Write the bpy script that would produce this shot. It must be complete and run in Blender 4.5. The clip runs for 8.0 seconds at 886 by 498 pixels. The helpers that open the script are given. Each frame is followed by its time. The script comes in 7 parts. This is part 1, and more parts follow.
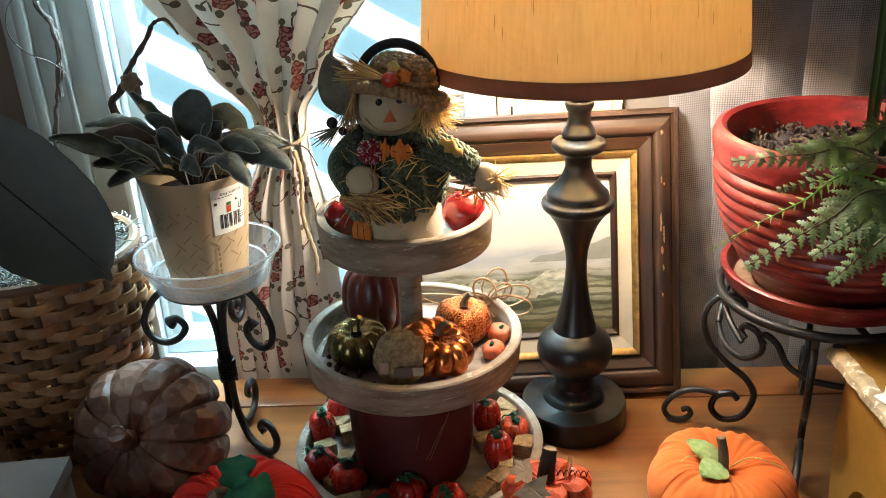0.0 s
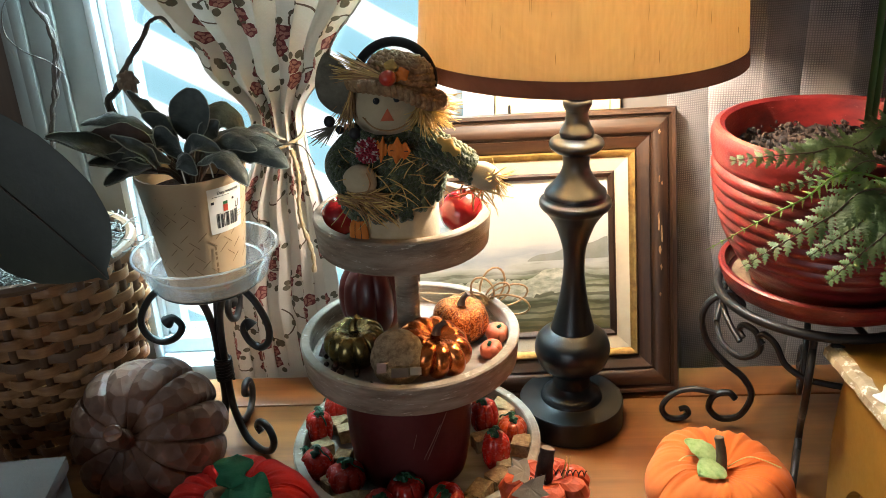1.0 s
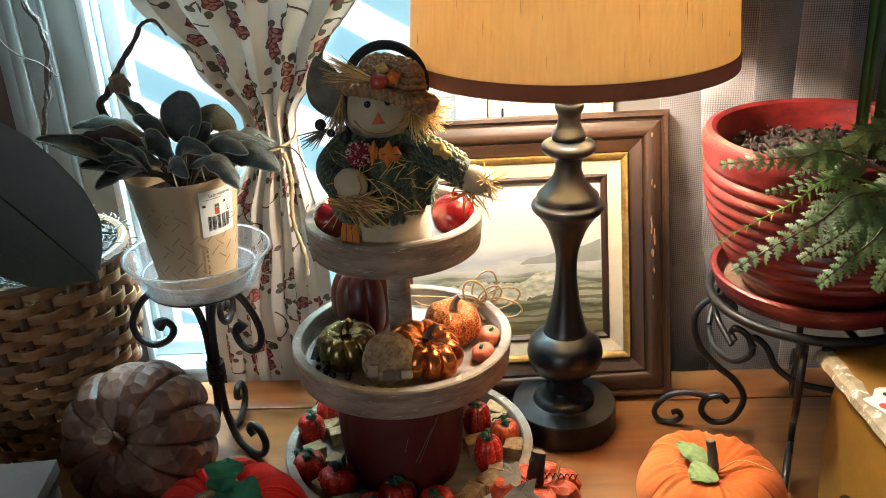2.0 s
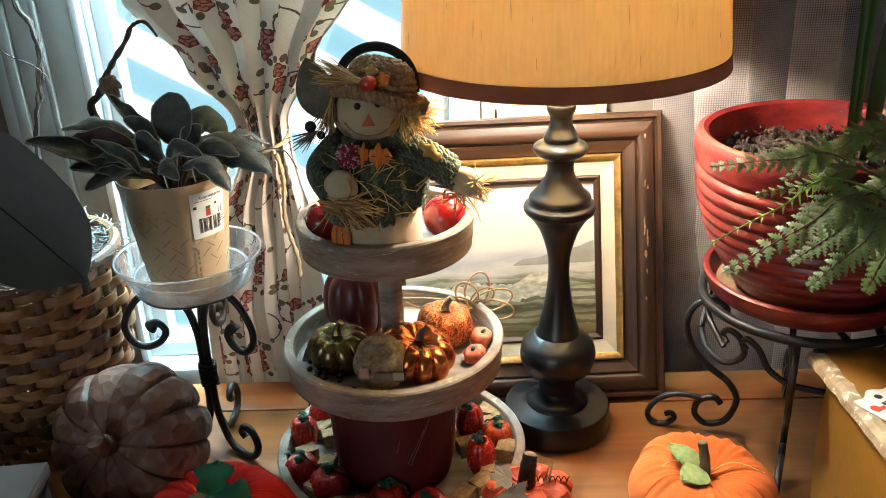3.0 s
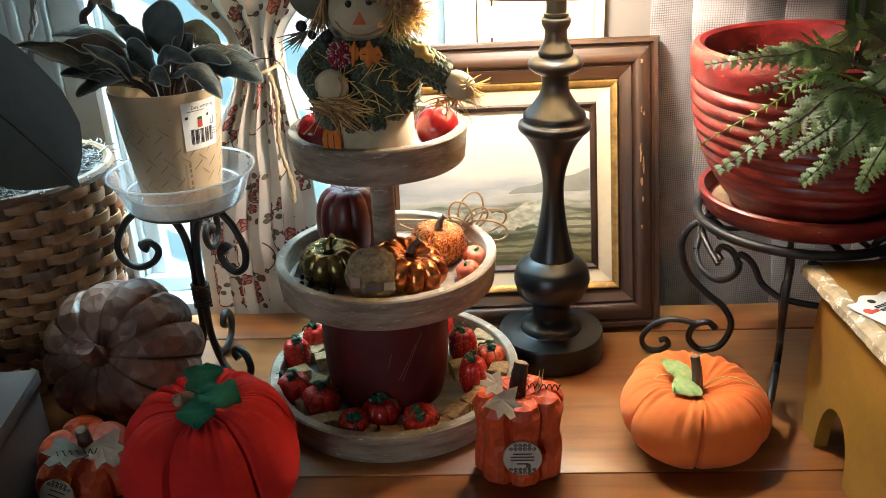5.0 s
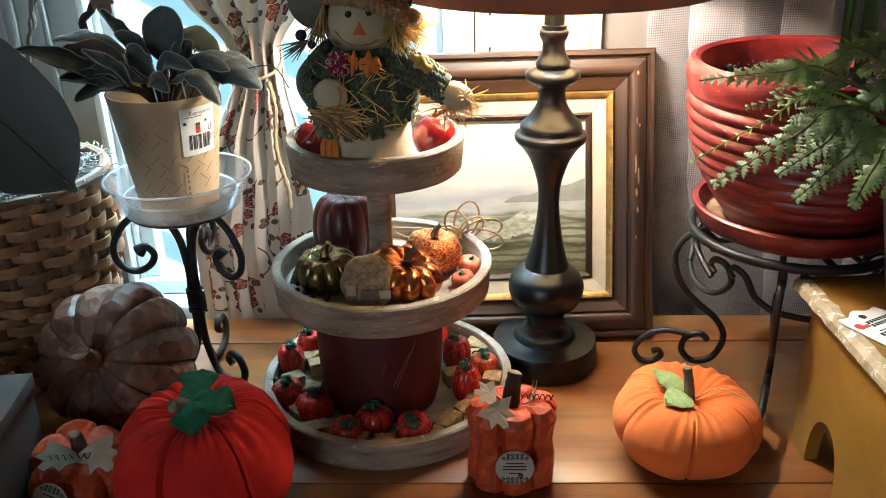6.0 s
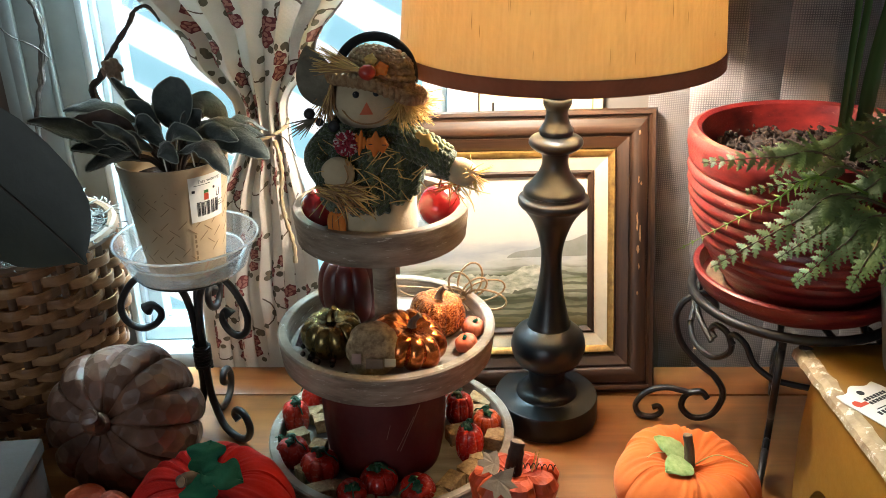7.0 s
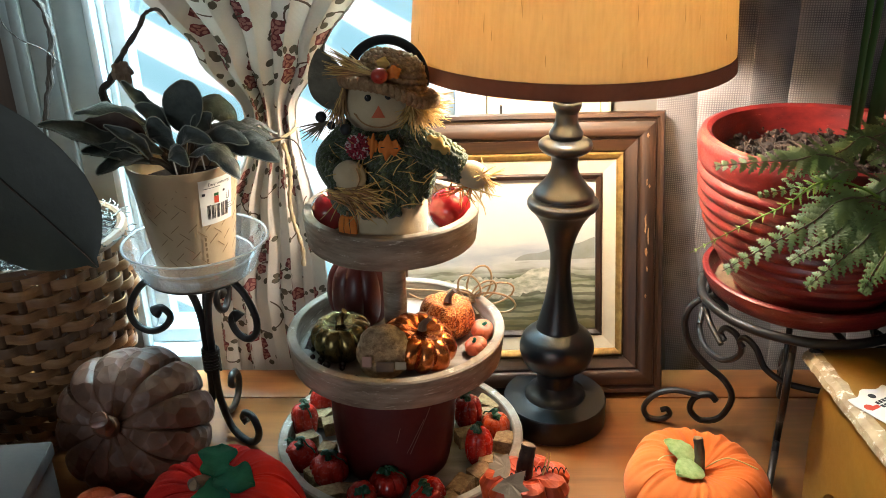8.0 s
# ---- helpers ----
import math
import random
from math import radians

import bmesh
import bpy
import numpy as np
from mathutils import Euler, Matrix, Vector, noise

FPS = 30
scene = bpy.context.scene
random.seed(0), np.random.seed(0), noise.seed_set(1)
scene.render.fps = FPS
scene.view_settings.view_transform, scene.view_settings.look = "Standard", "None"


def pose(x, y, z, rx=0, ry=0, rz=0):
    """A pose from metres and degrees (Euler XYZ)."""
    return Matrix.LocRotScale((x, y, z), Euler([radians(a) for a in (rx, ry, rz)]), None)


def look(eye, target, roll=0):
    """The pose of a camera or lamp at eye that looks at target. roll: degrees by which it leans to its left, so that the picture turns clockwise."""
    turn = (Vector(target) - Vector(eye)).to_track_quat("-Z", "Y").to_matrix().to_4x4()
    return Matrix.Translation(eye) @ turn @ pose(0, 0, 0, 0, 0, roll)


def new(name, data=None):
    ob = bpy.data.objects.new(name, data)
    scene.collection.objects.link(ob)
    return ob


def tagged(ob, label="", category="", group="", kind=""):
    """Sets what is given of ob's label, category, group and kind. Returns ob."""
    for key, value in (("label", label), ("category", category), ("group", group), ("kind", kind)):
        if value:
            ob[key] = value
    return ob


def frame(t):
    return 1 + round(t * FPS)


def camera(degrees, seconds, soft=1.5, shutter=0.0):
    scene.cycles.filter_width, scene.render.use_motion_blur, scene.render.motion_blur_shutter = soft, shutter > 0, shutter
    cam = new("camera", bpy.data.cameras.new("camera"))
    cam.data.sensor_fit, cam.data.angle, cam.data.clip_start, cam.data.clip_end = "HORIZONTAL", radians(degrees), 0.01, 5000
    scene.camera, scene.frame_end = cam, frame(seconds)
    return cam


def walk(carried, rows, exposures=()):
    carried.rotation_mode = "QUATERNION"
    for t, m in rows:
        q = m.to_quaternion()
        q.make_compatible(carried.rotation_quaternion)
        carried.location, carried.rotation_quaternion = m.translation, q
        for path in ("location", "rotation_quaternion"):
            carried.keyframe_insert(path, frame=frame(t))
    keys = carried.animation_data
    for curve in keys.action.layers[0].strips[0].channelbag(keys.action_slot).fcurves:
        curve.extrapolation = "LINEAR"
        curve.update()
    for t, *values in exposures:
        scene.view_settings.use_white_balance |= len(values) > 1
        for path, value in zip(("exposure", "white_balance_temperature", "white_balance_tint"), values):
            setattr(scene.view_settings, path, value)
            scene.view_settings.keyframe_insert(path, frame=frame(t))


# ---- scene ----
cam = camera(54.80, 8.0, soft=0.8)
# seconds, eye, yaw, pitch, roll
PATH = [
    (0, 0.0435, -0.9453, 0.7311, 0.00, -23.91, -2.79),
    (0.5, 0.0430, -0.9438, 0.7289, -0.10, -23.92, -2.67),
    (1, 0.0433, -0.9430, 0.7299, -0.19, -23.96, -2.70),
    (1.5, 0.0460, -0.9432, 0.7301, -0.31, -23.83, -2.63),
    (3, 0.0592, -0.9392, 0.7329, -0.45, -23.92, -2.57),
    (3.5, 0.0621, -0.9402, 0.7329, -0.44, -23.94, -2.80),
    (4, 0.0600, -0.9554, 0.7050, -0.35, -23.83, -2.87),
    (4.5, 0.0687, -0.9588, 0.6650, -0.39, -24.27, -2.80),
    (4.7, 0.0696, -0.9670, 0.6546, -0.23, -24.51, -2.65),
    (5.8, 0.0656, -0.9760, 0.6410, -0.61, -24.58, -1.56),
    (6, 0.0658, -0.9738, 0.6557, -0.65, -24.41, -1.35),
    (6.5, 0.0672, -0.9629, 0.7112, -0.56, -24.24, -1.17),
    (7, 0.0615, -0.9551, 0.7320, -0.71, -24.24, -1.05),
    (7.5, 0.0506, -0.9512, 0.7245, -0.59, -24.41, -1.17),
    (8, 0.0487, -0.9544, 0.7336, -0.75, -24.12, -1.03),
]
walk(cam, [(t, pose(x, y, z, 90 + pitch, 0, yaw) @ pose(0, 0, 0, 0, 0, roll)) for t, x, y, z, yaw, pitch, roll in PATH],
     [(0, 0, 6350, 10), (3.5, 0, 6350, 10), (4.7, 0.03, 6250, 10), (6.0, 0.08, 5950, 10), (6.6, 0.03, 6150, 10), (8, 0, 6350, 10)])

# ---- light: daylight through the window, one table lamp, a dim room ----
world = bpy.data.worlds.new("world")
scene.world = world
world.use_nodes = True
sky = world.node_tree.nodes.new("ShaderNodeTexSky")
sky.sky_type, sky.sun_disc, sky.sun_elevation, sky.sun_rotation = "NISHITA", False, radians(35), radians(40)
world.node_tree.links.new(sky.outputs[0], world.node_tree.nodes["Background"].inputs[0])
world.node_tree.nodes["Background"].inputs[1].default_value = 0.1


def area_lamp(name, m, size_x, size_y, watts, colour):
    data = bpy.data.lights.new(name, "AREA")
    data.shape, data.size, data.size_y, data.energy, data.color = "RECTANGLE", size_x, size_y, watts, colour
    ob = new(name, data)
    ob.matrix_world = m
    return ob


# sky light in the window's opening, plus an added fill from behind the camera
area_lamp("window_daylight", look((-0.19, 0.42, 0.99), (-0.17, -0.15, 0.30)), 0.52, 0.44, 118.0, (0.52, 0.85, 1.0))
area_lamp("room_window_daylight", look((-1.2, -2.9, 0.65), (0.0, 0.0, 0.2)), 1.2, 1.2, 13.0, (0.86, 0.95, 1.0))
bulb = bpy.data.lights.new("lamp_bulb_light", "POINT")
bulb.energy, bulb.color, bulb.shadow_soft_size = 23.0, (1.0, 0.90, 0.76), 0.03
bulb_light = new("lamp_bulb_light", bulb)
bulb_light.location = (0.219, 0.079, 0.598)


# ---- materials ----
def node_material(name):
    m = bpy.data.materials.new(name)
    m.use_nodes = True
    nt = m.node_tree
    return m, nt, nt.nodes["Principled BSDF"]


def add(nt, kind, **values):
    n = nt.nodes.new(kind)
    for key, v in values.items():
        n.inputs[key].default_value = v
    return n


def coords(nt, scale=(1, 1, 1), turn=(0, 0, 0)):
    tc = nt.nodes.new("ShaderNodeTexCoord")
    mp = nt.nodes.new("ShaderNodeMapping")
    mp.inputs["Scale"].default_value = scale
    mp.inputs["Rotation"].default_value = turn
    nt.links.new(tc.outputs["Object"], mp.inputs["Vector"])
    return mp.outputs["Vector"]


def ramp(nt, fac, stops):
    r = nt.nodes.new("ShaderNodeValToRGB")
    while len(r.color_ramp.elements) < len(stops):
        r.color_ramp.elements.new(0.5)
    for e, (p, c) in zip(r.color_ramp.elements, stops):
        e.position, e.color = p, (*c, 1)
    nt.links.new(fac, r.inputs[0])
    return r.outputs[0]


def bump(nt, bsdf, height, strength, distance):
    b = nt.nodes.new("ShaderNodeBump")
    b.inputs["Strength"].default_value, b.inputs["Distance"].default_value = strength, distance
    nt.links.new(height, b.inputs["Height"])
    nt.links.new(b.outputs[0], bsdf.inputs["Normal"])


def surface(name, c, rough=0.6, metal=0.0, c2=None, scale=25.0, stretch=(1, 1, 1), relief=0.3, depth=0.001, fine=220.0, spots=None, coat=0.0, sheen=0.0, vary=0.0):
    """A surface of two mixed colours at a large scale, fine grain in relief, and wear or spots of a third colour."""
    m, nt, bsdf = node_material(name)
    L = nt.links.new
    c2 = c2 or tuple(x * 0.72 for x in c)
    vec = coords(nt, stretch)
    big = add(nt, "ShaderNodeTexNoise", Scale=scale, Detail=6.0, Roughness=0.6)
    L(vec, big.inputs["Vector"])
    col = ramp(nt, big.outputs["Fac"], [(0.32, c2), (0.68, c)])
    small = add(nt, "ShaderNodeTexNoise", Scale=fine, Detail=4.0, Roughness=0.65)
    L(vec, small.inputs["Vector"])
    if spots:
        sp = add(nt, "ShaderNodeTexNoise", Scale=scale * 3.1, Detail=8.0, Roughness=0.7)
        L(vec, sp.inputs["Vector"])
        mask = ramp(nt, sp.outputs["Fac"], [(spots[1], (0, 0, 0)), (spots[1] + 0.06, (1, 1, 1))])
        mx = nt.nodes.new("ShaderNodeMix")
        mx.data_type = "RGBA"
        L(mask, mx.inputs["Factor"])
        L(col, mx.inputs["A"])
        mx.inputs["B"].default_value = (*spots[0], 1)
        col = mx.outputs["Result"]
    if vary:
        info = nt.nodes.new("ShaderNodeObjectInfo")
        hsv = nt.nodes.new("ShaderNodeHueSaturation")
        rng = add(nt, "ShaderNodeMapRange")
        rng.inputs["To Min"].default_value, rng.inputs["To Max"].default_value = 1 - vary, 1 + vary
        L(info.outputs["Random"], rng.inputs["Value"])
        L(rng.outputs[0], hsv.inputs["Value"])
        L(col, hsv.inputs["Color"])
        col = hsv.outputs[0]
    L(col, bsdf.inputs["Base Color"])
    rr = nt.nodes.new("ShaderNodeMapRange")
    rr.inputs["To Min"].default_value, rr.inputs["To Max"].default_value = max(rough - 0.1, 0.03), min(rough + 0.12, 1)
    L(small.outputs["Fac"], rr.inputs["Value"])
    L(rr.outputs[0], bsdf.inputs["Roughness"])
    bsdf.inputs["Metallic"].default_value = metal
    bsdf.inputs["Coat Weight"].default_value = coat
    bsdf.inputs["Coat Roughness"].default_value = 0.12
    bsdf.inputs["Sheen Weight"].default_value = sheen
    if relief:
        bump(nt, bsdf, small.outputs["Fac"], relief, depth)
    return m


def wood(name, light, dark, rough=0.4, along=0, scale=9.0, coat=0.0, vary=0.0, depth=0.0006):
    """Wood whose grain runs along one axis of its object."""
    m, nt, bsdf = node_material(name)
    L = nt.links.new
    st = [8.0, 8.0, 8.0]
    st[along] = 0.5
    vec = coords(nt, st)
    warp = add(nt, "ShaderNodeTexNoise", Scale=scale, Detail=8.0, Roughness=0.65, Distortion=0.6)
    L(vec, warp.inputs["Vector"])
    blotch = add(nt, "ShaderNodeTexNoise", Scale=7.0, Detail=3.0)
    L(coords(nt), blotch.inputs["Vector"])
    mx = nt.nodes.new("ShaderNodeMath")
    mx.operation = "MULTIPLY_ADD"
    mx.inputs[1].default_value = 0.45
    L(blotch.outputs["Fac"], mx.inputs[0])
    sc = nt.nodes.new("ShaderNodeMath")
    sc.operation = "MULTIPLY"
    sc.inputs[1].default_value = 0.6
    L(warp.outputs["Fac"], sc.inputs[0])
    L(sc.outputs[0], mx.inputs[2])
    col = ramp(nt, mx.outputs[0], [(0.36, dark), (0.62, light)])
    if vary:
        info = nt.nodes.new("ShaderNodeObjectInfo")
        hsv = nt.nodes.new("ShaderNodeHueSaturation")
        rng = nt.nodes.new("ShaderNodeMapRange")
        rng.inputs["To Min"].default_value, rng.inputs["To Max"].default_value = 1 - vary, 1 + vary
        L(info.outputs["Random"], rng.inputs["Value"])
        L(rng.outputs[0], hsv.inputs["Value"])
        L(col, hsv.inputs["Color"])
        col = hsv.outputs[0]
    L(col, bsdf.inputs["Base Color"])
    bsdf.inputs["Roughness"].default_value = rough
    bsdf.inputs["Coat Weight"].default_value = coat
    bump(nt, bsdf, warp.outputs["Fac"], 0.35, depth)
    return m


def cloth(name, c, c2, threads=1.2, rough=0.9, glow=0.0, sheen=0.2, streaks=None, axes="XZ", weave=0.35):
    """Woven cloth: crossed threads in relief; glow is how much light passes through it."""
    m, nt, bsdf = node_material(name)
    L = nt.links.new
    vec = coords(nt)
    heights = []
    for axis in axes:
        w = add(nt, "ShaderNodeTexWave", Scale=314.0 / threads, Distortion=1.2, Detail=2.0)
        w.bands_direction = axis
        L(vec, w.inputs["Vector"])
        heights.append(w.outputs["Fac"])
    mul = nt.nodes.new("ShaderNodeMath")
    mul.operation = "MULTIPLY"
    L(heights[0], mul.inputs[0])
    L(heights[1], mul.inputs[1])
    big = add(nt, "ShaderNodeTexNoise", Scale=18.0, Detail=5.0)
    L(coords(nt, streaks or (1, 1, 1)), big.inputs["Vector"])
    mixf = nt.nodes.new("ShaderNodeMath")
    mixf.operation = "MULTIPLY_ADD"
    mixf.inputs[1].default_value = weave
    L(mul.outputs[0], mixf.inputs[0])
    sc = nt.nodes.new("ShaderNodeMath")
    sc.operation = "MULTIPLY"
    sc.inputs[1].default_value = 0.75
    L(big.outputs["Fac"], sc.inputs[0])
    L(sc.outputs[0], mixf.inputs[2])
    col = ramp(nt, mixf.outputs[0], [(0.25, c2), (0.6, c)])
    L(col, bsdf.inputs["Base Color"])
    bsdf.inputs["Roughness"].default_value = rough
    bsdf.inputs["Sheen Weight"].default_value = sheen
    bump(nt, bsdf, mul.outputs[0], 0.5, 0.0006)
    if glow:
        tr = nt.nodes.new("ShaderNodeBsdfTranslucent")
        L(col, tr.inputs["Color"])
        ms = nt.nodes.new("ShaderNodeMixShader")
        ms.inputs[0].default_value = glow
        L(bsdf.outputs[0], ms.inputs[1])
        L(tr.outputs[0], ms.inputs[2])
        L(ms.outputs[0], nt.nodes["Material Output"].inputs["Surface"])
    return m


def lets_light_through(m, colour, share):
    """Lets part of the light pass through a thin leaf."""
    nt = m.node_tree
    L = nt.links.new
    bsdf = next(n for n in nt.nodes if n.type == "BSDF_PRINCIPLED")
    tr = nt.nodes.new("ShaderNodeBsdfTranslucent")
    tr.inputs["Color"].default_value = (*colour, 1)
    ms = nt.nodes.new("ShaderNodeMixShader")
    ms.inputs[0].default_value = share
    L(bsdf.outputs[0], ms.inputs[1])
    L(tr.outputs[0], ms.inputs[2])
    L(ms.outputs[0], nt.nodes["Material Output"].inputs["Surface"])


def glassy(name, tint=(1, 1, 1), rough=0.02, ior=1.45):
    m, nt, bsdf = node_material(name)
    bsdf.inputs["Base Color"].default_value = (*tint, 1)
    bsdf.inputs["Roughness"].default_value = rough
    bsdf.inputs["IOR"].default_value = ior
    bsdf.inputs["Transmission Weight"].default_value = 1.0
    return m


def thin_clear(name, see=0.93):
    """Thin clear plastic: lets light straight through, with a glossy skin and a white haze for caught light."""
    m, nt, bsdf = node_material(name)
    tr = nt.nodes.new("ShaderNodeBsdfTransparent")
    gl = nt.nodes.new("ShaderNodeBsdfGlossy")
    tr.inputs["Color"].default_value = (0.995, 0.998, 1.0, 1)
    gl.inputs["Roughness"].default_value = 0.06
    fr = nt.nodes.new("ShaderNodeFresnel")
    fr.inputs["IOR"].default_value = 1.5
    mul = nt.nodes.new("ShaderNodeMath")
    mul.operation = "MULTIPLY_ADD"
    mul.inputs[1].default_value, mul.inputs[2].default_value = 0.50, 0.0
    nt.links.new(fr.outputs[0], mul.inputs[0])
    ms = nt.nodes.new("ShaderNodeMixShader")
    nt.links.new(mul.outputs[0], ms.inputs[0])
    nt.links.new(tr.outputs[0], ms.inputs[1])
    nt.links.new(gl.outputs[0], ms.inputs[2])
    # white haze mixed in to imitate the glow of light caught in the plastic
    haze = nt.nodes.new("ShaderNodeBsdfTranslucent")
    haze.inputs["Color"].default_value = (0.9, 0.95, 1.0, 1)
    whitened = nt.nodes.new("ShaderNodeMixShader")
    whitened.inputs[0].default_value = 1 - see
    nt.links.new(ms.outputs[0], whitened.inputs[1])
    nt.links.new(haze.outputs[0], whitened.inputs[2])
    nt.links.new(whitened.outputs[0], nt.nodes["Material Output"].inputs["Surface"])
    return m


TABLE_WOOD = wood("table_wood", (0.26, 0.092, 0.023), (0.10, 0.032, 0.009), 0.30, 0, 3.2, 0.3, 0.14)
TRAY_WOOD = surface("whitewashed_wood", (0.45, 0.365, 0.275), 0.75, 0, (0.17, 0.12, 0.08), 16, (1, 1, 5), 0.8, 0.0012, 120, ((0.62, 0.55, 0.45), 0.60))
TRAY_FLOOR = surface("whitewashed_floor", (0.35, 0.30, 0.255), 0.75, 0, (0.20, 0.165, 0.135), 9, (1, 6, 1), 0.5, 0.0006, 120)
BLACK_BRONZE = surface("dark_bronze_paint", (0.010, 0.010, 0.0105), 0.31, 0.0, (0.007, 0.007, 0.0075), 40, relief=0.02, fine=1600, coat=0.0)
BLACK_IRON = surface("black_iron", (0.016, 0.014, 0.014), 0.45, 0.4, (0.03, 0.025, 0.022), 60, relief=0.4, depth=0.0006, fine=300)
SHADE_CLOTH = cloth("lampshade_silk", (0.84, 0.64, 0.33), (0.74, 0.54, 0.26), 0.9, glow=0.185, streaks=(13, 13, 0.9))
SHADE_BAND = cloth("lampshade_band", (0.26, 0.125, 0.075), (0.19, 0.085, 0.05), 0.9, glow=0.24)
SLUB = surface("slub_thread", (0.52, 0.33, 0.13), 0.9, relief=0)
GILT = surface("worn_gilt", (0.46, 0.28, 0.08), 0.42, 0.6, (0.20, 0.11, 0.035), 60, relief=0.5)
LINEN = surface("linen_liner", (0.68, 0.60, 0.44), 0.9, 0, (0.60, 0.52, 0.37), 30, relief=0.5, fine=900)
RED_GLAZE = surface("red_glaze", (0.26, 0.022, 0.018), 0.36, 0, (0.125, 0.009, 0.009), 34, (1, 1, 2), 0.5, 0.0014, 190, ((0.46, 0.18, 0.135), 0.63), 0.22)
SOIL = surface("potting_soil", (0.060, 0.032, 0.020), 0.95, 0, (0.018, 0.010, 0.007), 70, relief=1.0, depth=0.004, fine=170)
RED_VELOUR = surface("red_corduroy", (0.66, 0.011, 0.005), 0.95, 0, (0.50, 0.007, 0.004), 22, relief=0.5, fine=420, sheen=0.0)
ORANGE_CLOTH = surface("orange_cotton", (0.80, 0.185, 0.024), 0.9, 0, (0.68, 0.135, 0.018), 20, relief=0.4, fine=500, sheen=0.04)
WALL_PAINT = surface("wall_paint", (0.22, 0.185, 0.16), 0.85, 0, (0.19, 0.16, 0.135), 5, relief=0.2, fine=300)
WHITE_TRIM = surface("white_trim_paint", (0.72, 0.74, 0.74), 0.45, 0, (0.62, 0.64, 0.64), 9, relief=0.15, fine=160)
BROWN_TRIM = wood("brown_wall_board", (0.12, 0.075, 0.05), (0.08, 0.05, 0.034), 0.6, 2, 8)


# ---- building helpers ----
def thing(name, label, category, at=(0, 0, 0), turn=(0, 0, 0), group="", kind=""):
    ob = new(name)
    ob.empty_display_size = 0.02
    ob.matrix_world = pose(*at, *turn)
    return tagged(ob, label, category, group, kind)


def part(name, bm, material, parent=None, label="", smooth=True, m=None):
    """Links a bmesh as one mesh object under a thing or a part."""
    if smooth:
        for fc in bm.faces:
            fc.smooth = True
    me = bpy.data.meshes.new(name)
    bm.to_mesh(me)
    bm.free()
    for mm in (material if isinstance(material, (list, tuple)) else [material]):
        me.materials.append(mm)
    if smooth:
        me.set_sharp_from_angle(angle=radians(40))
    ob = new(name, me)
    if parent:
        ob.parent = parent
    if m is not None:
        ob.matrix_basis = m
    if label:
        ob["label"] = label
    return ob


def shared(name, source, parent, m):
    """Another object on the mesh of source, under parent."""
    ob = new(name, source.data)
    ob.parent = parent
    ob.matrix_basis = m
    return ob


def lathe(profile, seg=64, bm=None, at=(0, 0, 0), closed=False):
    """Turns (radius, height) points about z."""
    bm = bm or bmesh.new()
    rings = []
    for r, z in profile:
        if r < 1e-6:
            rings.append([bm.verts.new((at[0], at[1], at[2] + z))])
        else:
            rings.append([bm.verts.new((at[0] + r * math.cos(a), at[1] + r * math.sin(a), at[2] + z)) for a in (2 * math.pi * k / seg for k in range(seg))])
    pairs = list(zip(rings, rings[1:]))
    if closed:
        pairs.append((rings[-1], rings[0]))
    for a, b in pairs:
        for k in range(seg):
            q = (k + 1) % seg
            if len(a) == 1 and len(b) == 1:
                continue
            if len(a) == 1:
                bm.faces.new((a[0], b[q], b[k]))
            elif len(b) == 1:
                bm.faces.new((a[k], a[q], b[0]))
            else:
                bm.faces.new((a[k], a[q], b[q], b[k]))
    bmesh.ops.recalc_face_normals(bm, faces=bm.faces)
    return bm


def smooth_profile(points, steps=6):
    """A rounder profile through the given points (Catmull-Rom)."""
    out = []
    p = [Vector(q) for q in points]
    for i in range(len(p) - 1):
        a, b, c, d = p[max(i - 1, 0)], p[i], p[i + 1], p[min(i + 2, len(p) - 1)]
        for k in range(steps):
            t = k / steps
            out.append(tuple(0.5 * ((2 * b) + (c - a) * t + (2 * a - 5 * b + 4 * c - d) * t * t + (3 * b - a - 3 * c + d) * t ** 3)))
    out.append(tuple(p[-1]))
    return out


def tube(points, radius, seg=8, bm=None, flat=1.0):
    """A rod along points; radius a number or one for each point."""
    bm = bm or bmesh.new()
    pts = [Vector(p) for p in points]
    n = len(pts)
    rad = radius if isinstance(radius, (list, tuple)) else [radius] * n
    rings, side = [], None
    for i, p in enumerate(pts):
        d = (pts[min(i + 1, n - 1)] - pts[max(i - 1, 0)])
        d = d.normalized() if d.length > 1e-9 else Vector((0, 0, 1))
        if side is None:
            side = d.orthogonal().normalized()
        side = (side - d * side.dot(d))
        side = side.normalized() if side.length > 1e-6 else d.orthogonal().normalized()
        up = d.cross(side)
        rings.append([bm.verts.new(p + (side * math.cos(a) + up * math.sin(a) * flat) * rad[i]) for a in (2 * math.pi * k / seg for k in range(seg))])
    for a, b in zip(rings, rings[1:]):
        for k in range(seg):
            bm.faces.new((a[k], a[(k + 1) % seg], b[(k + 1) % seg], b[k]))
    bm.faces.new(list(reversed(rings[0])))
    bm.faces.new(rings[-1])
    return bm


def spline(points, steps=8):
    out = []
    p = [Vector(q) for q in points]
    for i in range(len(p) - 1):
        a, b, c, d = p[max(i - 1, 0)], p[i], p[i + 1], p[min(i + 2, len(p) - 1)]
        for k in range(steps):
            t = k / steps
            out.append(0.5 * ((2 * b) + (c - a) * t + (2 * a - 5 * b + 4 * c - d) * t * t + (3 * b - a - 3 * c + d) * t ** 3))
    out.append(p[-1])
    return out


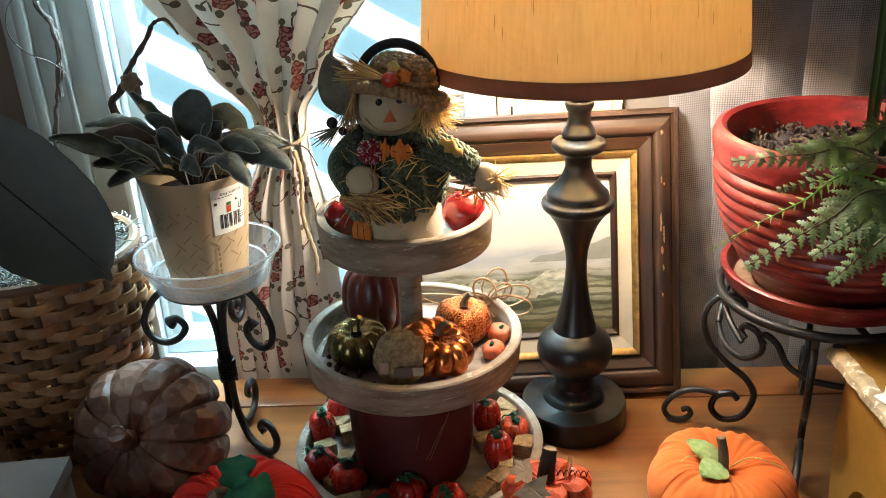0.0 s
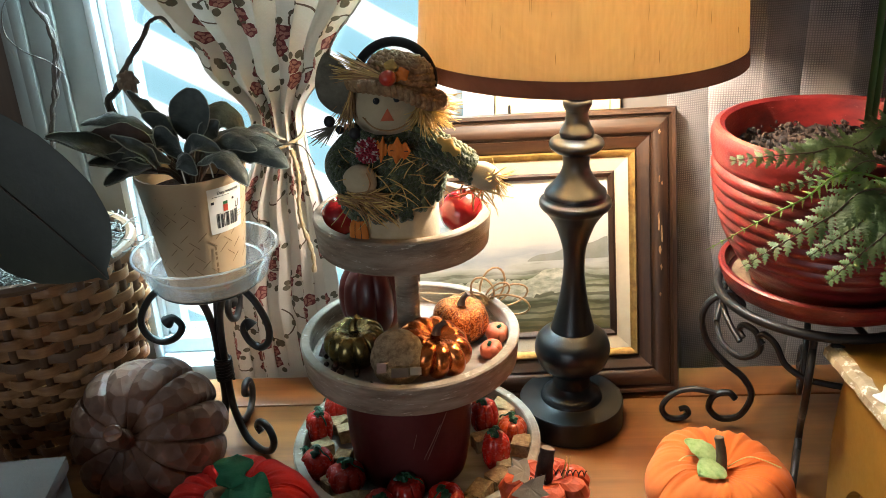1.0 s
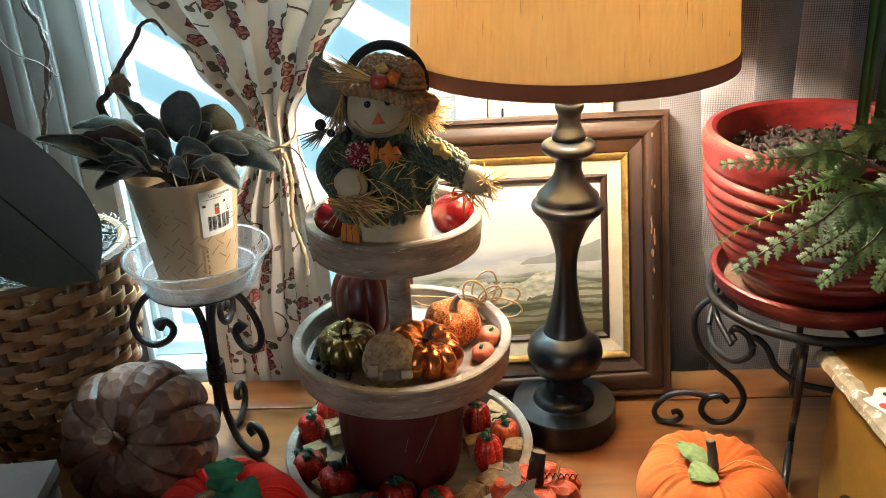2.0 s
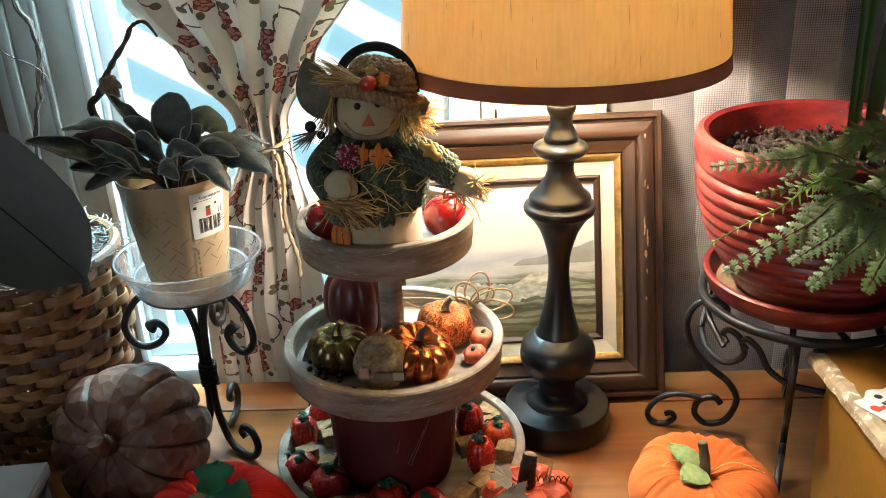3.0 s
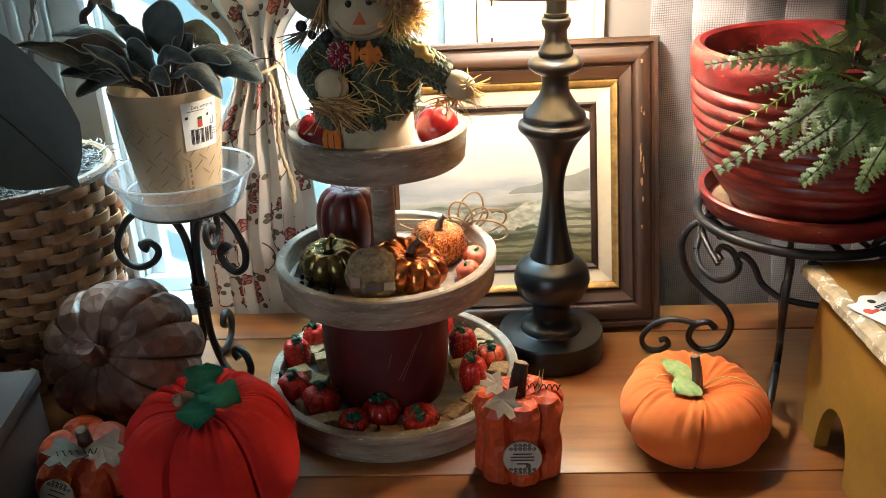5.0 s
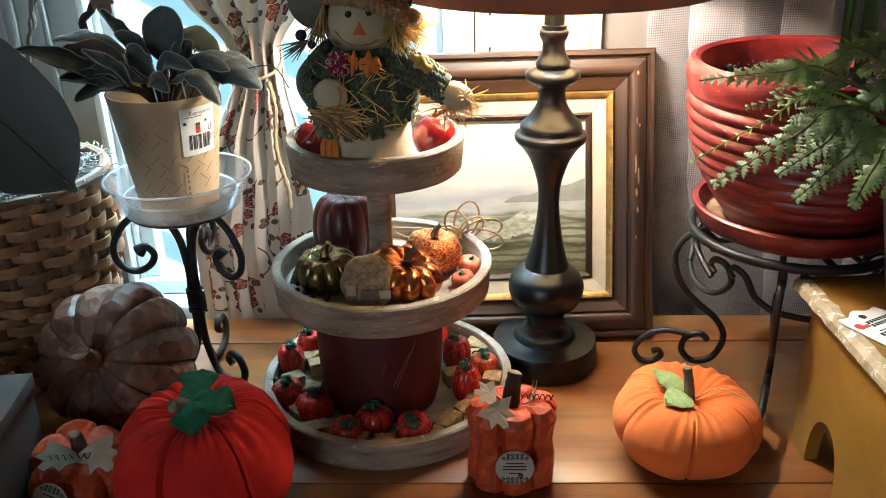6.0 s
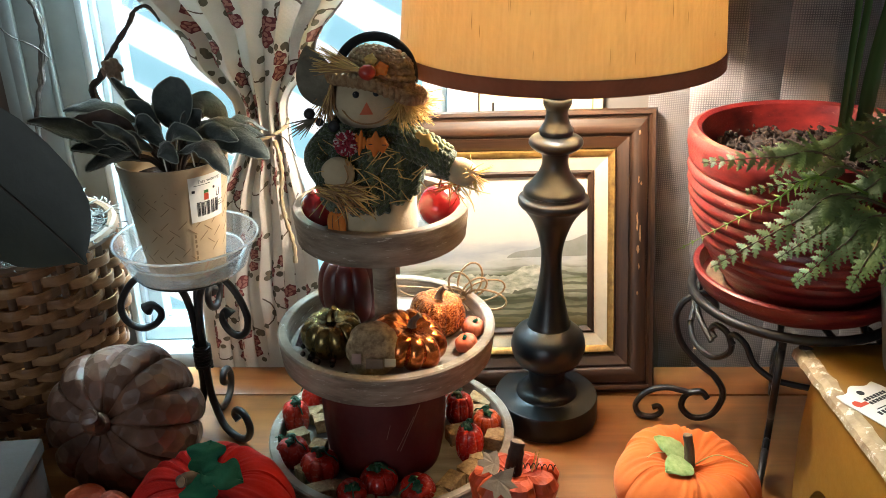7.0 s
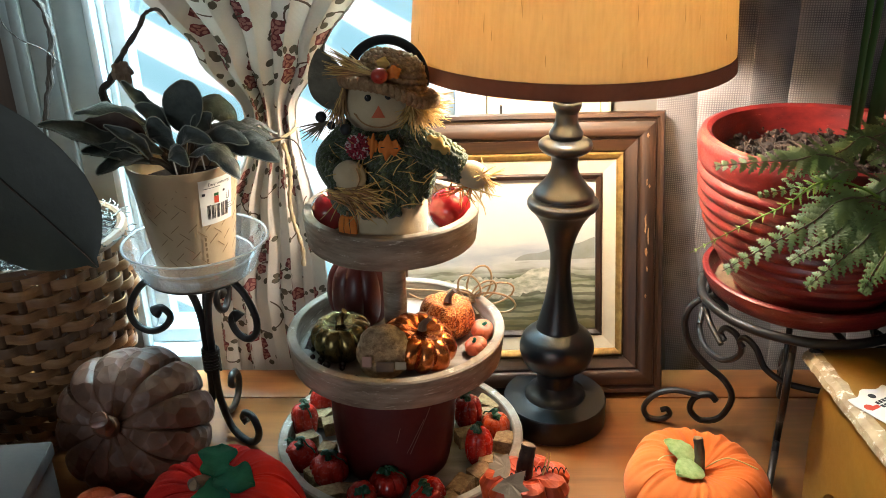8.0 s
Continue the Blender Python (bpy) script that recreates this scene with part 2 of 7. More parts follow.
def block(sx, sy, sz, bevel=0.0, at=(0, 0, 0), bm=None, seg=2):
    b = bmesh.new()
    bmesh.ops.create_cube(b, size=1)
    bmesh.ops.scale(b, vec=(sx, sy, sz), verts=b.verts)
    if bevel:
        bmesh.ops.bevel(b, geom=b.edges[:] + b.verts[:], offset=bevel, segments=seg, affect="EDGES", profile=0.5)
    bmesh.ops.translate(b, vec=at, verts=b.verts)
    if bm is None:
        return b
    me = bpy.data.meshes.new("join")
    b.to_mesh(me)
    b.free()
    bm.from_mesh(me)
    bpy.data.meshes.remove(me)
    return bm


def gourd(radius, height, ribs=8, groove=0.12, dimple=0.35, seg=12, rings=26, wobble=0.03, seed=1, squash=1.0, sharp=0.6, top=1.0, crease=0.0):
    """A ribbed pumpkin body that stands on z = 0."""
    bm = bmesh.new()
    rnd = random.Random(seed)
    ph = [rnd.uniform(-0.12, 0.12) for _ in range(ribs)]
    sw = [1 + rnd.uniform(-wobble, wobble) for _ in range(ribs)]
    n = ribs * seg
    grid = []
    for i in range(rings + 1):
        th = math.pi * i / rings
        row = []
        for k in range(n):
            a = 2 * math.pi * k / n
            q = k / seg
            rib = int(q)
            u = q - rib
            swell = max(math.sin(math.pi * u), 0.0) ** sharp
            body = 1 - groove * (1 - swell) * (0.35 + 0.65 * math.sin(th))
            s = sw[rib] * swell + (1 - swell)
            fold = crease * math.exp(-((th - 0.55) / 0.55) ** 2) * noise.noise(Vector((math.cos(a) * 9, math.sin(a) * 9, th * 0.8 + seed)))
            rr = max(math.sin(th), 0.0) ** 0.82 * radius * body * s * (1 + 0.5 * fold)
            zz = math.cos(th)
            d = 1 - dimple * math.exp(-((math.sin(th) / 0.42) ** 2))
            z = height * 0.5 * (1 + zz * d * (top if zz > 0 else 1) * (1 - 0.25 * groove * (1 - swell)) + 0.5 * fold)
            w = 1 + 0.5 * wobble * noise.noise(Vector((math.cos(a) * 2 + seed, math.sin(a) * 2, zz * 2)))
            row.append(bm.verts.new((rr * w * math.cos(a + ph[rib] * 0.3 * swell), rr * w * math.sin(a + ph[rib] * 0.3 * swell) * squash, z)))
        grid.append(row)
    for a, b in zip(grid, grid[1:]):
        for k in range(n):
            bm.faces.new((a[k], b[k], b[(k + 1) % n], a[(k + 1) % n]))
    bmesh.ops.remove_doubles(bm, verts=bm.verts, dist=radius * 0.002)
    lowest = min(v.co.z for v in bm.verts)
    bmesh.ops.translate(bm, vec=(0, 0, -lowest), verts=bm.verts)
    bmesh.ops.recalc_face_normals(bm, faces=bm.faces)
    return bm


# ---- structure ----
ROOM_X0, ROOM_X1, ROOM_Y0, WALL_Y, FLOOR_Z, CEIL_Z = -1.9, 2.1, -3.0, 0.36, -0.75, 1.75
WIN_X0, WIN_X1, WIN_Z0, WIN_Z1 = -0.452, 0.136, -0.04, 1.25


def structure_box(name, lo, hi, material, label="", bevel=0.0):
    c = [(a + b) / 2 for a, b in zip(lo, hi)]
    ob = part(name, block(*[b - a for a, b in zip(lo, hi)], bevel), material, None, label, smooth=False)
    ob.location = c
    return tagged(ob, kind="structure")


structure_box("floor", (ROOM_X0, ROOM_Y0, FLOOR_Z - 0.05), (ROOM_X1, WALL_Y, FLOOR_Z), wood("floor_wood", (0.2, 0.12, 0.07), (0.12, 0.07, 0.04), 0.5, 0), "brown wooden room floor")
structure_box("ceiling", (ROOM_X0, ROOM_Y0, CEIL_Z), (ROOM_X1, WALL_Y, CEIL_Z + 0.05), surface("ceiling_paint", (0.45, 0.44, 0.42), 0.9), "plain off-white ceiling")
structure_box("wall_west", (ROOM_X0 - 0.1, ROOM_Y0, FLOOR_Z), (ROOM_X0, WALL_Y + 0.1, CEIL_Z), WALL_PAINT, "plain painted wall")
structure_box("wall_east", (ROOM_X1, ROOM_Y0, FLOOR_Z), (ROOM_X1 + 0.1, WALL_Y + 0.1, CEIL_Z), WALL_PAINT, "plain painted wall")
# unseen south wall, with an opening added for the fill lamp
for name, x0, x1, z0, z1 in (("wall_south_left", ROOM_X0, -1.8, FLOOR_Z, CEIL_Z), ("wall_south_right", -0.6, ROOM_X1, FLOOR_Z, CEIL_Z), ("wall_south_low", -1.8, -0.6, FLOOR_Z, 0.05), ("wall_south_high", -1.8, -0.6, 1.25, CEIL_Z)):
    structure_box(name, (x0, ROOM_Y0 - 0.1, z0), (x1, ROOM_Y0, z1), WALL_PAINT, "plain painted wall round an opening added for the fill light")
structure_box("wall_north_left", (ROOM_X0, WALL_Y, FLOOR_Z), (WIN_X0, WALL_Y + 0.1, CEIL_Z), BROWN_TRIM, "brown wall beside the window")
structure_box("wall_north_right", (WIN_X1, WALL_Y, FLOOR_Z), (ROOM_X1, WALL_Y + 0.1, CEIL_Z), WALL_PAINT, "wall behind the grey curtain")
structure_box("wall_north_low", (WIN_X0, WALL_Y, FLOOR_Z), (WIN_X1, WALL_Y + 0.1, WIN_Z0), WHITE_TRIM, "wall below the window")
structure_box("wall_north_high", (WIN_X0, WALL_Y, WIN_Z1), (WIN_X1, WALL_Y + 0.1, CEIL_Z), WALL_PAINT, "wall above the window")

# ---- window, casing, outside ----
def build_window():
    w = thing("window_1", "white vinyl casement window with a bright overcast view", "window", (0, 0.33, 0), kind="structure")
    x0, x1, z0, z1 = -0.452, 0.135, -0.03, 1.25
    for nm, lo, hi in (("frame", (x0, 0.0, z0), (x0 + 0.012, 0.09, z1)), ("frame", (x0 + 0.0125, 0.02, z0 + 0.0455), (x0 + 0.022, 0.08, z1)), ("sash", (x0 + 0.0225, 0.028, z0 + 0.0455), (x0 + 0.047, 0.07, z1)),
                       ("sash", (0.050, 0.028, z0 + 0.0455), (0.088, 0.07, z1)), ("frame", (0.0885, 0.0, z0 + 0.0455), (x1, 0.09, z1)),
                       ("sill", (x0 + 0.0125, -0.035, z0 - 0.01), (x1, 0.09, z0 + 0.018)), ("bottom_rail", (x0 + 0.0125, 0.012, z0 + 0.0185), (x1, 0.075, z0 + 0.045)), ("top_rail", (x0 + 0.048, 0.028, z1 - 0.05), (0.0495, 0.07, z1))):
        part(nm, block(*[b - a for a, b in zip(lo, hi)], 0.0025, [(a + b) / 2 for a, b in zip(lo, hi)]), WHITE_TRIM, w)
    pane = part("pane", block(0.474, 0.004, 1.18, 0, (-0.178, 0.05, 0.605)), glassy("window_glass", (0.97, 0.99, 1.0), 0.0), w)
    pane.visible_shadow = False


build_window()


def build_casing():
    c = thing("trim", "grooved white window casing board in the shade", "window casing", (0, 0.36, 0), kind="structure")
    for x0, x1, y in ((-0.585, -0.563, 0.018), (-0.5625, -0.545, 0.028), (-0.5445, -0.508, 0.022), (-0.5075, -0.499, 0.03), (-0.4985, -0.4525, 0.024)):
        part("moulding", block(x1 - x0, y, 1.6, 0.002, ((x0 + x1) / 2, -y / 2 - 0.0005, 0.6)), SHADED_TRIM, c)


# white casing paint greyed down, so its shade is in the colour
SHADED_TRIM = surface("shaded_casing_white", (0.30, 0.30, 0.28), 0.5, 0, (0.23, 0.23, 0.215), 9, relief=0.15, fine=160)
CREAM_WOOD = surface("cream_board_paint", (0.78, 0.66, 0.40), 0.5, 0, (0.72, 0.58, 0.33), 12, (6, 6, 0.5), relief=0.2, fine=160)
build_casing()
board = thing("trim_board", "cream painted board with small dark hinges", "window casing", (0.2245, 0.345, 0), kind="structure")
part("board", block(0.175, 0.03, 1.4, 0.003, (0, 0, 0.56)), CREAM_WOOD, board)
for z in (0.39, 0.452):
    part("hinge_pin", block(0.0035, 0.003, 0.016, 0.001, (-0.066, -0.0165, z)), BLACK_IRON, board)
edge = part("corner_strip", block(0.014, 0.036, 1.4, 0.003, (0.0955, -0.003, 0.56)), CREAM_WOOD, board)


def outside_view():
    m, nt, bsdf = node_material("bright_distance")
    L = nt.links.new
    em = nt.nodes.new("ShaderNodeEmission")
    vec = coords(nt, (1.0, 1.0, 1.0), (0, 0, radians(-60)))
    wv = add(nt, "ShaderNodeTexWave", Scale=0.80, Distortion=1.2, Detail=1.0)
    wv.inputs["Detail Scale"].default_value = 0.7
    L(vec, wv.inputs["Vector"])
    col = ramp(nt, wv.outputs["Fac"], [(0.10, (0.36, 0.66, 0.76)), (0.44, (0.42, 0.72, 0.83)), (0.50, (0.70, 0.90, 0.97)), (0.54, (1.0, 1.0, 1.0))])
    L(col, em.inputs["Color"])
    em.inputs["Strength"].default_value = 1.25
    L(em.outputs[0], nt.nodes["Material Output"].inputs["Surface"])
    bm = bmesh.new()
    bmesh.ops.create_grid(bm, x_segments=1, y_segments=1, size=4.0)
    ob = part("backdrop", bm, m, None, "pale overcast distance outside the window", False, pose(-0.6, 4.5, 0.3, 90))
    tagged(ob, kind="structure")


outside_view()


# ---- curtains ----
FLORAL_CLOTH = cloth("cream_curtain_cloth", (0.68, 0.60, 0.53), (0.58, 0.50, 0.43), 1.0, glow=0.16)
PRINT_RED = surface("print_rose_red", (0.22, 0.045, 0.045), 0.9, 0, (0.11, 0.022, 0.024), 120, relief=0)
PRINT_PINK = surface("print_rose_pink", (0.42, 0.19, 0.155), 0.9, 0, (0.32, 0.12, 0.10), 120, relief=0)
PRINT_LEAF = surface("print_leaf", (0.085, 0.075, 0.05), 0.9, 0, (0.16, 0.12, 0.08), 90, relief=0)
PRINT_VINE = surface("print_vine", (0.13, 0.075, 0.05), 0.9, 0, (0.10, 0.06, 0.04), 90, relief=0)
GREY_CLOTH = cloth("grey_curtain_cloth", (0.36, 0.325, 0.315), (0.13, 0.115, 0.12), 3.4, glow=0.05, weave=0.55)
GOLD_CORD = surface("gold_braid", (0.52, 0.42, 0.27), 0.8, 0, (0.36, 0.26, 0.14), 90, relief=0.6, fine=500)


def along(table, z):
    """A value between the rows (z, value) of a table."""
    if z <= table[0][0]:
        return table[0][1]
    for (z0, a), (z1, b) in zip(table, table[1:]):
        if z <= z1:
            t = (z - z0) / (z1 - z0)
            t = t * t * (3 - 2 * t)
            return a + (b - a) * t
    return table[-1][1]


def curtain_surface(left, right, depth, y0, folds, phase):
    def at(u, z):
        x0, x1 = along(left, z), along(right, z)
        wob = 0.10 * math.sin(7 * u + 3 * z) + 0.07 * math.sin(17 * u - 5 * z + phase)
        a = 2 * math.pi * folds * (u + 0.05 * wob) + phase
        x = x0 + (x1 - x0) * (u - 0.016 * math.sin(2 * a) * 8 / folds)
        d = along(depth, z)
        y = y0 + d * (math.cos(a) + 0.35 * math.cos(2 * a + 1) + 0.5 * wob)
        return Vector((x, y, z))
    return at


def curtain_cloth(at, z0, z1, nu, nz, thick=0.0012):
    bm = bmesh.new()
    front = [[bm.verts.new(at(i / nu, z0 + (z1 - z0) * j / nz)) for i in range(nu + 1)] for j in range(nz + 1)]
    back = [[bm.verts.new(v.co + Vector((0, thick, 0))) for v in row] for row in front]
    for j in range(nz):
        for i in range(nu):
            bm.faces.new((front[j][i], front[j][i + 1], front[j + 1][i + 1], front[j + 1][i]))
            bm.faces.new((back[j][i], back[j + 1][i], back[j + 1][i + 1], back[j][i + 1]))
    for i in range(nu):
        bm.faces.new((front[0][i], back[0][i], back[0][i + 1], front[0][i + 1]))
    for j in range(nz):
        bm.faces.new((front[j][0], front[j + 1][0], back[j + 1][0], back[j][0]))
        bm.faces.new((front[j][nu], back[j][nu], back[j + 1][nu], front[j + 1][nu]))
    return bm


def build_floral_curtain():
    c = thing("floral_curtain", "cream curtain printed with red roses, tied back with gold braid", "curtain", (0, 0, 0))
    left = [(-0.02, -0.300), (0.12, -0.298), (0.26, -0.262), (0.385, -0.213), (0.42, -0.215), (0.50, -0.268), (0.60, -0.338), (0.80, -0.43), (1.2, -0.50)]
    right = [(-0.02, -0.100), (0.14, -0.112), (0.26, -0.120), (0.385, -0.140), (0.42, -0.140), (0.50, -0.092), (0.60, -0.028), (0.80, 0.03), (1.2, 0.08)]
    depth = [(-0.02, 0.003), (0.15, 0.005), (0.385, 0.014), (0.45, 0.014), (0.6, 0.013), (1.2, 0.02)]
    at = curtain_surface(left, right, depth, 0.236, 5, 0.7)
    width = 0.44
    part("cloth", curtain_cloth(at, -0.22, 1.2, 220, 120), FLORAL_CLOTH, c)
    lift = 0.0011

    def on(s, z):
        u = min(max(s / width, 0.0), 1.0)
        p = at(u, z)
        e = 0.002
        nrm = (at(min(u + e, 1), z) - at(max(u - e, 0), z)).cross(at(u, z + e) - at(u, z - e))
        nrm = nrm.normalized() if nrm.length > 0 else Vector((0, -1, 0))
        if nrm.y > 0:
            nrm = -nrm
        return p + nrm * lift

    rnd = random.Random(5)
    prints = {"rose_print": (bmesh.new(), PRINT_RED), "petal_print": (bmesh.new(), PRINT_PINK), "leaf_print": (bmesh.new(), PRINT_LEAF), "vine_print": (bmesh.new(), PRINT_VINE)}

    def patch(kind, s, z, outline):
        bm = prints[kind][0]
        mid = bm.verts.new(on(s, z))
        ring = [bm.verts.new(on(s + a, z + b)) for a, b in outline]
        half = [bm.verts.new(on(s + a * 0.5, z + b * 0.5)) for a, b in outline]
        n = len(ring)
        for k in range(n):
            q = (k + 1) % n
            bm.faces.new((mid, half[k], half[q]))
            bm.faces.new((half[k], ring[k], ring[q], half[q]))

    def blob(kind, s, z, r, lobes, deep, turn):
        n = 16
        patch(kind, s, z, [(r * (1 + deep * math.cos(lobes * a + turn)) * math.cos(a), r * (1 + deep * math.cos(lobes * a + turn)) * math.sin(a)) for a in (2 * math.pi * k / n for k in range(n))])

    def leaf_motif(s, z, size, ang):
        pts = []
        for k in range(12):
            t = k / 11
            lx = (t * 2 if t <= 0.5 else 2 - t * 2)
            sgn = 1 if t <= 0.5 else -1
            wid = 0.34 * math.sin(math.pi * lx) ** 0.8 * sgn
            x, y = (lx - 0.5) * size, wid * size
            pts.append((x * math.cos(ang) - y * math.sin(ang), x * math.sin(ang) + y * math.cos(ang)))
        patch("leaf_print", s, z, pts)

    def vine(s, z, length, ang, curl):
        bm = prints["vine_print"][0]
        prev = None
        n = 14
        pts = []
        for k in range(n):
            pts.append((s, z))
            s += math.cos(ang) * length / n
            z += math.sin(ang) * length / n
            ang += curl / n * (1 + 1.5 * k / n)
        for k, (a, b) in enumerate(pts):
            a2, b2 = pts[min(k + 1, n - 1)]
            a1, b1 = pts[max(k - 1, 0)]
            dx, dz = a2 - a1, b2 - b1
            ln = math.hypot(dx, dz) or 1
            ox, oz = -dz / ln * 0.0011, dx / ln * 0.0011
            pair = (bm.verts.new(on(a + ox, b + oz)), bm.verts.new(on(a - ox, b - oz)))
            if prev:
                bm.faces.new((prev[0], pair[0], pair[1], prev[1]))
            prev = pair
        return pts

    for row in range(14):
        for col in range(6):
            s = 0.030 + col * 0.078 + (0.039 if row % 2 else 0) + rnd.uniform(-0.018, 0.018)
            z = 0.045 + row * 0.062 + rnd.uniform(-0.018, 0.018)
            if s > width - 0.02:
                continue
            if (row + col) % 3 != 0 or row == 0:
                for k in range(rnd.choice((2, 2, 3))):
                    cs, cz = s + rnd.uniform(-0.012, 0.012) + 0.013 * (k - 0.5), z + 0.020 * (k - 0.5)
                    r = rnd.uniform(0.008, 0.0115)
                    lift = 0.0011
                    blob("rose_print", cs, cz, r, 5, 0.13, rnd.uniform(0, 6))
                    lift = 0.0014
                    for q in range(5):
                        a = q * 1.257 + rnd.uniform(-0.3, 0.3)
                        blob("petal_print", cs + 0.58 * r * math.cos(a), cz + 0.58 * r * math.sin(a), r * 0.27, 2, 0.25, a)
                    blob("petal_print", cs, cz, r * 0.22, 3, 0.2, 0)
                for k in range(5):
                    a = rnd.uniform(0, 6.28)
                    lift = 0.0009
                    leaf_motif(s + 0.024 * math.cos(a), z + 0.026 * math.sin(a), rnd.uniform(0.009, 0.015), a)
            lift = 0.0008
            pts = vine(s, z, rnd.uniform(0.06, 0.10), rnd.uniform(0, 6.28), rnd.choice((-2.6, 2.6, 3.4)))
            for k in (5, 9, 13):
                leaf_motif(pts[k][0], pts[k][1], rnd.uniform(0.008, 0.015), rnd.uniform(0, 6.28))
    for name, (bm, mat) in prints.items():
        tagged(part(name, bm, mat, c, "", True), kind="stuff")
    # tie-back: a band round the gather and hanging braid
    band = [(-0.177 + 0.036 * math.cos(a), 0.234 + 0.026 * math.sin(a), 0.392 + 0.012 * math.sin(a + 0.8)) for a in (2 * math.pi * k / 24 for k in range(25))]
    part("tie_band", tube(band, 0.0026, 8), GOLD_CORD, c, "gold braid tie-back band")
    for dx, z1, ph in ((0.004, 0.20, 0.0),):
        pts = [(-0.160 + dx + 0.004 * math.sin(9 * t + ph) + 0.012 * t, 0.196 - 0.006 * t, 0.385 + (z1 - 0.385) * t) for t in (k / 30 for k in range(31))]
        part("braid", tube(pts, [0.0032 * (1 + 0.35 * math.sin(2.2 * k)) for k in range(31)], 8), GOLD_CORD, c, "gold braid fringe")


build_floral_curtain()
grey_left = [(-0.02, 0.425), (0.10, 0.41), (0.22, 0.392), (0.45, 0.375), (1.2, 0.30)]
grey = thing("grey_curtain", "heavy grey woven curtain hanging in soft folds", "curtain")
grey_at = curtain_surface(grey_left, [(0, 1.02), (1.2, 1.0)], [(0, 0.004), (0.12, 0.007), (0.35, 0.010), (1.2, 0.012)], 0.266, 5, 2.6)
part("cloth", curtain_cloth(grey_at, -0.22, 1.2, 160, 60), GREY_CLOTH, grey)


# ---- framed seascape ----
def painted_sea():
    m, nt, bsdf = node_material("seascape_paint")
    L = nt.links.new
    tc = nt.nodes.new("ShaderNodeTexCoord")
    sep = nt.nodes.new("ShaderNodeSeparateXYZ")
    L(tc.outputs["Object"], sep.inputs[0])
    n1 = add(nt, "ShaderNodeTexNoise", Scale=14.0, Detail=6.0, Roughness=0.6)
    L(coords(nt, (0.7, 1, 2.6)), n1.inputs["Vector"])
    h = nt.nodes.new("ShaderNodeMath")
    h.operation = "MULTIPLY_ADD"
    h.inputs[1].default_value = 0.060
    L(n1.outputs["Fac"], h.inputs[0])
    L(sep.outputs["Z"], h.inputs[2])
    rng = nt.nodes.new("ShaderNodeMapRange")
    rng.inputs["From Min"].default_value, rng.inputs["From Max"].default_value = 0.11, 0.36
    L(h.outputs[0], rng.inputs["Value"])
    base = ramp(nt, rng.outputs[0], [(0.0, (0.10, 0.085, 0.030)), (0.10, (0.14, 0.13, 0.06)), (0.17, (0.30, 0.30, 0.20)), (0.24, (0.065, 0.08, 0.04)), (0.31, (0.55, 0.56, 0.44)),
                                        (0.36, (0.16, 0.19, 0.10)), (0.42, (0.46, 0.48, 0.42)), (0.47, (0.60, 0.62, 0.60)), (0.52, (0.42, 0.46, 0.50)), (0.62, (0.66, 0.66, 0.62)), (1.0, (0.72, 0.68, 0.58))])
    wv = add(nt, "ShaderNodeTexWave", Scale=26.0, Distortion=9.0, Detail=4.0)
    wv.bands_direction = "Z"
    L(coords(nt, (0.35, 1, 1)), wv.inputs["Vector"])
    streak = ramp(nt, wv.outputs["Fac"], [(0.55, (0, 0, 0)), (0.8, (0.75, 0.75, 0.75))])
    low = ramp(nt, rng.outputs[0], [(0.38, (1, 1, 1)), (0.46, (0, 0, 0))])
    mm = nt.nodes.new("ShaderNodeMix")
    mm.data_type, mm.blend_type = "RGBA", "MULTIPLY"
    mm.inputs["Factor"].default_value = 1
    L(streak, mm.inputs["A"])
    L(low, mm.inputs["B"])
    mx = nt.nodes.new("ShaderNodeMix")
    mx.data_type = "RGBA"
    L(mm.outputs["Result"], mx.inputs["Factor"])
    L(base, mx.inputs["A"])
    mx.inputs["B"].default_value = (0.07, 0.075, 0.04, 1)
    L(mx.outputs["Result"], bsdf.inputs["Base Color"])
    bsdf.inputs["Roughness"].default_value = 0.42
    bump(nt, bsdf, n1.outputs["Fac"], 0.25, 0.001)
    return m


FOAM = surface("foam_paint", (0.80, 0.79, 0.68), 0.5, 0, (0.30, 0.34, 0.24), 70, (1, 1, 2), 0.5, 0.0008, 300)
HILL = surface("far_hill_paint", (0.36, 0.37, 0.36), 0.5, 0, (0.28, 0.30, 0.25), 30, relief=0.2)


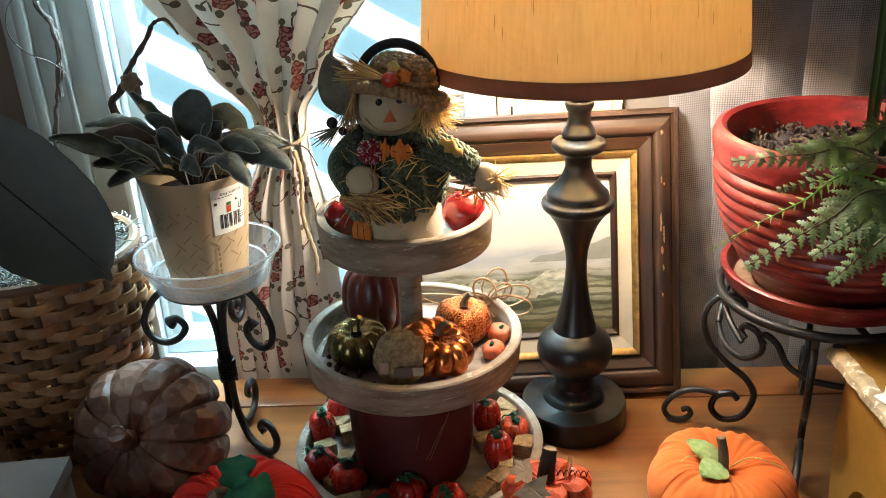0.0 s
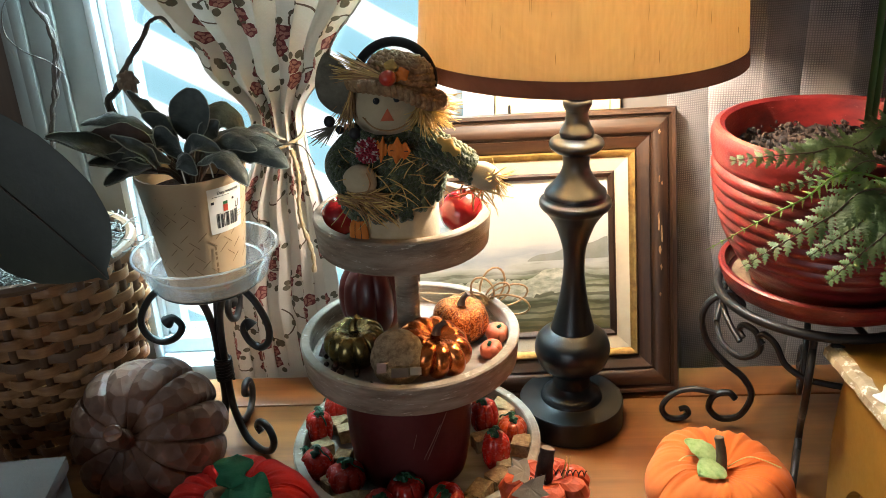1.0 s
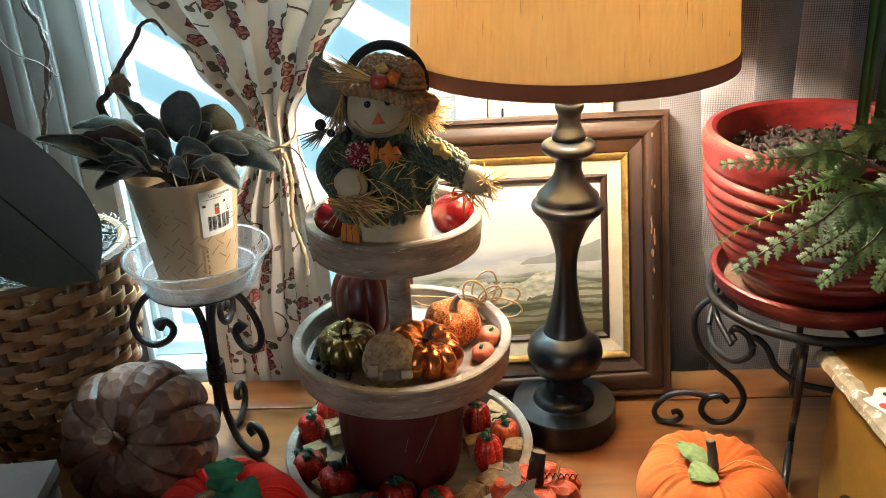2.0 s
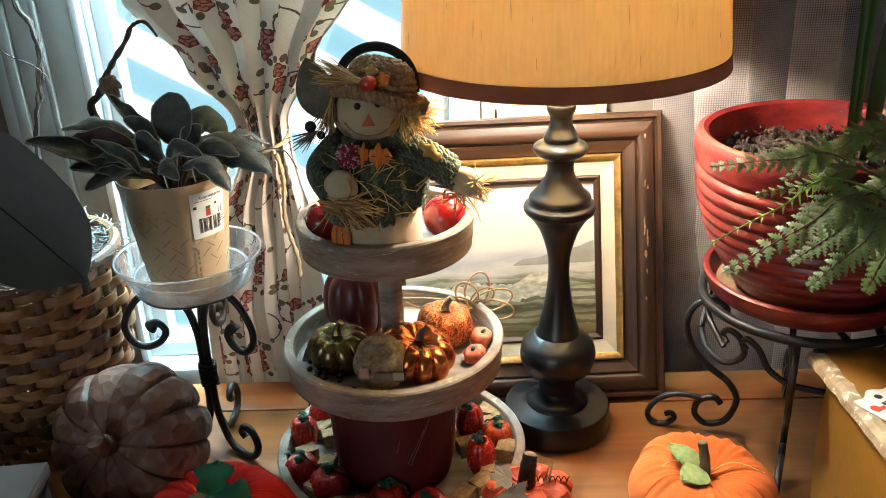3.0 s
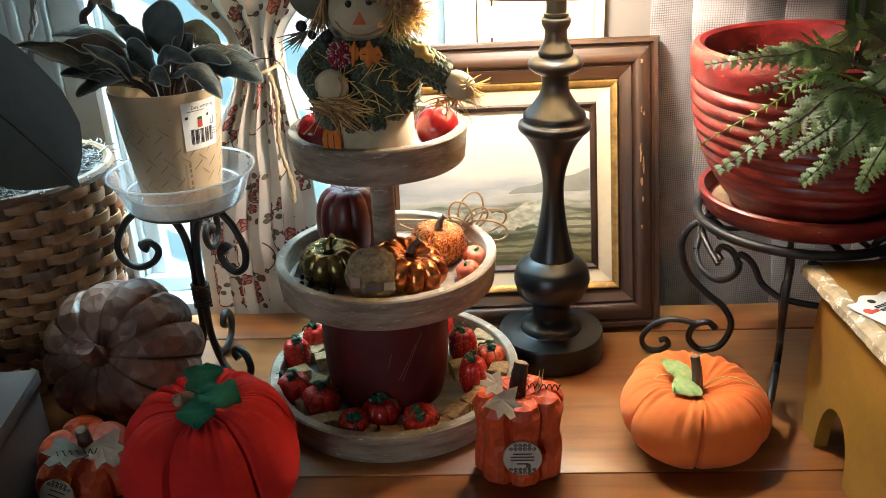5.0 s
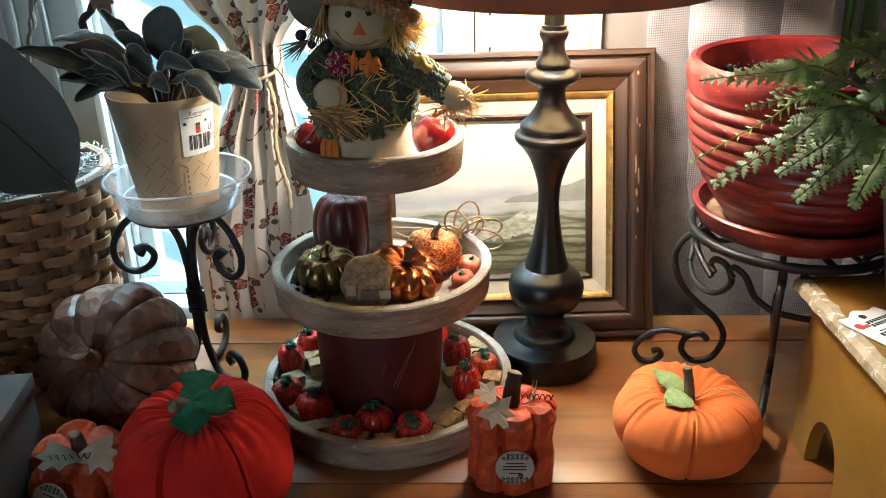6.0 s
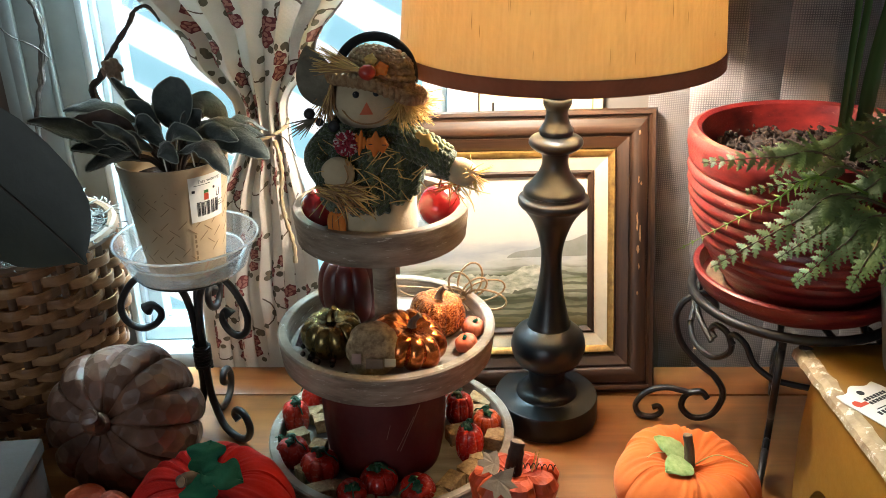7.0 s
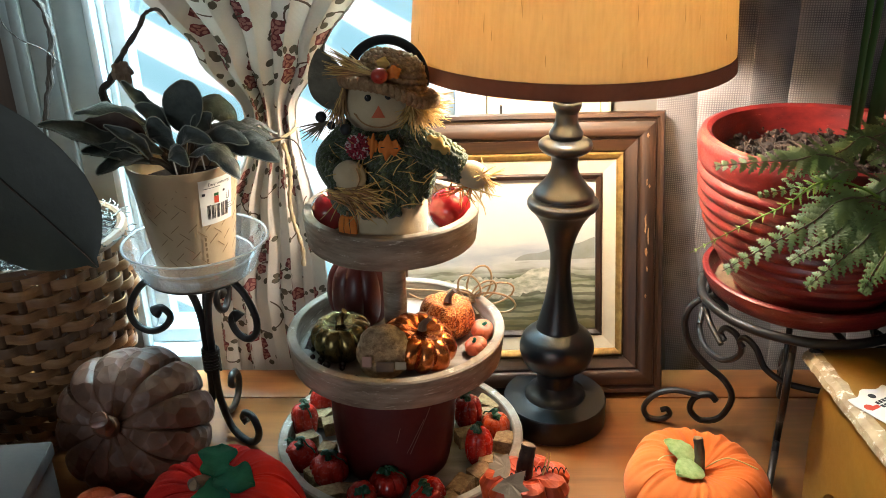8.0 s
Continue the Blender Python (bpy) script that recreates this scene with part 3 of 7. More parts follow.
def build_picture():
    w, h = 0.474, 0.420
    t = thing("framed_painting", "seascape painting in a worn walnut frame with gilt and linen liners", "painting", (0.151, 0.1425, 0), (-15.6, 0, 0))

    def sides(name, profile, mat, label=""):
        for k in range(4):
            bm = bmesh.new()
            rows = []
            for inset, y in profile:
                a = {0: ((inset, h - inset), (w - inset, h - inset)), 1: ((w - inset, h - inset), (w - inset, inset)), 2: ((w - inset, inset), (inset, inset)), 3: ((inset, inset), (inset, h - inset))}[k]
                n = 10
                rows.append([bm.verts.new((a[0][0] + (a[1][0] - a[0][0]) * q / n - w / 2, y, a[0][1] + (a[1][1] - a[0][1]) * q / n)) for q in range(n + 1)])
            for r0, r1 in zip(rows, rows[1:] + rows[:1]):
                for q in range(n):
                    bm.faces.new((r0[q], r0[q + 1], r1[q + 1], r1[q]))
            bm.faces.new([r[0] for r in rows])
            bm.faces.new([r[-1] for r in reversed(rows)])
            bmesh.ops.recalc_face_normals(bm, faces=bm.faces)
            part(name, bm, mat[k % 2] if isinstance(mat, tuple) else mat, t, label)

    sides("frame_side", [(0, 0.012), (0, -0.016), (0.003, -0.020), (0.008, -0.020), (0.0105, -0.0130), (0.0125, -0.0130), (0.0145, -0.0185), (0.024, -0.0215), (0.033, -0.021), (0.0365, -0.0180), (0.0375, -0.0120), (0.0395, -0.0120), (0.0405, -0.0165), (0.050, -0.0120), (0.056, -0.0095), (0.058, -0.0060), (0.058, 0.012)], (FRAME_WOOD_X, FRAME_WOOD_Z))
    sides("gilt_liner", [(0.0581, 0.010), (0.0581, -0.011), (0.0605, -0.0145), (0.0645, -0.0135), (0.069, -0.0085), (0.069, 0.010)], GILT, "worn gilt inner moulding")
    sides("linen_liner", [(0.0691, 0.009), (0.0691, -0.008), (0.088, -0.003), (0.088, 0.009)], LINEN, "cream linen liner")
    sides("inner_lip", [(0.0881, 0.008), (0.0881, -0.0045), (0.0915, -0.0055), (0.097, -0.001), (0.097, 0.008)], (FRAME_WOOD_X, FRAME_WOOD_Z), "dark brown inner lip")
    part("canvas", block(w - 0.194, 0.004, h - 0.194, 0, (0, 0.0055, h / 2)), painted_sea(), t, "oil painting of a breaking sea wave")
    # the thick paint of the wave's crest and the far headland
    bm = bmesh.new()
    rnd = random.Random(3)
    n = 46
    top, low = [], []
    for k in range(n + 1):
        u = k / n
        x = -0.11 + 0.21 * u
        crest = 0.172 + 0.020 * math.exp(-((u - 0.80) / 0.16) ** 2) + 0.006 * math.exp(-((u - 0.35) / 0.2) ** 2)
        top.append(bm.verts.new((x, 0.0028 - 0.0006 * rnd.random(), crest + rnd.uniform(-0.003, 0.003))))
        low.append(bm.verts.new((x, 0.0030, 0.157 + 0.006 * math.sin(9 * u) + rnd.uniform(-0.003, 0.003) - 0.006 * u)))
    for k in range(n):
        bm.faces.new((low[k], low[k + 1], top[k + 1], top[k]))
    part("wave_crest", bm, FOAM, t, "pale foam of the painted wave")
    bm = bmesh.new()
    a, b = [], []
    for k in range(25):
        u = k / 24
        x = 0.02 + 0.119 * u
        a.append(bm.verts.new((x, 0.0031, 0.203 + 0.001 * u)))
        b.append(bm.verts.new((x, 0.0031, 0.2045 + 0.030 * u ** 0.8 + 0.002 * math.sin(14 * u))))
    for k in range(24):
        bm.faces.new((a[k], a[k + 1], b[k + 1], b[k]))
    part("headland", bm, HILL, t, "grey painted headland")
    # bare wood showing through the finish
    for z, ln, dx in ((0.318, 0.010, 0.024), (0.312, 0.006, 0.020), (0.255, 0.030, 0.025), (0.238, 0.024, 0.021), (0.215, 0.016, 0.024), (0.190, 0.010, 0.022), (0.150, 0.007, 0.024), (0.385, 0.006, 0.023)):
        bm = bmesh.new()
        ring = []
        for k in range(10):
            q = 2 * math.pi * k / 10
            ring.append(bm.verts.new((w / 2 - dx - 0.0035 + 0.0019 * math.cos(q) * rnd.uniform(0.3, 1.3), -0.0223, z + ln * 0.5 * math.sin(q) * rnd.uniform(0.7, 1.2))))
        bm.faces.new(ring)
        part("scuff", bm, BARE_WOOD, t, "scuffed patch of bare wood")


FRAME_WOOD_X = wood("frame_walnut_across", (0.060, 0.025, 0.011), (0.006, 0.003, 0.002), 0.5, 0, 15, 0.0)
FRAME_WOOD_Z = wood("frame_walnut_upright", (0.055, 0.023, 0.010), (0.006, 0.003, 0.002), 0.5, 2, 15, 0.0)
BARE_WOOD = surface("bare_wood", (0.40, 0.25, 0.13), 0.7, 0, (0.16, 0.08, 0.04), 200, relief=0.4)
build_picture()

# ---- table ----
def build_table():
    t = thing("table", "warm brown varnished wooden table of broad planks", "table", (0.1, 0, 0), (0, 0, -2.6))
    rows = [(-0.50, -0.1858), (-0.1848, 0.1318), (0.1348, 0.212)]
    for y0, y1 in rows:
        part("plank", block(2.2, y1 - y0, 0.03, 0.0022, (0, (y0 + y1) / 2, -0.0152)), TABLE_WOOD, t)
    part("apron", block(2.0, 0.03, 0.09, 0.003, (0, -0.44, -0.0755)), TABLE_WOOD, t)
    for sx in (-1, 1):
        for y in (-0.42, 0.15):
            part("leg", block(0.06, 0.06, 0.72, 0.004, (sx * 0.98, y, -0.3905)), TABLE_WOOD, t)


build_table()


# ---- tiered tray ----
def build_tray():
    t = thing("tiered_tray", "three-tier round tray of whitewashed wood with straight sides", "tiered tray")
    for r, z, h in ((0.1642, 0.0, 0.040), (0.1375, 0.164, 0.039), (0.1053, 0.325, 0.041)):
        w = 0.0125
        pan = part("tier", lathe([(r - w, h - 0.0015), (r - w + 0.0015, h), (r - 0.002, h), (r, h - 0.002), (r - 0.0035, 0.002), (r - 0.0055, 0), (r - w - 0.003, 0.0), (r - w - 0.003, 0.011), (r - w - 0.001, 0.012)], 96, closed=True), TRAY_WOOD, t, m=pose(0, 0, z))
        part("tier_floor", lathe([(0.0, 0.011), (r - w - 0.0035, 0.011), (r - w - 0.0035, 0.001), (0, 0.001)], 72), TRAY_FLOOR, pan)
    part("post", lathe([(0, 0.012), (0.0145, 0.012), (0.0145, 0.163), (0, 0.163)], 32), TRAY_WOOD, t)
    part("post", lathe([(0, 0.176), (0.0145, 0.176), (0.0145, 0.325), (0, 0.325)], 32), TRAY_WOOD, t)


build_tray()


# ---- lamp ----
def build_lamp():
    t = thing("table_lamp", "dark bronze turned table lamp with a lit tan fabric drum shade", "lamp", (0.219, 0.079, 0))
    part("base", lathe([(0, 0), (0.0715, 0), (0.073, 0.0015), (0.073, 0.034), (0.0715, 0.037), (0.05, 0.0375), (0.043, 0.040), (0.041, 0.045), (0.036, 0.048), (0.029, 0.053), (0.0255, 0.060), (0, 0.060)], 80), BLACK_BRONZE, t)
    low = [(0.0255, 0.060), (0.0265, 0.078), (0.03, 0.084)]
    bulbp = [(0.03, 0.084), (0.044, 0.094), (0.0505, 0.110), (0.0515, 0.121), (0.047, 0.135), (0.036, 0.145), (0.0300, 0.149)]
    up = [(0.0295, 0.152), (0.027, 0.160), (0.020, 0.190), (0.0150, 0.225), (0.0140, 0.250), (0.0165, 0.273), (0.026, 0.302), (0.0375, 0.320), (0.0445, 0.327), (0.0465, 0.332), (0.0452, 0.337), (0.0405, 0.339), (0.039, 0.342), (0.0385, 0.343)]
    mid = [(0.0400, 0.344), (0.0385, 0.349), (0.030, 0.358), (0.0205, 0.372), (0.0168, 0.384), (0.0180, 0.396), (0.022, 0.400)]
    ring = [(0.026, 0.401), (0.0325, 0.406), (0.0345, 0.411), (0.032, 0.416), (0.024, 0.420)]
    neck = [(0.0205, 0.421), (0.0215, 0.426), (0.0185, 0.432), (0.0148, 0.440), (0.0138, 0.451), (0.0160, 0.456), (0.0180, 0.461), (0.0174, 0.466), (0.014, 0.468)]
    profile = smooth_profile(low, 3) + smooth_profile(bulbp, 4) + smooth_profile(up, 4) + smooth_profile(mid, 4) + smooth_profile(ring, 4) + smooth_profile(neck, 4) + [(0.0155, 0.469), (0.0155, 0.472), (0.0125, 0.473), (0.0125, 0.53), (0, 0.53)]
    part("column", lathe(profile, 64), BLACK_BRONZE, t)
    part("socket", lathe([(0, 0.53), (0.02, 0.53), (0.02, 0.56), (0, 0.56)], 24), BLACK_BRONZE, t)
    part("harp", tube(spline([(0.012, 0, 0.54), (0.055, 0, 0.60), (0.055, 0, 0.70), (0, 0, 0.765), (-0.055, 0, 0.70), (-0.055, 0, 0.60), (-0.012, 0, 0.54)], 6), 0.0018, 6), BLACK_BRONZE, t)
    r0, r1, z0, z1 = 0.1934, 0.172, 0.515, 0.775
    rz = lambda z: r0 + (r1 - r0) * (z - z0) / (z1 - z0)
    th = 0.0012
    shade = part("shade", lathe([(rz(z0 + 0.0165), z0 + 0.0165), (rz(0.6), 0.6), (rz(0.7), 0.7), (r1, z1), (r1 - th, z1), (rz(0.6) - th, 0.6), (rz(z0 + 0.0165) - th, z0 + 0.0165)], 128, closed=True), SHADE_CLOTH, t, "tan slub fabric drum shade, lit from inside")
    part("trim_band", lathe([(rz(z0) + 0.001, z0), (rz(z0 + 0.0175) + 0.001, z0 + 0.0175), (rz(z0 + 0.0175) - 0.002, z0 + 0.0177), (rz(z0) - 0.002, z0)], 128, closed=True), SHADE_BAND, shade, "dark brown fabric band")
    part("trim_band", lathe([(rz(z1 - 0.02) + 0.001, z1 - 0.02), (r1 + 0.001, z1), (r1 - 0.002, z1), (rz(z1 - 0.02) - 0.002, z1 - 0.02)], 128, closed=True), SHADE_BAND, shade, "dark brown fabric band")
    slub, rnd = bmesh.new(), random.Random(21)
    for k in range(90):
        a, z, ln = rnd.uniform(0, 2 * math.pi), rnd.uniform(0.545, 0.75), rnd.uniform(0.006, 0.020)
        a1 = a + rnd.uniform(-0.003, 0.003)
        tube([((rz(q) + 0.0001) * math.cos(b), (rz(q) + 0.0001) * math.sin(b), q) for q, b in ((z, a), (z + ln * 0.5, a1), (z + ln, a))], [0.0001, rnd.uniform(0.0002, 0.00042), 0.0001], 5, slub)
    tagged(part("slub_threads", slub, SLUB, shade, "thick dark threads in the weave"), kind="stuff")
    for k in range(3):
        a = 2 * math.pi * k / 3
        part("spider_arm", tube([(0, 0, 0.765), (math.cos(a) * (rz(0.765) - 0.003), math.sin(a) * (rz(0.765) - 0.003), 0.765)], 0.0015, 6), BLACK_BRONZE, shade)


build_lamp()

# ---- pots and plants by the window ----
BAMBOO_PLASTIC = surface("tan_basketweave_pot", (0.60, 0.44, 0.27), 0.5, 0, (0.50, 0.36, 0.21), 12, relief=0.15, fine=260)
LABEL_WHITE = surface("paper_label", (0.80, 0.78, 0.72), 0.6, 0, (0.74, 0.72, 0.66), 40, relief=0)
INK = surface("black_ink", (0.02, 0.02, 0.022), 0.6, relief=0)
LABEL_RED = surface("red_ink", (0.60, 0.07, 0.03), 0.6, relief=0)
LABEL_GREEN = surface("green_ink", (0.03, 0.16, 0.05), 0.6, relief=0)
POT_LINE = surface("pot_weave_lines", (0.29, 0.185, 0.09), 0.6, relief=0)
CLEAR_PLASTIC = thin_clear("clear_plastic", 0.95)
GLINT_LIP = thin_clear("glinting_plastic_lip", 0.45)
VIOLET_LEAF = surface("violet_leaf", (0.070, 0.090, 0.080), 0.5, 0, (0.026, 0.038, 0.034), 75, relief=0.8, depth=0.0014, fine=190, sheen=0.6)
VIOLET_UNDER = surface("violet_leaf_underside", (0.150, 0.110, 0.095), 0.55, 0, (0.10, 0.068, 0.058), 40, relief=0.4, fine=200)
VIOLET_RIM = surface("violet_leaf_edge", (0.30, 0.33, 0.29), 0.8, 0, (0.20, 0.22, 0.19), 60, relief=0, sheen=0.5)
STALK = surface("violet_stalk", (0.10, 0.065, 0.05), 0.5, 0, (0.06, 0.05, 0.04), 60, relief=0.2)
RUBBER_LEAF = surface("dark_rubber_leaf", (0.040, 0.046, 0.030), 0.48, 0, (0.024, 0.028, 0.019), 22, relief=0.25, fine=110)
DRY_TWIG = surface("dry_twig", (0.060, 0.040, 0.030), 0.85, 0, (0.10, 0.08, 0.065), 60, (1, 1, 0.3), relief=0.9, depth=0.002, fine=200)
WICKER = surface("basket_splint", (0.42, 0.215, 0.090), 0.38, 0, (0.20, 0.085, 0.034), 12, (1, 1, 6), relief=0.4, fine=180)
WICKER_DARK = surface("dark_basket_splint", (0.20, 0.105, 0.05), 0.5, 0, (0.11, 0.055, 0.03), 12, (1, 1, 6), relief=0.4, fine=180)
MOSS = surface("grey_moss", (0.26, 0.25, 0.22), 0.9, 0, (0.16, 0.15, 0.13), 60, relief=0.3)


def leaf_mesh(path, widths, normal_hint, bm=None, cup=0.15, fold=0.0, nx=6, edge_wave=0.0):
    """A leaf along a path with half-widths; cup lifts its edges."""
    bm = bm or bmesh.new()
    pts = spline(path, 5)
    n = len(pts)
    rows = []
    for i, p in enumerate(pts):
        d = (pts[min(i + 1, n - 1)] - pts[max(i - 1, 0)]).normalized()
        side = d.cross(Vector(normal_hint)).normalized()
        up = side.cross(d).normalized()
        t = i / (n - 1) * (len(widths) - 1)
        k = min(int(t), len(widths) - 2)
        w = widths[k] + (widths[k + 1] - widths[k]) * (t - k)
        row = []
        for j in range(nx + 1):
            s = 2 * j / nx - 1
            row.append(bm.verts.new(p + side * s * w + up * (cup * w * (s * s) + fold * w * abs(s) + edge_wave * w * abs(s) * math.sin(i * 1.3 + s * 2))))
        rows.append(row)
    for a, b in zip(rows, rows[1:]):
        for j in range(nx):
            bm.faces.new((a[j], a[j + 1], b[j + 1], b[j]))
    return bm


def thicken(bm, t):
    """Gives a sheet of leaf two sides, with its second material underneath."""
    src = bm.faces[:]
    dup = bmesh.ops.duplicate(bm, geom=bm.verts[:] + bm.edges[:] + bm.faces[:])
    faces = [g for g in dup["geom"] if isinstance(g, bmesh.types.BMFace)]
    bm.normal_update()
    for v in [g for g in dup["geom"] if isinstance(g, bmesh.types.BMVert)]:
        v.co -= v.normal * t
    bmesh.ops.reverse_faces(bm, faces=faces)
    for fc in faces:
        fc.material_index = 1
    return bm


def on_cone(r0, r1, h, r_extra=0.0):
    """Maps (angle in degrees, height) onto a cone's skin."""
    def at(deg, z):
        r = r0 + (r1 - r0) * z / h + r_extra
        a = radians(deg)
        return Vector((r * math.cos(a), r * math.sin(a), z))
    return at


def cone_patch(at, d0, d1, z0, z1, steps=8, bm=None):
    bm = bm or bmesh.new()
    lo = [bm.verts.new(at(d0 + (d1 - d0) * k / steps, z0)) for k in range(steps + 1)]
    hi = [bm.verts.new(at(d0 + (d1 - d0) * k / steps, z1)) for k in range(steps + 1)]
    for k in range(steps):
        bm.faces.new((lo[k], lo[k + 1], hi[k + 1], hi[k]))
    return bm


def flat_text(words, size, mat, parent, m, name="lettering", bend=None):
    cu = bpy.data.curves.new("words", "FONT")
    cu.body, cu.size, cu.align_x = words, size, "CENTER"
    tmp = bpy.data.objects.new("words", cu)
    scene.collection.objects.link(tmp)
    me = bpy.data.meshes.new_from_object(tmp.evaluated_get(bpy.context.evaluated_depsgraph_get()))
    bpy.data.objects.remove(tmp)
    bm = bmesh.new()
    bm.from_mesh(me)
    bpy.data.meshes.remove(me)
    if bend:
        for v in bm.verts:
            v.co = bend(v.co.x, v.co.y)
    return part(name, bm, mat, parent, "", False, m)


POT_X, POT_Y, POT_Z = -0.2585, 0.060, 0.2605


def build_violet_pot():
    p = thing("flower_pot", "tan basket-patterned plastic pot with a care label, in a saucer", "plant pot", (POT_X, POT_Y, POT_Z))
    h, r0, r1 = 0.150, 0.0485, 0.0665
    part("body", lathe([(0, 0.0), (r0 - 0.002, 0.0), (r0, 0.002), (r0 + 0.0008, 0.012), (r1 - 0.001, h - 0.012), (r1, h - 0.010), (r1 + 0.0012, h), (r1 - 0.001, h), (r1 - 0.003, h - 0.012), (r0 - 0.002, 0.004), (0, 0.004)], 72), BAMBOO_PLASTIC, p)
    part("soil", lathe([(0, h - 0.026), (r1 - 0.0055, h - 0.030)], 40), SOIL, p)
    at = on_cone(r0, r1, h, 0.0004)
    rnd = random.Random(2)
    bm = bmesh.new()
    for row in range(7):
        for k in range(34):
            d = k * 360 / 34 + (row % 2) * 7
            z = 0.016 + row * 0.019
            if -80 < d - 360 < -15 and z > 0.075 or rnd.random() < 0.35:
                continue
            s = 1 if (k + row) % 2 else -1
            a, b = at(d, z), at(d + 11, z + s * 0.010)
            w = Vector((0, 0, 0.00065))
            bm.faces.new([bm.verts.new(q) for q in (a - w, b - w, b + w, a + w)])
    part("weave_pattern", bm, POT_LINE, p, "printed basket-weave lines")
    lat = on_cone(r0, r1, h, 0.0007)
    c0, c1, z0, z1 = -61, -16, 0.079, 0.138
    lab = part("care_label", cone_patch(lat, c0, c1, z0, z1, 14), LABEL_WHITE, p, "white printed care label")
    ink = on_cone(r0, r1, h, 0.0010)
    bm = bmesh.new()
    for k in range(24):
        d = c0 + 8 + k * 1.28
        if k % 5 != 3:
            cone_patch(ink, d, d + (0.9 if k % 3 else 0.5), z0 + 0.007, z0 + 0.025, 1, bm)
    part("barcode", bm, INK, lab)
    bm = bmesh.new()
    for d0, d1, za, zb in ((c0 + 3, c0 + 6.5, 0.122, 0.1255), (c0 + 29, c0 + 32, 0.122, 0.125), (c0 + 37, c0 + 46, 0.103, 0.1038), (c0 + 37, c0 + 44, 0.100, 0.1008), (c0 + 37, c0 + 47, 0.097, 0.0978), (c0 + 8, c0 + 13, 0.108, 0.1088), (c0 + 17, c0 + 24, 0.107, 0.1078), (c0 + 5, c0 + 26, 0.1305, 0.1312), (c0 + 34, c0 + 35, 0.110, 0.118), (c0 + 38, c0 + 39, 0.110, 0.120), (c0 + 34, c0 + 39, 0.110, 0.111)):
        za, zb = za - 0.004, zb - 0.004
        cone_patch(ink, d0, d1, za, zb, 3, bm)
    part("small_print", bm, INK, lab)
    part("pepper_picture", cone_patch(ink, c0 + 17, c0 + 23, 0.106, 0.115, 4), LABEL_RED, lab)
    part("pepper_stem", cone_patch(ink, c0 + 17, c0 + 23, 0.1152, 0.119, 4), LABEL_GREEN, lab)
    flat_text("Easy watering", 0.0058, INK, lab, None, bend=lambda x, y: ink(c0 + 25 + math.degrees(x / 0.064), 0.1295 + y))
    bm = bmesh.new()
    for k, (za, zb) in enumerate(((0.022, 0.027), (0.029, 0.033), (0.035, 0.041), (0.045, 0.049), (0.051, 0.056), (0.058, 0.063))):
        cone_patch(ink, -60, -57.4, za, zb, 2, bm)
    part("pot_stamp", bm, POT_LINE, p, "small upright stamped letters")
    # plant tag sticking out of the soil
    tag = bmesh.new()
    block(0.034, 0.0008, 0.0016, 0, (0, 0, 0.014), tag)
    block(0.0016, 0.0008, 0.02, 0, (-0.0162, 0, 0.004), tag)
    block(0.0016, 0.0008, 0.02, 0, (0.0162, 0, 0.004), tag)
    part("plant_tag", tag, LABEL_WHITE, p, "edge of a plastic plant tag", False, pose(0.022, -0.045, h + 0.002, 0, -6, 20))


def build_saucer():
    s = thing("clear_saucer", "clear plastic saucer and liner under the flower pot", "saucer", (POT_X, 0.068, 0.2545))
    for r0, r1, h, z in ((0.062, 0.0700, 0.020, 0.0), (0.0715, 0.0900, 0.042, 0.0012)):
        prof = [(0.0, z), (r0, z), (r0 + 0.003, z + 0.003), (r1 - 0.002, z + h - 0.004), (r1, z + h), (r1 + 0.0035, z + h + 0.0008), (r1 + 0.0035, z + h + 0.002), (r1 - 0.001, z + h + 0.002), (r1 - 0.0035, z + h - 0.004), (r0 + 0.001, z + 0.0045), (r0 - 0.001, z + 0.001), (0, z + 0.001)]
        d = part("dish", lathe(prof, 72), CLEAR_PLASTIC, s)
        d.visible_shadow = False
        # lip whitened with haze to draw the highlight along the rim
        lip = part("lip", tube([((r1 + 0.001) * math.cos(a), (r1 + 0.001) * math.sin(a), z + h + 0.0012) for a in (2 * math.pi * k / 72 for k in range(73))], 0.0013, 6), GLINT_LIP, d, "edge of the clear dish, its glint put in as white haze")
        lip.visible_shadow = False


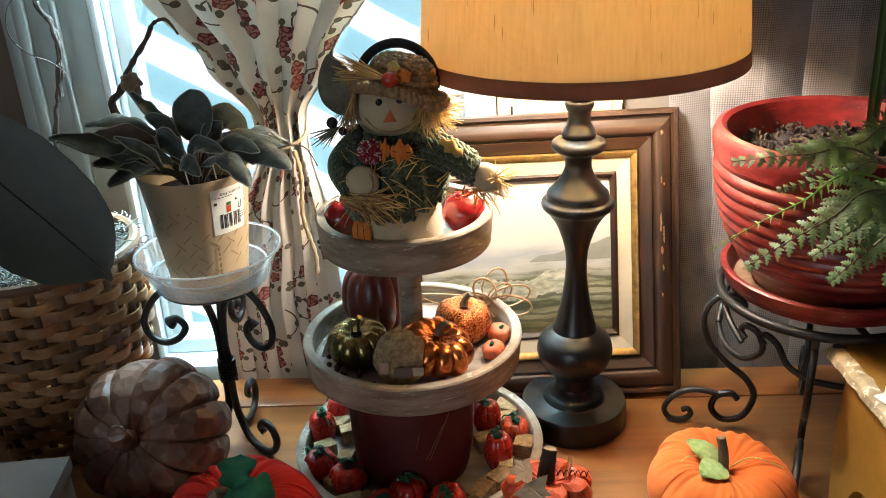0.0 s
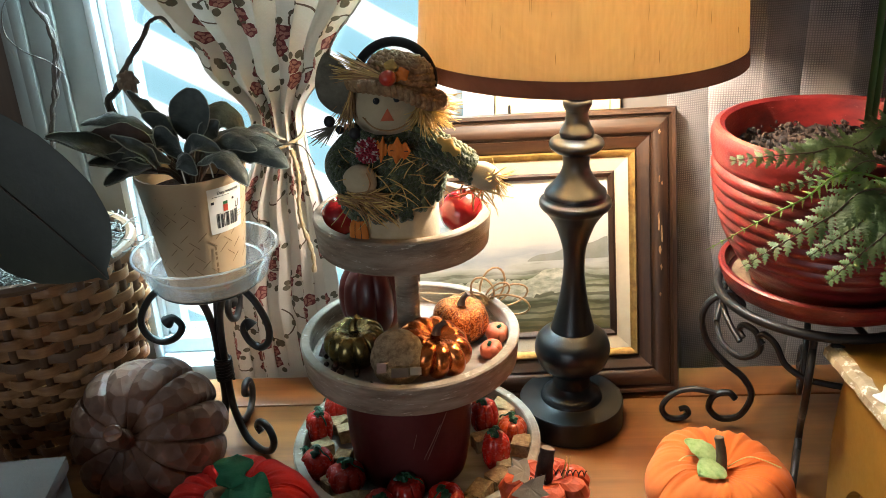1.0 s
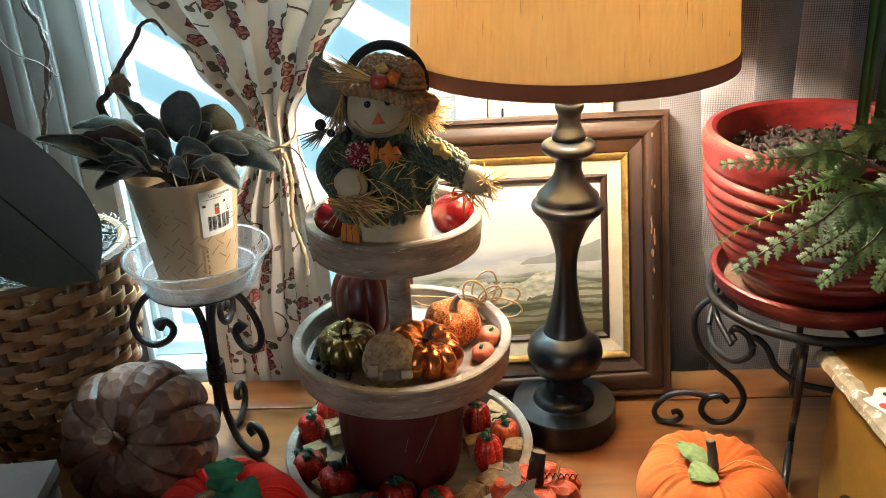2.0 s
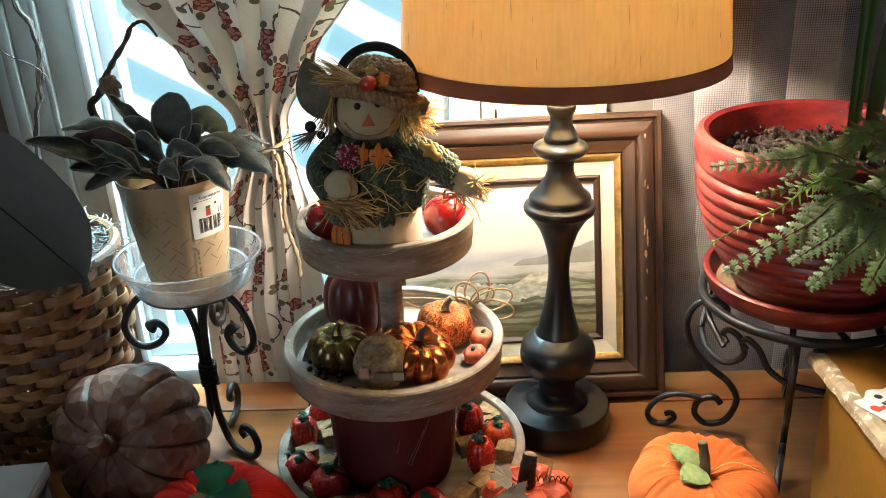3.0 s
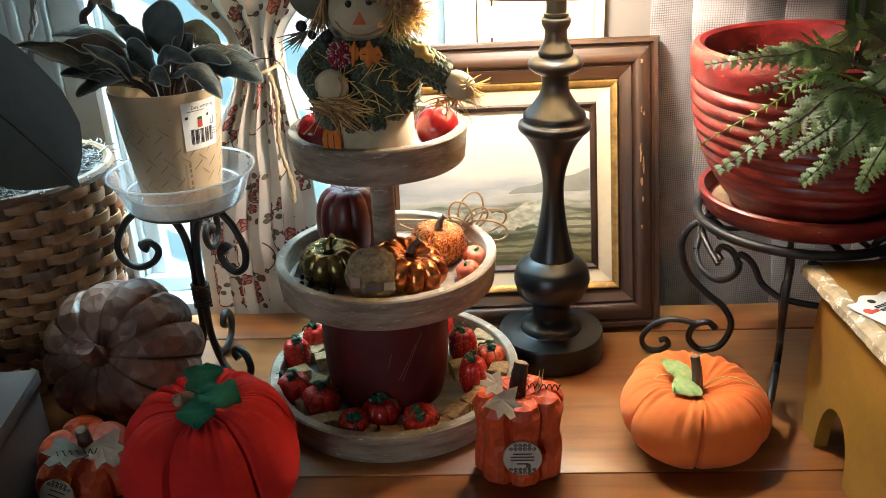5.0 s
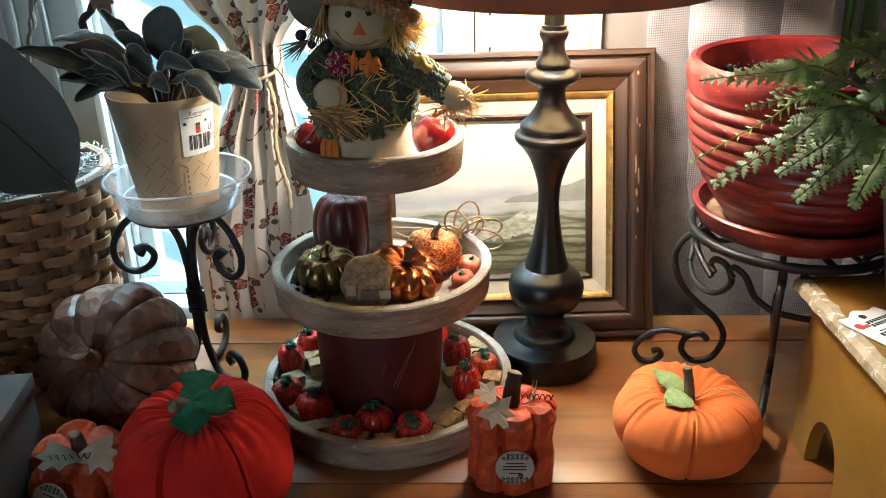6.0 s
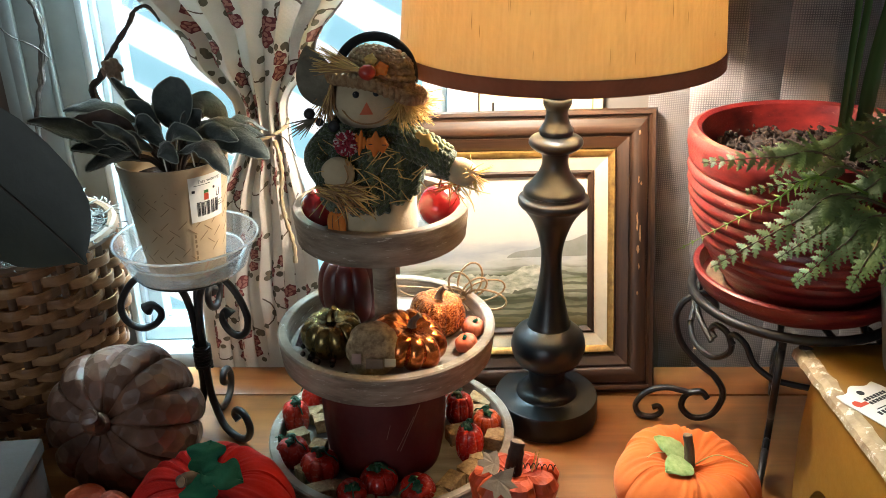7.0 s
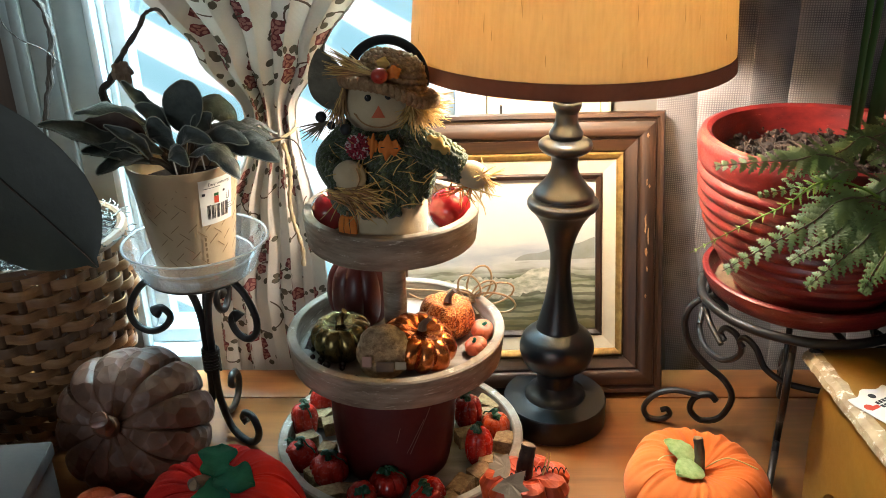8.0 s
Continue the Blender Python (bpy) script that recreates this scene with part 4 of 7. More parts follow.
def build_violet():
    v = thing("african_violet", "dusky green African violet with thick drooping curled leaves", "house plant", (POT_X, POT_Y, POT_Z + 0.136))
    # stalk's end, two points along the blade, tip, half-width, facing, cup
    leaves = [
        ((0.006, -0.006, 0.050), (0.012, -0.011, 0.070), (0.018, -0.015, 0.094), (0.022, -0.014, 0.113), 0.0215, (0.05, -1, 0.15), 0.10),
        ((-0.022, 0.015, 0.048), (-0.036, 0.015, 0.070), (-0.049, 0.010, 0.089), (-0.062, 0.010, 0.108), 0.0100, (0.75, -0.5, 0.5), 0.60),
        ((-0.032, -0.010, 0.062), (-0.050, -0.020, 0.080), (-0.074, -0.030, 0.088), (-0.104, -0.040, 0.084), 0.0165, (-0.15, -0.45, 1), -0.35),
        ((-0.036, -0.015, 0.046), (-0.050, -0.030, 0.062), (-0.072, -0.040, 0.068), (-0.101, -0.050, 0.066), 0.0165, (-0.1, 0.90, 0.45), 0.35),
        ((-0.040, -0.030, 0.026), (-0.069, -0.050, 0.048), (-0.097, -0.060, 0.066), (-0.134, -0.070, 0.080), 0.0155, (0.35, -0.55, 0.9), 0.45),
        ((-0.028, -0.055, 0.034), (-0.042, -0.068, 0.036), (-0.057, -0.074, 0.032), (-0.075, -0.080, 0.023), 0.0135, (0, -0.6, 1), 0.30),
        ((-0.020, -0.055, 0.032), (-0.026, -0.064, 0.052), (-0.042, -0.070, 0.066), (-0.060, -0.071, 0.078), 0.0080, (0.35, -0.75, 0.7), 0.55),
        ((0.012, 0.030, 0.052), (0.030, 0.040, 0.068), (0.047, 0.045, 0.062), (0.061, 0.050, 0.040), 0.0195, (0.2, -0.75, 0.7), -0.30),
        ((0.020, 0.000, 0.034), (0.047, 0.000, 0.052), (0.081, 0.000, 0.050), (0.117, 0.000, 0.035), 0.0150, (0.10, -0.60, 1), -0.35),
        ((0.038, -0.020, 0.032), (0.075, -0.030, 0.045), (0.104, -0.040, 0.041), (0.129, -0.050, 0.022), 0.0190, (0.10, -0.80, 0.8), -0.30),
        ((0.025, -0.050, 0.034), (0.056, -0.070, 0.050), (0.075, -0.075, 0.036), (0.087, -0.080, 0.014), 0.0150, (0.45, -0.60, 0.8), -0.45),
        ((0.014, -0.040, 0.032), (0.022, -0.052, 0.054), (0.036, -0.058, 0.058), (0.056, -0.060, 0.050), 0.0125, (-0.1, -0.70, 0.7), 0.40),
        ((-0.002, -0.020, 0.030), (-0.008, -0.030, 0.050), (-0.014, -0.034, 0.064), (-0.022, -0.034, 0.074), 0.0150, (-0.3, -0.9, 0.4), 0.25),
        ((0.022, -0.010, 0.040), (0.030, -0.010, 0.056), (0.038, -0.010, 0.066), (0.047, -0.010, 0.072), 0.0130, (0.35, -0.8, 0.4), 0.30),
        ((-0.012, -0.030, 0.030), (-0.030, -0.045, 0.050), (-0.048, -0.052, 0.056), (-0.068, -0.056, 0.046), 0.0125, (0, -0.7, 0.8), -0.30),
        ((0.000, -0.040, 0.028), (0.006, -0.058, 0.042), (0.016, -0.069, 0.042), (0.030, -0.078, 0.028), 0.0120, (0.1, -0.8, 0.6), -0.30),
        ((-0.010, 0.000, 0.046), (-0.020, 0.000, 0.064), (-0.030, -0.004, 0.076), (-0.044, -0.006, 0.082), 0.0120, (-0.3, -0.8, 0.5), 0.30),
        ((0.030, -0.030, 0.038), (0.052, -0.040, 0.057), (0.072, -0.046, 0.058), (0.095, -0.050, 0.046), 0.0125, (0.1, -0.7, 0.7), -0.40),
        ((-0.024, -0.046, 0.024), (-0.044, -0.058, 0.036), (-0.066, -0.064, 0.044), (-0.092, -0.068, 0.046), 0.0120, (0.2, -0.6, 0.8), 0.40),
        ((0.000, 0.030, 0.030), (-0.012, 0.050, 0.052), (-0.020, 0.068, 0.055), (-0.026, 0.086, 0.042), 0.0190, (0, 0.4, 1), 0.2),
        ((-0.030, 0.024, 0.026), (-0.060, 0.040, 0.050), (-0.082, 0.050, 0.050), (-0.104, 0.058, 0.034), 0.0180, (-0.3, 0.1, 1), -0.3),
        ((0.040, 0.030, 0.026), (0.068, 0.050, 0.046), (0.088, 0.060, 0.042), (0.108, 0.070, 0.022), 0.0180, (0.3, 0.2, 1), -0.3)]
    for k, (start, a, b, tip, w, face, cup) in enumerate(leaves):
        start, a, b, tip = Vector(start), Vector(a), Vector(b), Vector(tip)
        base = Vector((start.x, start.y, 0)).normalized() * 0.010
        stem = [base + Vector((0, 0, -0.006)), base + (start - base) * 0.5 + Vector((0, 0, 0.003)), start]
        part("leaf_stalk", tube(spline(stem, 5), 0.0024, 7), STALK, v)
        widths = [0.005, 0.016, 0.0215, 0.0235, 0.0225, 0.017, 0.005] if k == 0 else [0.003, w * 0.52, w * 0.84, w * 0.95, w * 0.84, w * 0.56, 0.0012]
        bm = leaf_mesh([start, a, b, tip], widths, face, cup=cup, nx=10, edge_wave=0.14 if k else 0.02)
        for q in bm.verts:
            q.co += Vector((0, 0, 0.0022)) * noise.noise(q.co * 70 + Vector((k, 0, 0)))
        bm.verts.ensure_lookup_table()
        nx, rows = 11, len(bm.verts) // 11
        rim = [bm.verts[i * nx].co.copy() for i in range(rows)] + [bm.verts[i * nx + nx - 1].co.copy() for i in reversed(range(rows))]
        lf = part("leaf", thicken(bm, 0.0014), [VIOLET_LEAF, VIOLET_UNDER], v)
        part("leaf_margin", tube(rim, 0.00075, 5), VIOLET_RIM, lf, "pale downy leaf edge")
    part("flower_stalk", tube(spline([(0.03, 0.0, 0.0), (0.06, -0.02, 0.040), (0.0985, -0.03, 0.0395), (0.1255, -0.03, 0.0455), (0.1455, -0.03, 0.0415), (0.1575, -0.03, 0.0185)], 6), 0.0009, 6), STALK, v)


def radial(path, angle):
    """Turns (radius, height) points into points in the upright plane at an angle."""
    a = radians(angle)
    return [(r * math.cos(a), r * math.sin(a), z) for r, z in path]


def build_left_stand():
    s = thing("scroll_plant_stand", "small black iron plant stand with scrolled arms and feet", "plant stand", (-0.2605, 0.068, 0))
    part("ring", lathe([(0.054, 0.2500), (0.0645, 0.2495), (0.0665, 0.2510), (0.0665, 0.2530), (0.0645, 0.2540), (0.054, 0.2540)], 56, closed=True), BLACK_IRON, s)
    arm = [(0.050, 0.2495), (0.062, 0.243), (0.083, 0.225), (0.099, 0.195), (0.095, 0.171), (0.076, 0.160), (0.056, 0.168), (0.047, 0.184), (0.056, 0.196), (0.066, 0.190)]
    rod = [(0.056, 0.2495), (0.030, 0.240), (0.012, 0.212), (0.005, 0.170), (0.005, 0.120), (0.005, 0.075), (0.010, 0.045), (0.026, 0.014), (0.052, 0.0045), (0.074, 0.012), (0.083, 0.031), (0.075, 0.050), (0.060, 0.053), (0.053, 0.043), (0.060, 0.036)]
    for a, out in ((175, 1.05), (-20, 0.74), (82, 0.85)):
        pts = spline(radial([(0.022 + (r - 0.022) * out, z) for r, z in arm], a), 6)
        n = len(pts)
        part("arm_scroll", tube(pts, [0.0048 + 0.0058 * max(0, (k / n - 0.86) / 0.14) for k in range(n)], 10), BLACK_IRON, s)
        part("leg_rod", tube(spline(radial(rod, a if a > 0 else -38), 6), 0.0052, 10), BLACK_IRON, s)
    wrap = [(0.0108 * math.cos(k * 0.55), 0.0108 * math.sin(k * 0.55), 0.100 + 0.0355 * k / 90) for k in range(91)]
    part("wire_wrap", tube(wrap, 0.0022, 6), BLACK_IRON, s)


build_violet_pot()
build_saucer()
build_violet()
build_left_stand()


def build_basket():
    b = thing("wicker_basket", "round brown splint basket filled with moss and soil", "basket", (-0.505, 0.110, 0))
    rad = lambda z: 0.088 + 0.046 * min(z / 0.20, 1) ** 0.8 - 0.004 * max(0, (z - 0.2) / 0.09)
    n = 26
    for k in range(n):
        a = 360 * k / n
        pts = [(rad(z) - 0.001, z) for z in (0.004, 0.05, 0.1, 0.15, 0.2, 0.25, 0.288)]
        part("stake", tube(radial(pts, a), 0.0052, 6, flat=0.35), WICKER_DARK, b)
    rows = 19
    for row in range(rows):
        z = 0.009 + row * 0.0150
        bm = bmesh.new()
        seg = n * 8
        rings = []
        rnd = random.Random(row)
        tilt = rnd.uniform(-0.002, 0.002)
        for k in range(seg):
            a = 2 * math.pi * k / seg
            wv = math.cos(n * a / 2 + math.pi * row)
            r = rad(z) + 0.0052 * math.copysign(abs(wv) ** 0.7, wv)
            zz = z + tilt * math.sin(a) + 0.001 * math.sin(5 * a + row)
            hh = 0.0068
            rings.append([bm.verts.new(((r + dr) * math.cos(a), (r + dr) * math.sin(a), zz + dz)) for dr, dz in ((0.0012, -hh), (0.0022, 0), (0.0012, hh), (-0.0010, hh), (-0.0010, -hh))])
        for k in range(seg):
            p, q = rings[k], rings[(k + 1) % seg]
            for j in range(5):
                bm.faces.new((p[j], p[(j + 1) % 5], q[(j + 1) % 5], q[j]))
        part("weaver", bm, WICKER_DARK if row % 7 == 5 else WICKER, b)
    part("rim", tube([(rad(0.29) * math.cos(a), rad(0.29) * math.sin(a), 0.290) for a in (2 * math.pi * k / 60 for k in range(61))], 0.0075, 8), WICKER_DARK, b)
    part("soil", lathe([(0, 0.284), (rad(0.28) - 0.006, 0.276)], 40), SOIL, b)
    bm = bmesh.new()
    rnd = random.Random(9)
    for k in range(700):
        a, r = rnd.uniform(0, 6.28), math.sqrt(rnd.random()) * 0.124
        p = Vector((r * math.cos(a), r * math.sin(a), 0.286 + rnd.uniform(0, 0.012)))
        q = rnd.uniform(0, 6.28)
        pts = []
        for j in range(7):
            pts.append(p.copy())
            q += rnd.uniform(-1.1, 1.1)
            p += Vector((math.cos(q), math.sin(q), rnd.uniform(-0.5, 0.55))) * 0.0055
        tube(pts, 0.0009, 4, bm)
    tagged(part("moss", bm, MOSS, b, "curly grey moss"), kind="stuff")


build_basket()


def build_rubber_plant():
    p = thing("rubber_plant", "house plant with one broad dark leaf, rooted in the basket", "house plant", (-0.505, 0.110, 0.285))
    part("stem", tube(spline([(0, 0, 0), (0.01, -0.05, 0.12), (-0.015, -0.12, 0.195), (-0.020, -0.185, 0.225)], 6), [0.006 - 0.0001 * k for k in range(19)], 8), STALK, p)
    path = [(-0.020, -0.187, 0.226), (0.05, -0.196, 0.200), (0.115, -0.208, 0.142), (0.168, -0.213, 0.082), (0.188, -0.214, 0.055)]
    part("leaf", thicken(leaf_mesh(path, [0.006, 0.026, 0.046, 0.060, 0.066, 0.066, 0.062, 0.050, 0.028, 0.006, 0.001], (0.25, -0.92, 0.30), cup=0.10, nx=10), 0.0014), [RUBBER_LEAF, RUBBER_LEAF], p)
    part("midrib", tube([Vector(q) + Vector((0.25, -0.92, 0.30)) * 0.0010 for q in spline(path, 6)], [0.0016 * (1 - 0.8 * k / 24) for k in range(25)], 6), STALK, p)
    part("leaf", thicken(leaf_mesh([(0.0, -0.01, 0.01), (-0.06, -0.05, 0.10), (-0.12, -0.09, 0.12), (-0.17, -0.12, 0.09)], [0.006, 0.03, 0.05, 0.045, 0.002], (0, -0.3, 1), cup=0.1), 0.0012), [RUBBER_LEAF, RUBBER_LEAF], p)


build_rubber_plant()


def build_vines():
    v = thing("dry_vine", "dry twisted grey vine hanging beside the window", "dried vine", (-0.50, 0.30, 0.36))
    rnd = random.Random(4)
    main = [(-0.035, 0, -0.02), (-0.020, 0, 0.05), (-0.006, 0, 0.10), (0.008, 0, 0.16), (0.004, 0, 0.20), (-0.012, 0, 0.25), (-0.02, 0, 0.5)]
    for k in range(3):
        pts = [p + Vector((0.0045 * noise.noise(Vector((i * 0.23, k * 5.0, 0))), 0.004 * noise.noise(Vector((i * 0.23, k * 5.0, 9))), 0)) * 1.6 for i, p in enumerate(spline(main, 8))]
        part("strand", tube(pts, [0.0034 * rnd.uniform(0.7, 1.25) for _ in pts], 7), DRY_TWIG, v)
    part("tendril", tube(spline([(-0.02, -0.01, 0.25), (-0.045, -0.015, 0.22), (-0.05, -0.015, 0.185), (-0.03, -0.015, 0.16), (0.0, -0.015, 0.145), (0.02, -0.015, 0.125)], 6), 0.0009, 5), DRY_TWIG, v)
    t = thing("bent_twig", "dark dried flower stem with a withered brown bloom", "dried stem", (POT_X, 0.115, 0.385))
    pts = [(-0.06, 0.0, 0.0), (-0.098, -0.010, 0.09), (-0.085, -0.012, 0.115), (-0.066, -0.015, 0.145), (-0.040, -0.015, 0.178), (-0.030, -0.015, 0.194), (-0.014, -0.015, 0.198), (-0.002, -0.015, 0.180)]
    part("stem", tube(spline(pts, 6), [0.0045 * (1.15 - 0.85 * k / 42) * rnd.uniform(0.8, 1.25) for k in range(43)], 7), DRY_TWIG, t)
    for k in range(7):
        a = k * 0.9
        p = Vector((-0.066, -0.02, 0.128))
        part("petal", leaf_mesh([p, p + Vector((0.008 * math.cos(a), -0.004, 0.008 * math.sin(a))), p + Vector((0.013 * math.cos(a), -0.001, 0.015 * math.sin(a) - 0.005))], [0.001, 0.006, 0.001], (0, -1, 0.2), cup=0.5), DRY_PETAL, t)


DRY_PETAL = surface("withered_petal", (0.36, 0.25, 0.17), 0.8, 0, (0.22, 0.14, 0.09), 60, relief=0.5)
build_vines()


# ---- pumpkins on the table ----
def carved(name, c, c2, cell=46.0, depth=0.004, rough=0.5):
    """A knife-cut surface: shallow flat facets."""
    m, nt, bsdf = node_material(name)
    L = nt.links.new
    vor = add(nt, "ShaderNodeTexVoronoi", Scale=cell)
    vor.feature = "F1"
    L(coords(nt), vor.inputs["Vector"])
    big = add(nt, "ShaderNodeTexNoise", Scale=16.0, Detail=6.0, Roughness=0.65)
    L(coords(nt), big.inputs["Vector"])
    col = ramp(nt, big.outputs["Fac"], [(0.33, c2), (0.66, c)])
    hsv = nt.nodes.new("ShaderNodeHueSaturation")
    rng = nt.nodes.new("ShaderNodeMapRange")
    rng.inputs["To Min"].default_value, rng.inputs["To Max"].default_value = 0.88, 1.14
    L(vor.outputs["Distance"], rng.inputs["Value"])
    L(rng.outputs[0], hsv.inputs["Value"])
    L(col, hsv.inputs["Color"])
    L(hsv.outputs[0], bsdf.inputs["Base Color"])
    bsdf.inputs["Roughness"].default_value = rough
    bump(nt, bsdf, vor.outputs["Distance"], 0.7, depth)
    return m


CARVED_BROWN = carved("carved_brown_resin", (0.235, 0.115, 0.068), (0.105, 0.047, 0.030), 62, 0.006)
CARVED_RED = carved("carved_orange_wood", (0.62, 0.095, 0.022), (0.46, 0.050, 0.014), 75, 0.004)
TWIG_BROWN = surface("brown_twig", (0.21, 0.145, 0.10), 0.85, 0, (0.10, 0.06, 0.04), 90, (1, 1, 0.3), relief=0.8, fine=220)
TWIG_CUT = surface("cut_wood", (0.33, 0.22, 0.13), 0.8, 0, (0.22, 0.14, 0.08), 120, relief=0.3)
GREEN_FELT = surface("green_felt", (0.012, 0.13, 0.062), 0.95, 0, (0.007, 0.085, 0.042), 60, relief=0.5, fine=500)
LEAF_CLOTH = surface("lime_quilted_cloth", (0.46, 0.55, 0.22), 0.9, 0, (0.24, 0.36, 0.10), 110, relief=0.8, depth=0.0015, fine=260)
TAN_LEATHER = surface("tan_leather", (0.42, 0.31, 0.21), 0.7, 0, (0.32, 0.23, 0.15), 40, relief=0.4)
OLIVE_LEATHER = surface("olive_leather", (0.13, 0.10, 0.06), 0.7, 0, (0.09, 0.068, 0.04), 40, relief=0.4)
RAFFIA = surface("straw", (0.76, 0.53, 0.20), 0.75, 0, (0.60, 0.38, 0.12), 60, relief=0.2)
WIRE = surface("dark_wire", (0.05, 0.03, 0.025), 0.4, 0.7, relief=0)
BADGE = surface("badge_card", (0.55, 0.49, 0.40), 0.45, 0, (0.42, 0.36, 0.28), 60, relief=0.1)


def aim(direction):
    return Vector(direction).to_track_quat("Z", "Y").to_matrix().to_4x4()


def stem_part(parent, at, direction, length, r, mat=None, bend=0.15, cut=None):
    m = Matrix.Translation(at) @ aim(direction)
    pts = [(bend * length * (t * t), 0.05 * length * math.sin(3 * t), length * t) for t in (k / 7 for k in range(8))]
    st = part("stem", tube(pts, [r * (1.25 - 0.3 * k / 7 + 0.06 * math.sin(3 * k)) for k in range(8)], 10), mat or TWIG_BROWN, parent, m=m)
    cap = lathe([(0, 0.0009), (r * 0.80, 0.0007), (r * 0.86, 0)], 14)
    part("cut_end", cap, cut or TWIG_CUT, st, m=pose(pts[-1][0], pts[-1][1], pts[-1][2] + 0.0002))
    return st


def rounded_leaf(length, width, lobes=0, cup=0.1, seed=0, thick=0.0012):
    """A flat leaf in the x-y plane from the origin along x, with lobes on its edge."""
    bm = bmesh.new()
    rnd = random.Random(seed)
    n = 26
    mid = [bm.verts.new((length * k / n, 0, 0.004 * math.sin(math.pi * k / n))) for k in range(n + 1)]
    for s in (1, -1):
        edge = []
        for k in range(n + 1):
            t = k / n
            w = width * (math.sin(math.pi * t ** 0.8) ** 0.75) * (1 + (0.30 * math.cos(2 * math.pi * lobes * t) if lobes else 0)) + 0.0002
            edge.append(bm.verts.new((length * t, s * w, cup * w + 0.0006 * math.sin(k * 0.9 + s))))
        half = [bm.verts.new((a.co * 0.45 + b.co * 0.55) + Vector((0, 0, 0.0012))) for a, b in zip(mid, edge)]
        for k in range(n):
            for p, q in ((mid, half), (half, edge)):
                fc = (p[k], p[k + 1], q[k + 1], q[k])
                bm.faces.new(fc if s < 0 else tuple(reversed(fc)))
    dup = bmesh.ops.duplicate(bm, geom=bm.verts[:] + bm.edges[:] + bm.faces[:])
    for v in [g for g in dup["geom"] if isinstance(g, bmesh.types.BMVert)]:
        v.co.z -= thick
    bmesh.ops.reverse_faces(bm, faces=[g for g in dup["geom"] if isinstance(g, bmesh.types.BMFace)])
    return bm


def maple_leaf(size, seed=0, thick=0.0014, curl=0.12):
    """A flat five-pointed leather leaf in the x-y plane, its stalk at the origin and its tip along x."""
    bm = bmesh.new()
    rnd = random.Random(seed)
    outline = []
    for deg, r in ((8, 1.0), (20, 0.66), (30, 0.72), (42, 0.98), (58, 0.60), (72, 0.62), (100, 0.86), (118, 0.52), (150, 0.34)):
        outline.append((deg, r * rnd.uniform(0.92, 1.06)))
    ring = [(-d, r) for d, r in outline] + [(d, r) for d, r in reversed(outline)]
    top = [bm.verts.new((size * (0.30 + 0.55 * r * math.cos(radians(d))), size * 0.55 * r * math.sin(radians(d)), curl * size * r * r * 0.4 + rnd.uniform(0, 0.0008))) for d, r in ring]
    mid = bm.verts.new((size * 0.30, 0, 0.0))
    low = [bm.verts.new(v.co - Vector((0, 0, thick))) for v in top]
    under = bm.verts.new((size * 0.30, 0, -thick))
    n = len(top)
    for k in range(n):
        q = (k + 1) % n
        bm.faces.new((mid, top[k], top[q]))
        bm.faces.new((under, low[q], low[k]))
        bm.faces.new((top[k], low[k], low[q], top[q]))
    bmesh.ops.recalc_face_normals(bm, faces=bm.faces)
    return bm


def build_brown_pumpkin():
    g = gourd(0.0975, 0.158, 12, 0.13, 0.22, 12, 36, 0.04, 3, sharp=0.36)
    bmesh.ops.translate(g, vec=(0, 0, -0.08), verts=g.verts)
    m = Matrix.Translation((-0.337, -0.052, 0.099)) @ aim((-0.13, -0.84, 0.46))
    low = min((m @ v.co).z for v in g.verts)
    m = Matrix.Translation((0, 0, -low)) @ m
    p = thing("carved_pumpkin", "large brown carved pumpkin lying tilted on its side", "pumpkin")
    p.matrix_world = m
    part("body", g, CARVED_BROWN, p)
    stem_part(p, (0, 0, 0.054), (0.25, 0.15, 1), 0.031, 0.0115, CARVED_BROWN, 0.3, CARVED_BROWN)


build_brown_pumpkin()


def build_red_pumpkin():
    p = thing("red_fabric_pumpkin", "plump red corduroy pumpkin with green felt leaves", "pumpkin", (-0.183, -0.210, 0), (5, -3, 12))
    part("body", gourd(0.0955, 0.170, 6, 0.150, 0.24, 30, 52, 0.07, 11, sharp=0.24, crease=0.085), RED_VELOUR, p)
    z = 0.149
    stem_part(p, (-0.004, -0.010, z + 0.004), (-0.62, -0.50, 0.6), 0.026, 0.0070)
    for k, (a, tilt, ln) in enumerate(((76, 10, 0.043), (-20, -8, 0.044), (-98, -16, 0.040))):
        part("leaf", rounded_leaf(ln, ln * 0.46, 1.4, 0.36, k, 0.003), GREEN_FELT, p, m=pose(0.002, -0.014, z + 0.013, 0, -tilt, a))


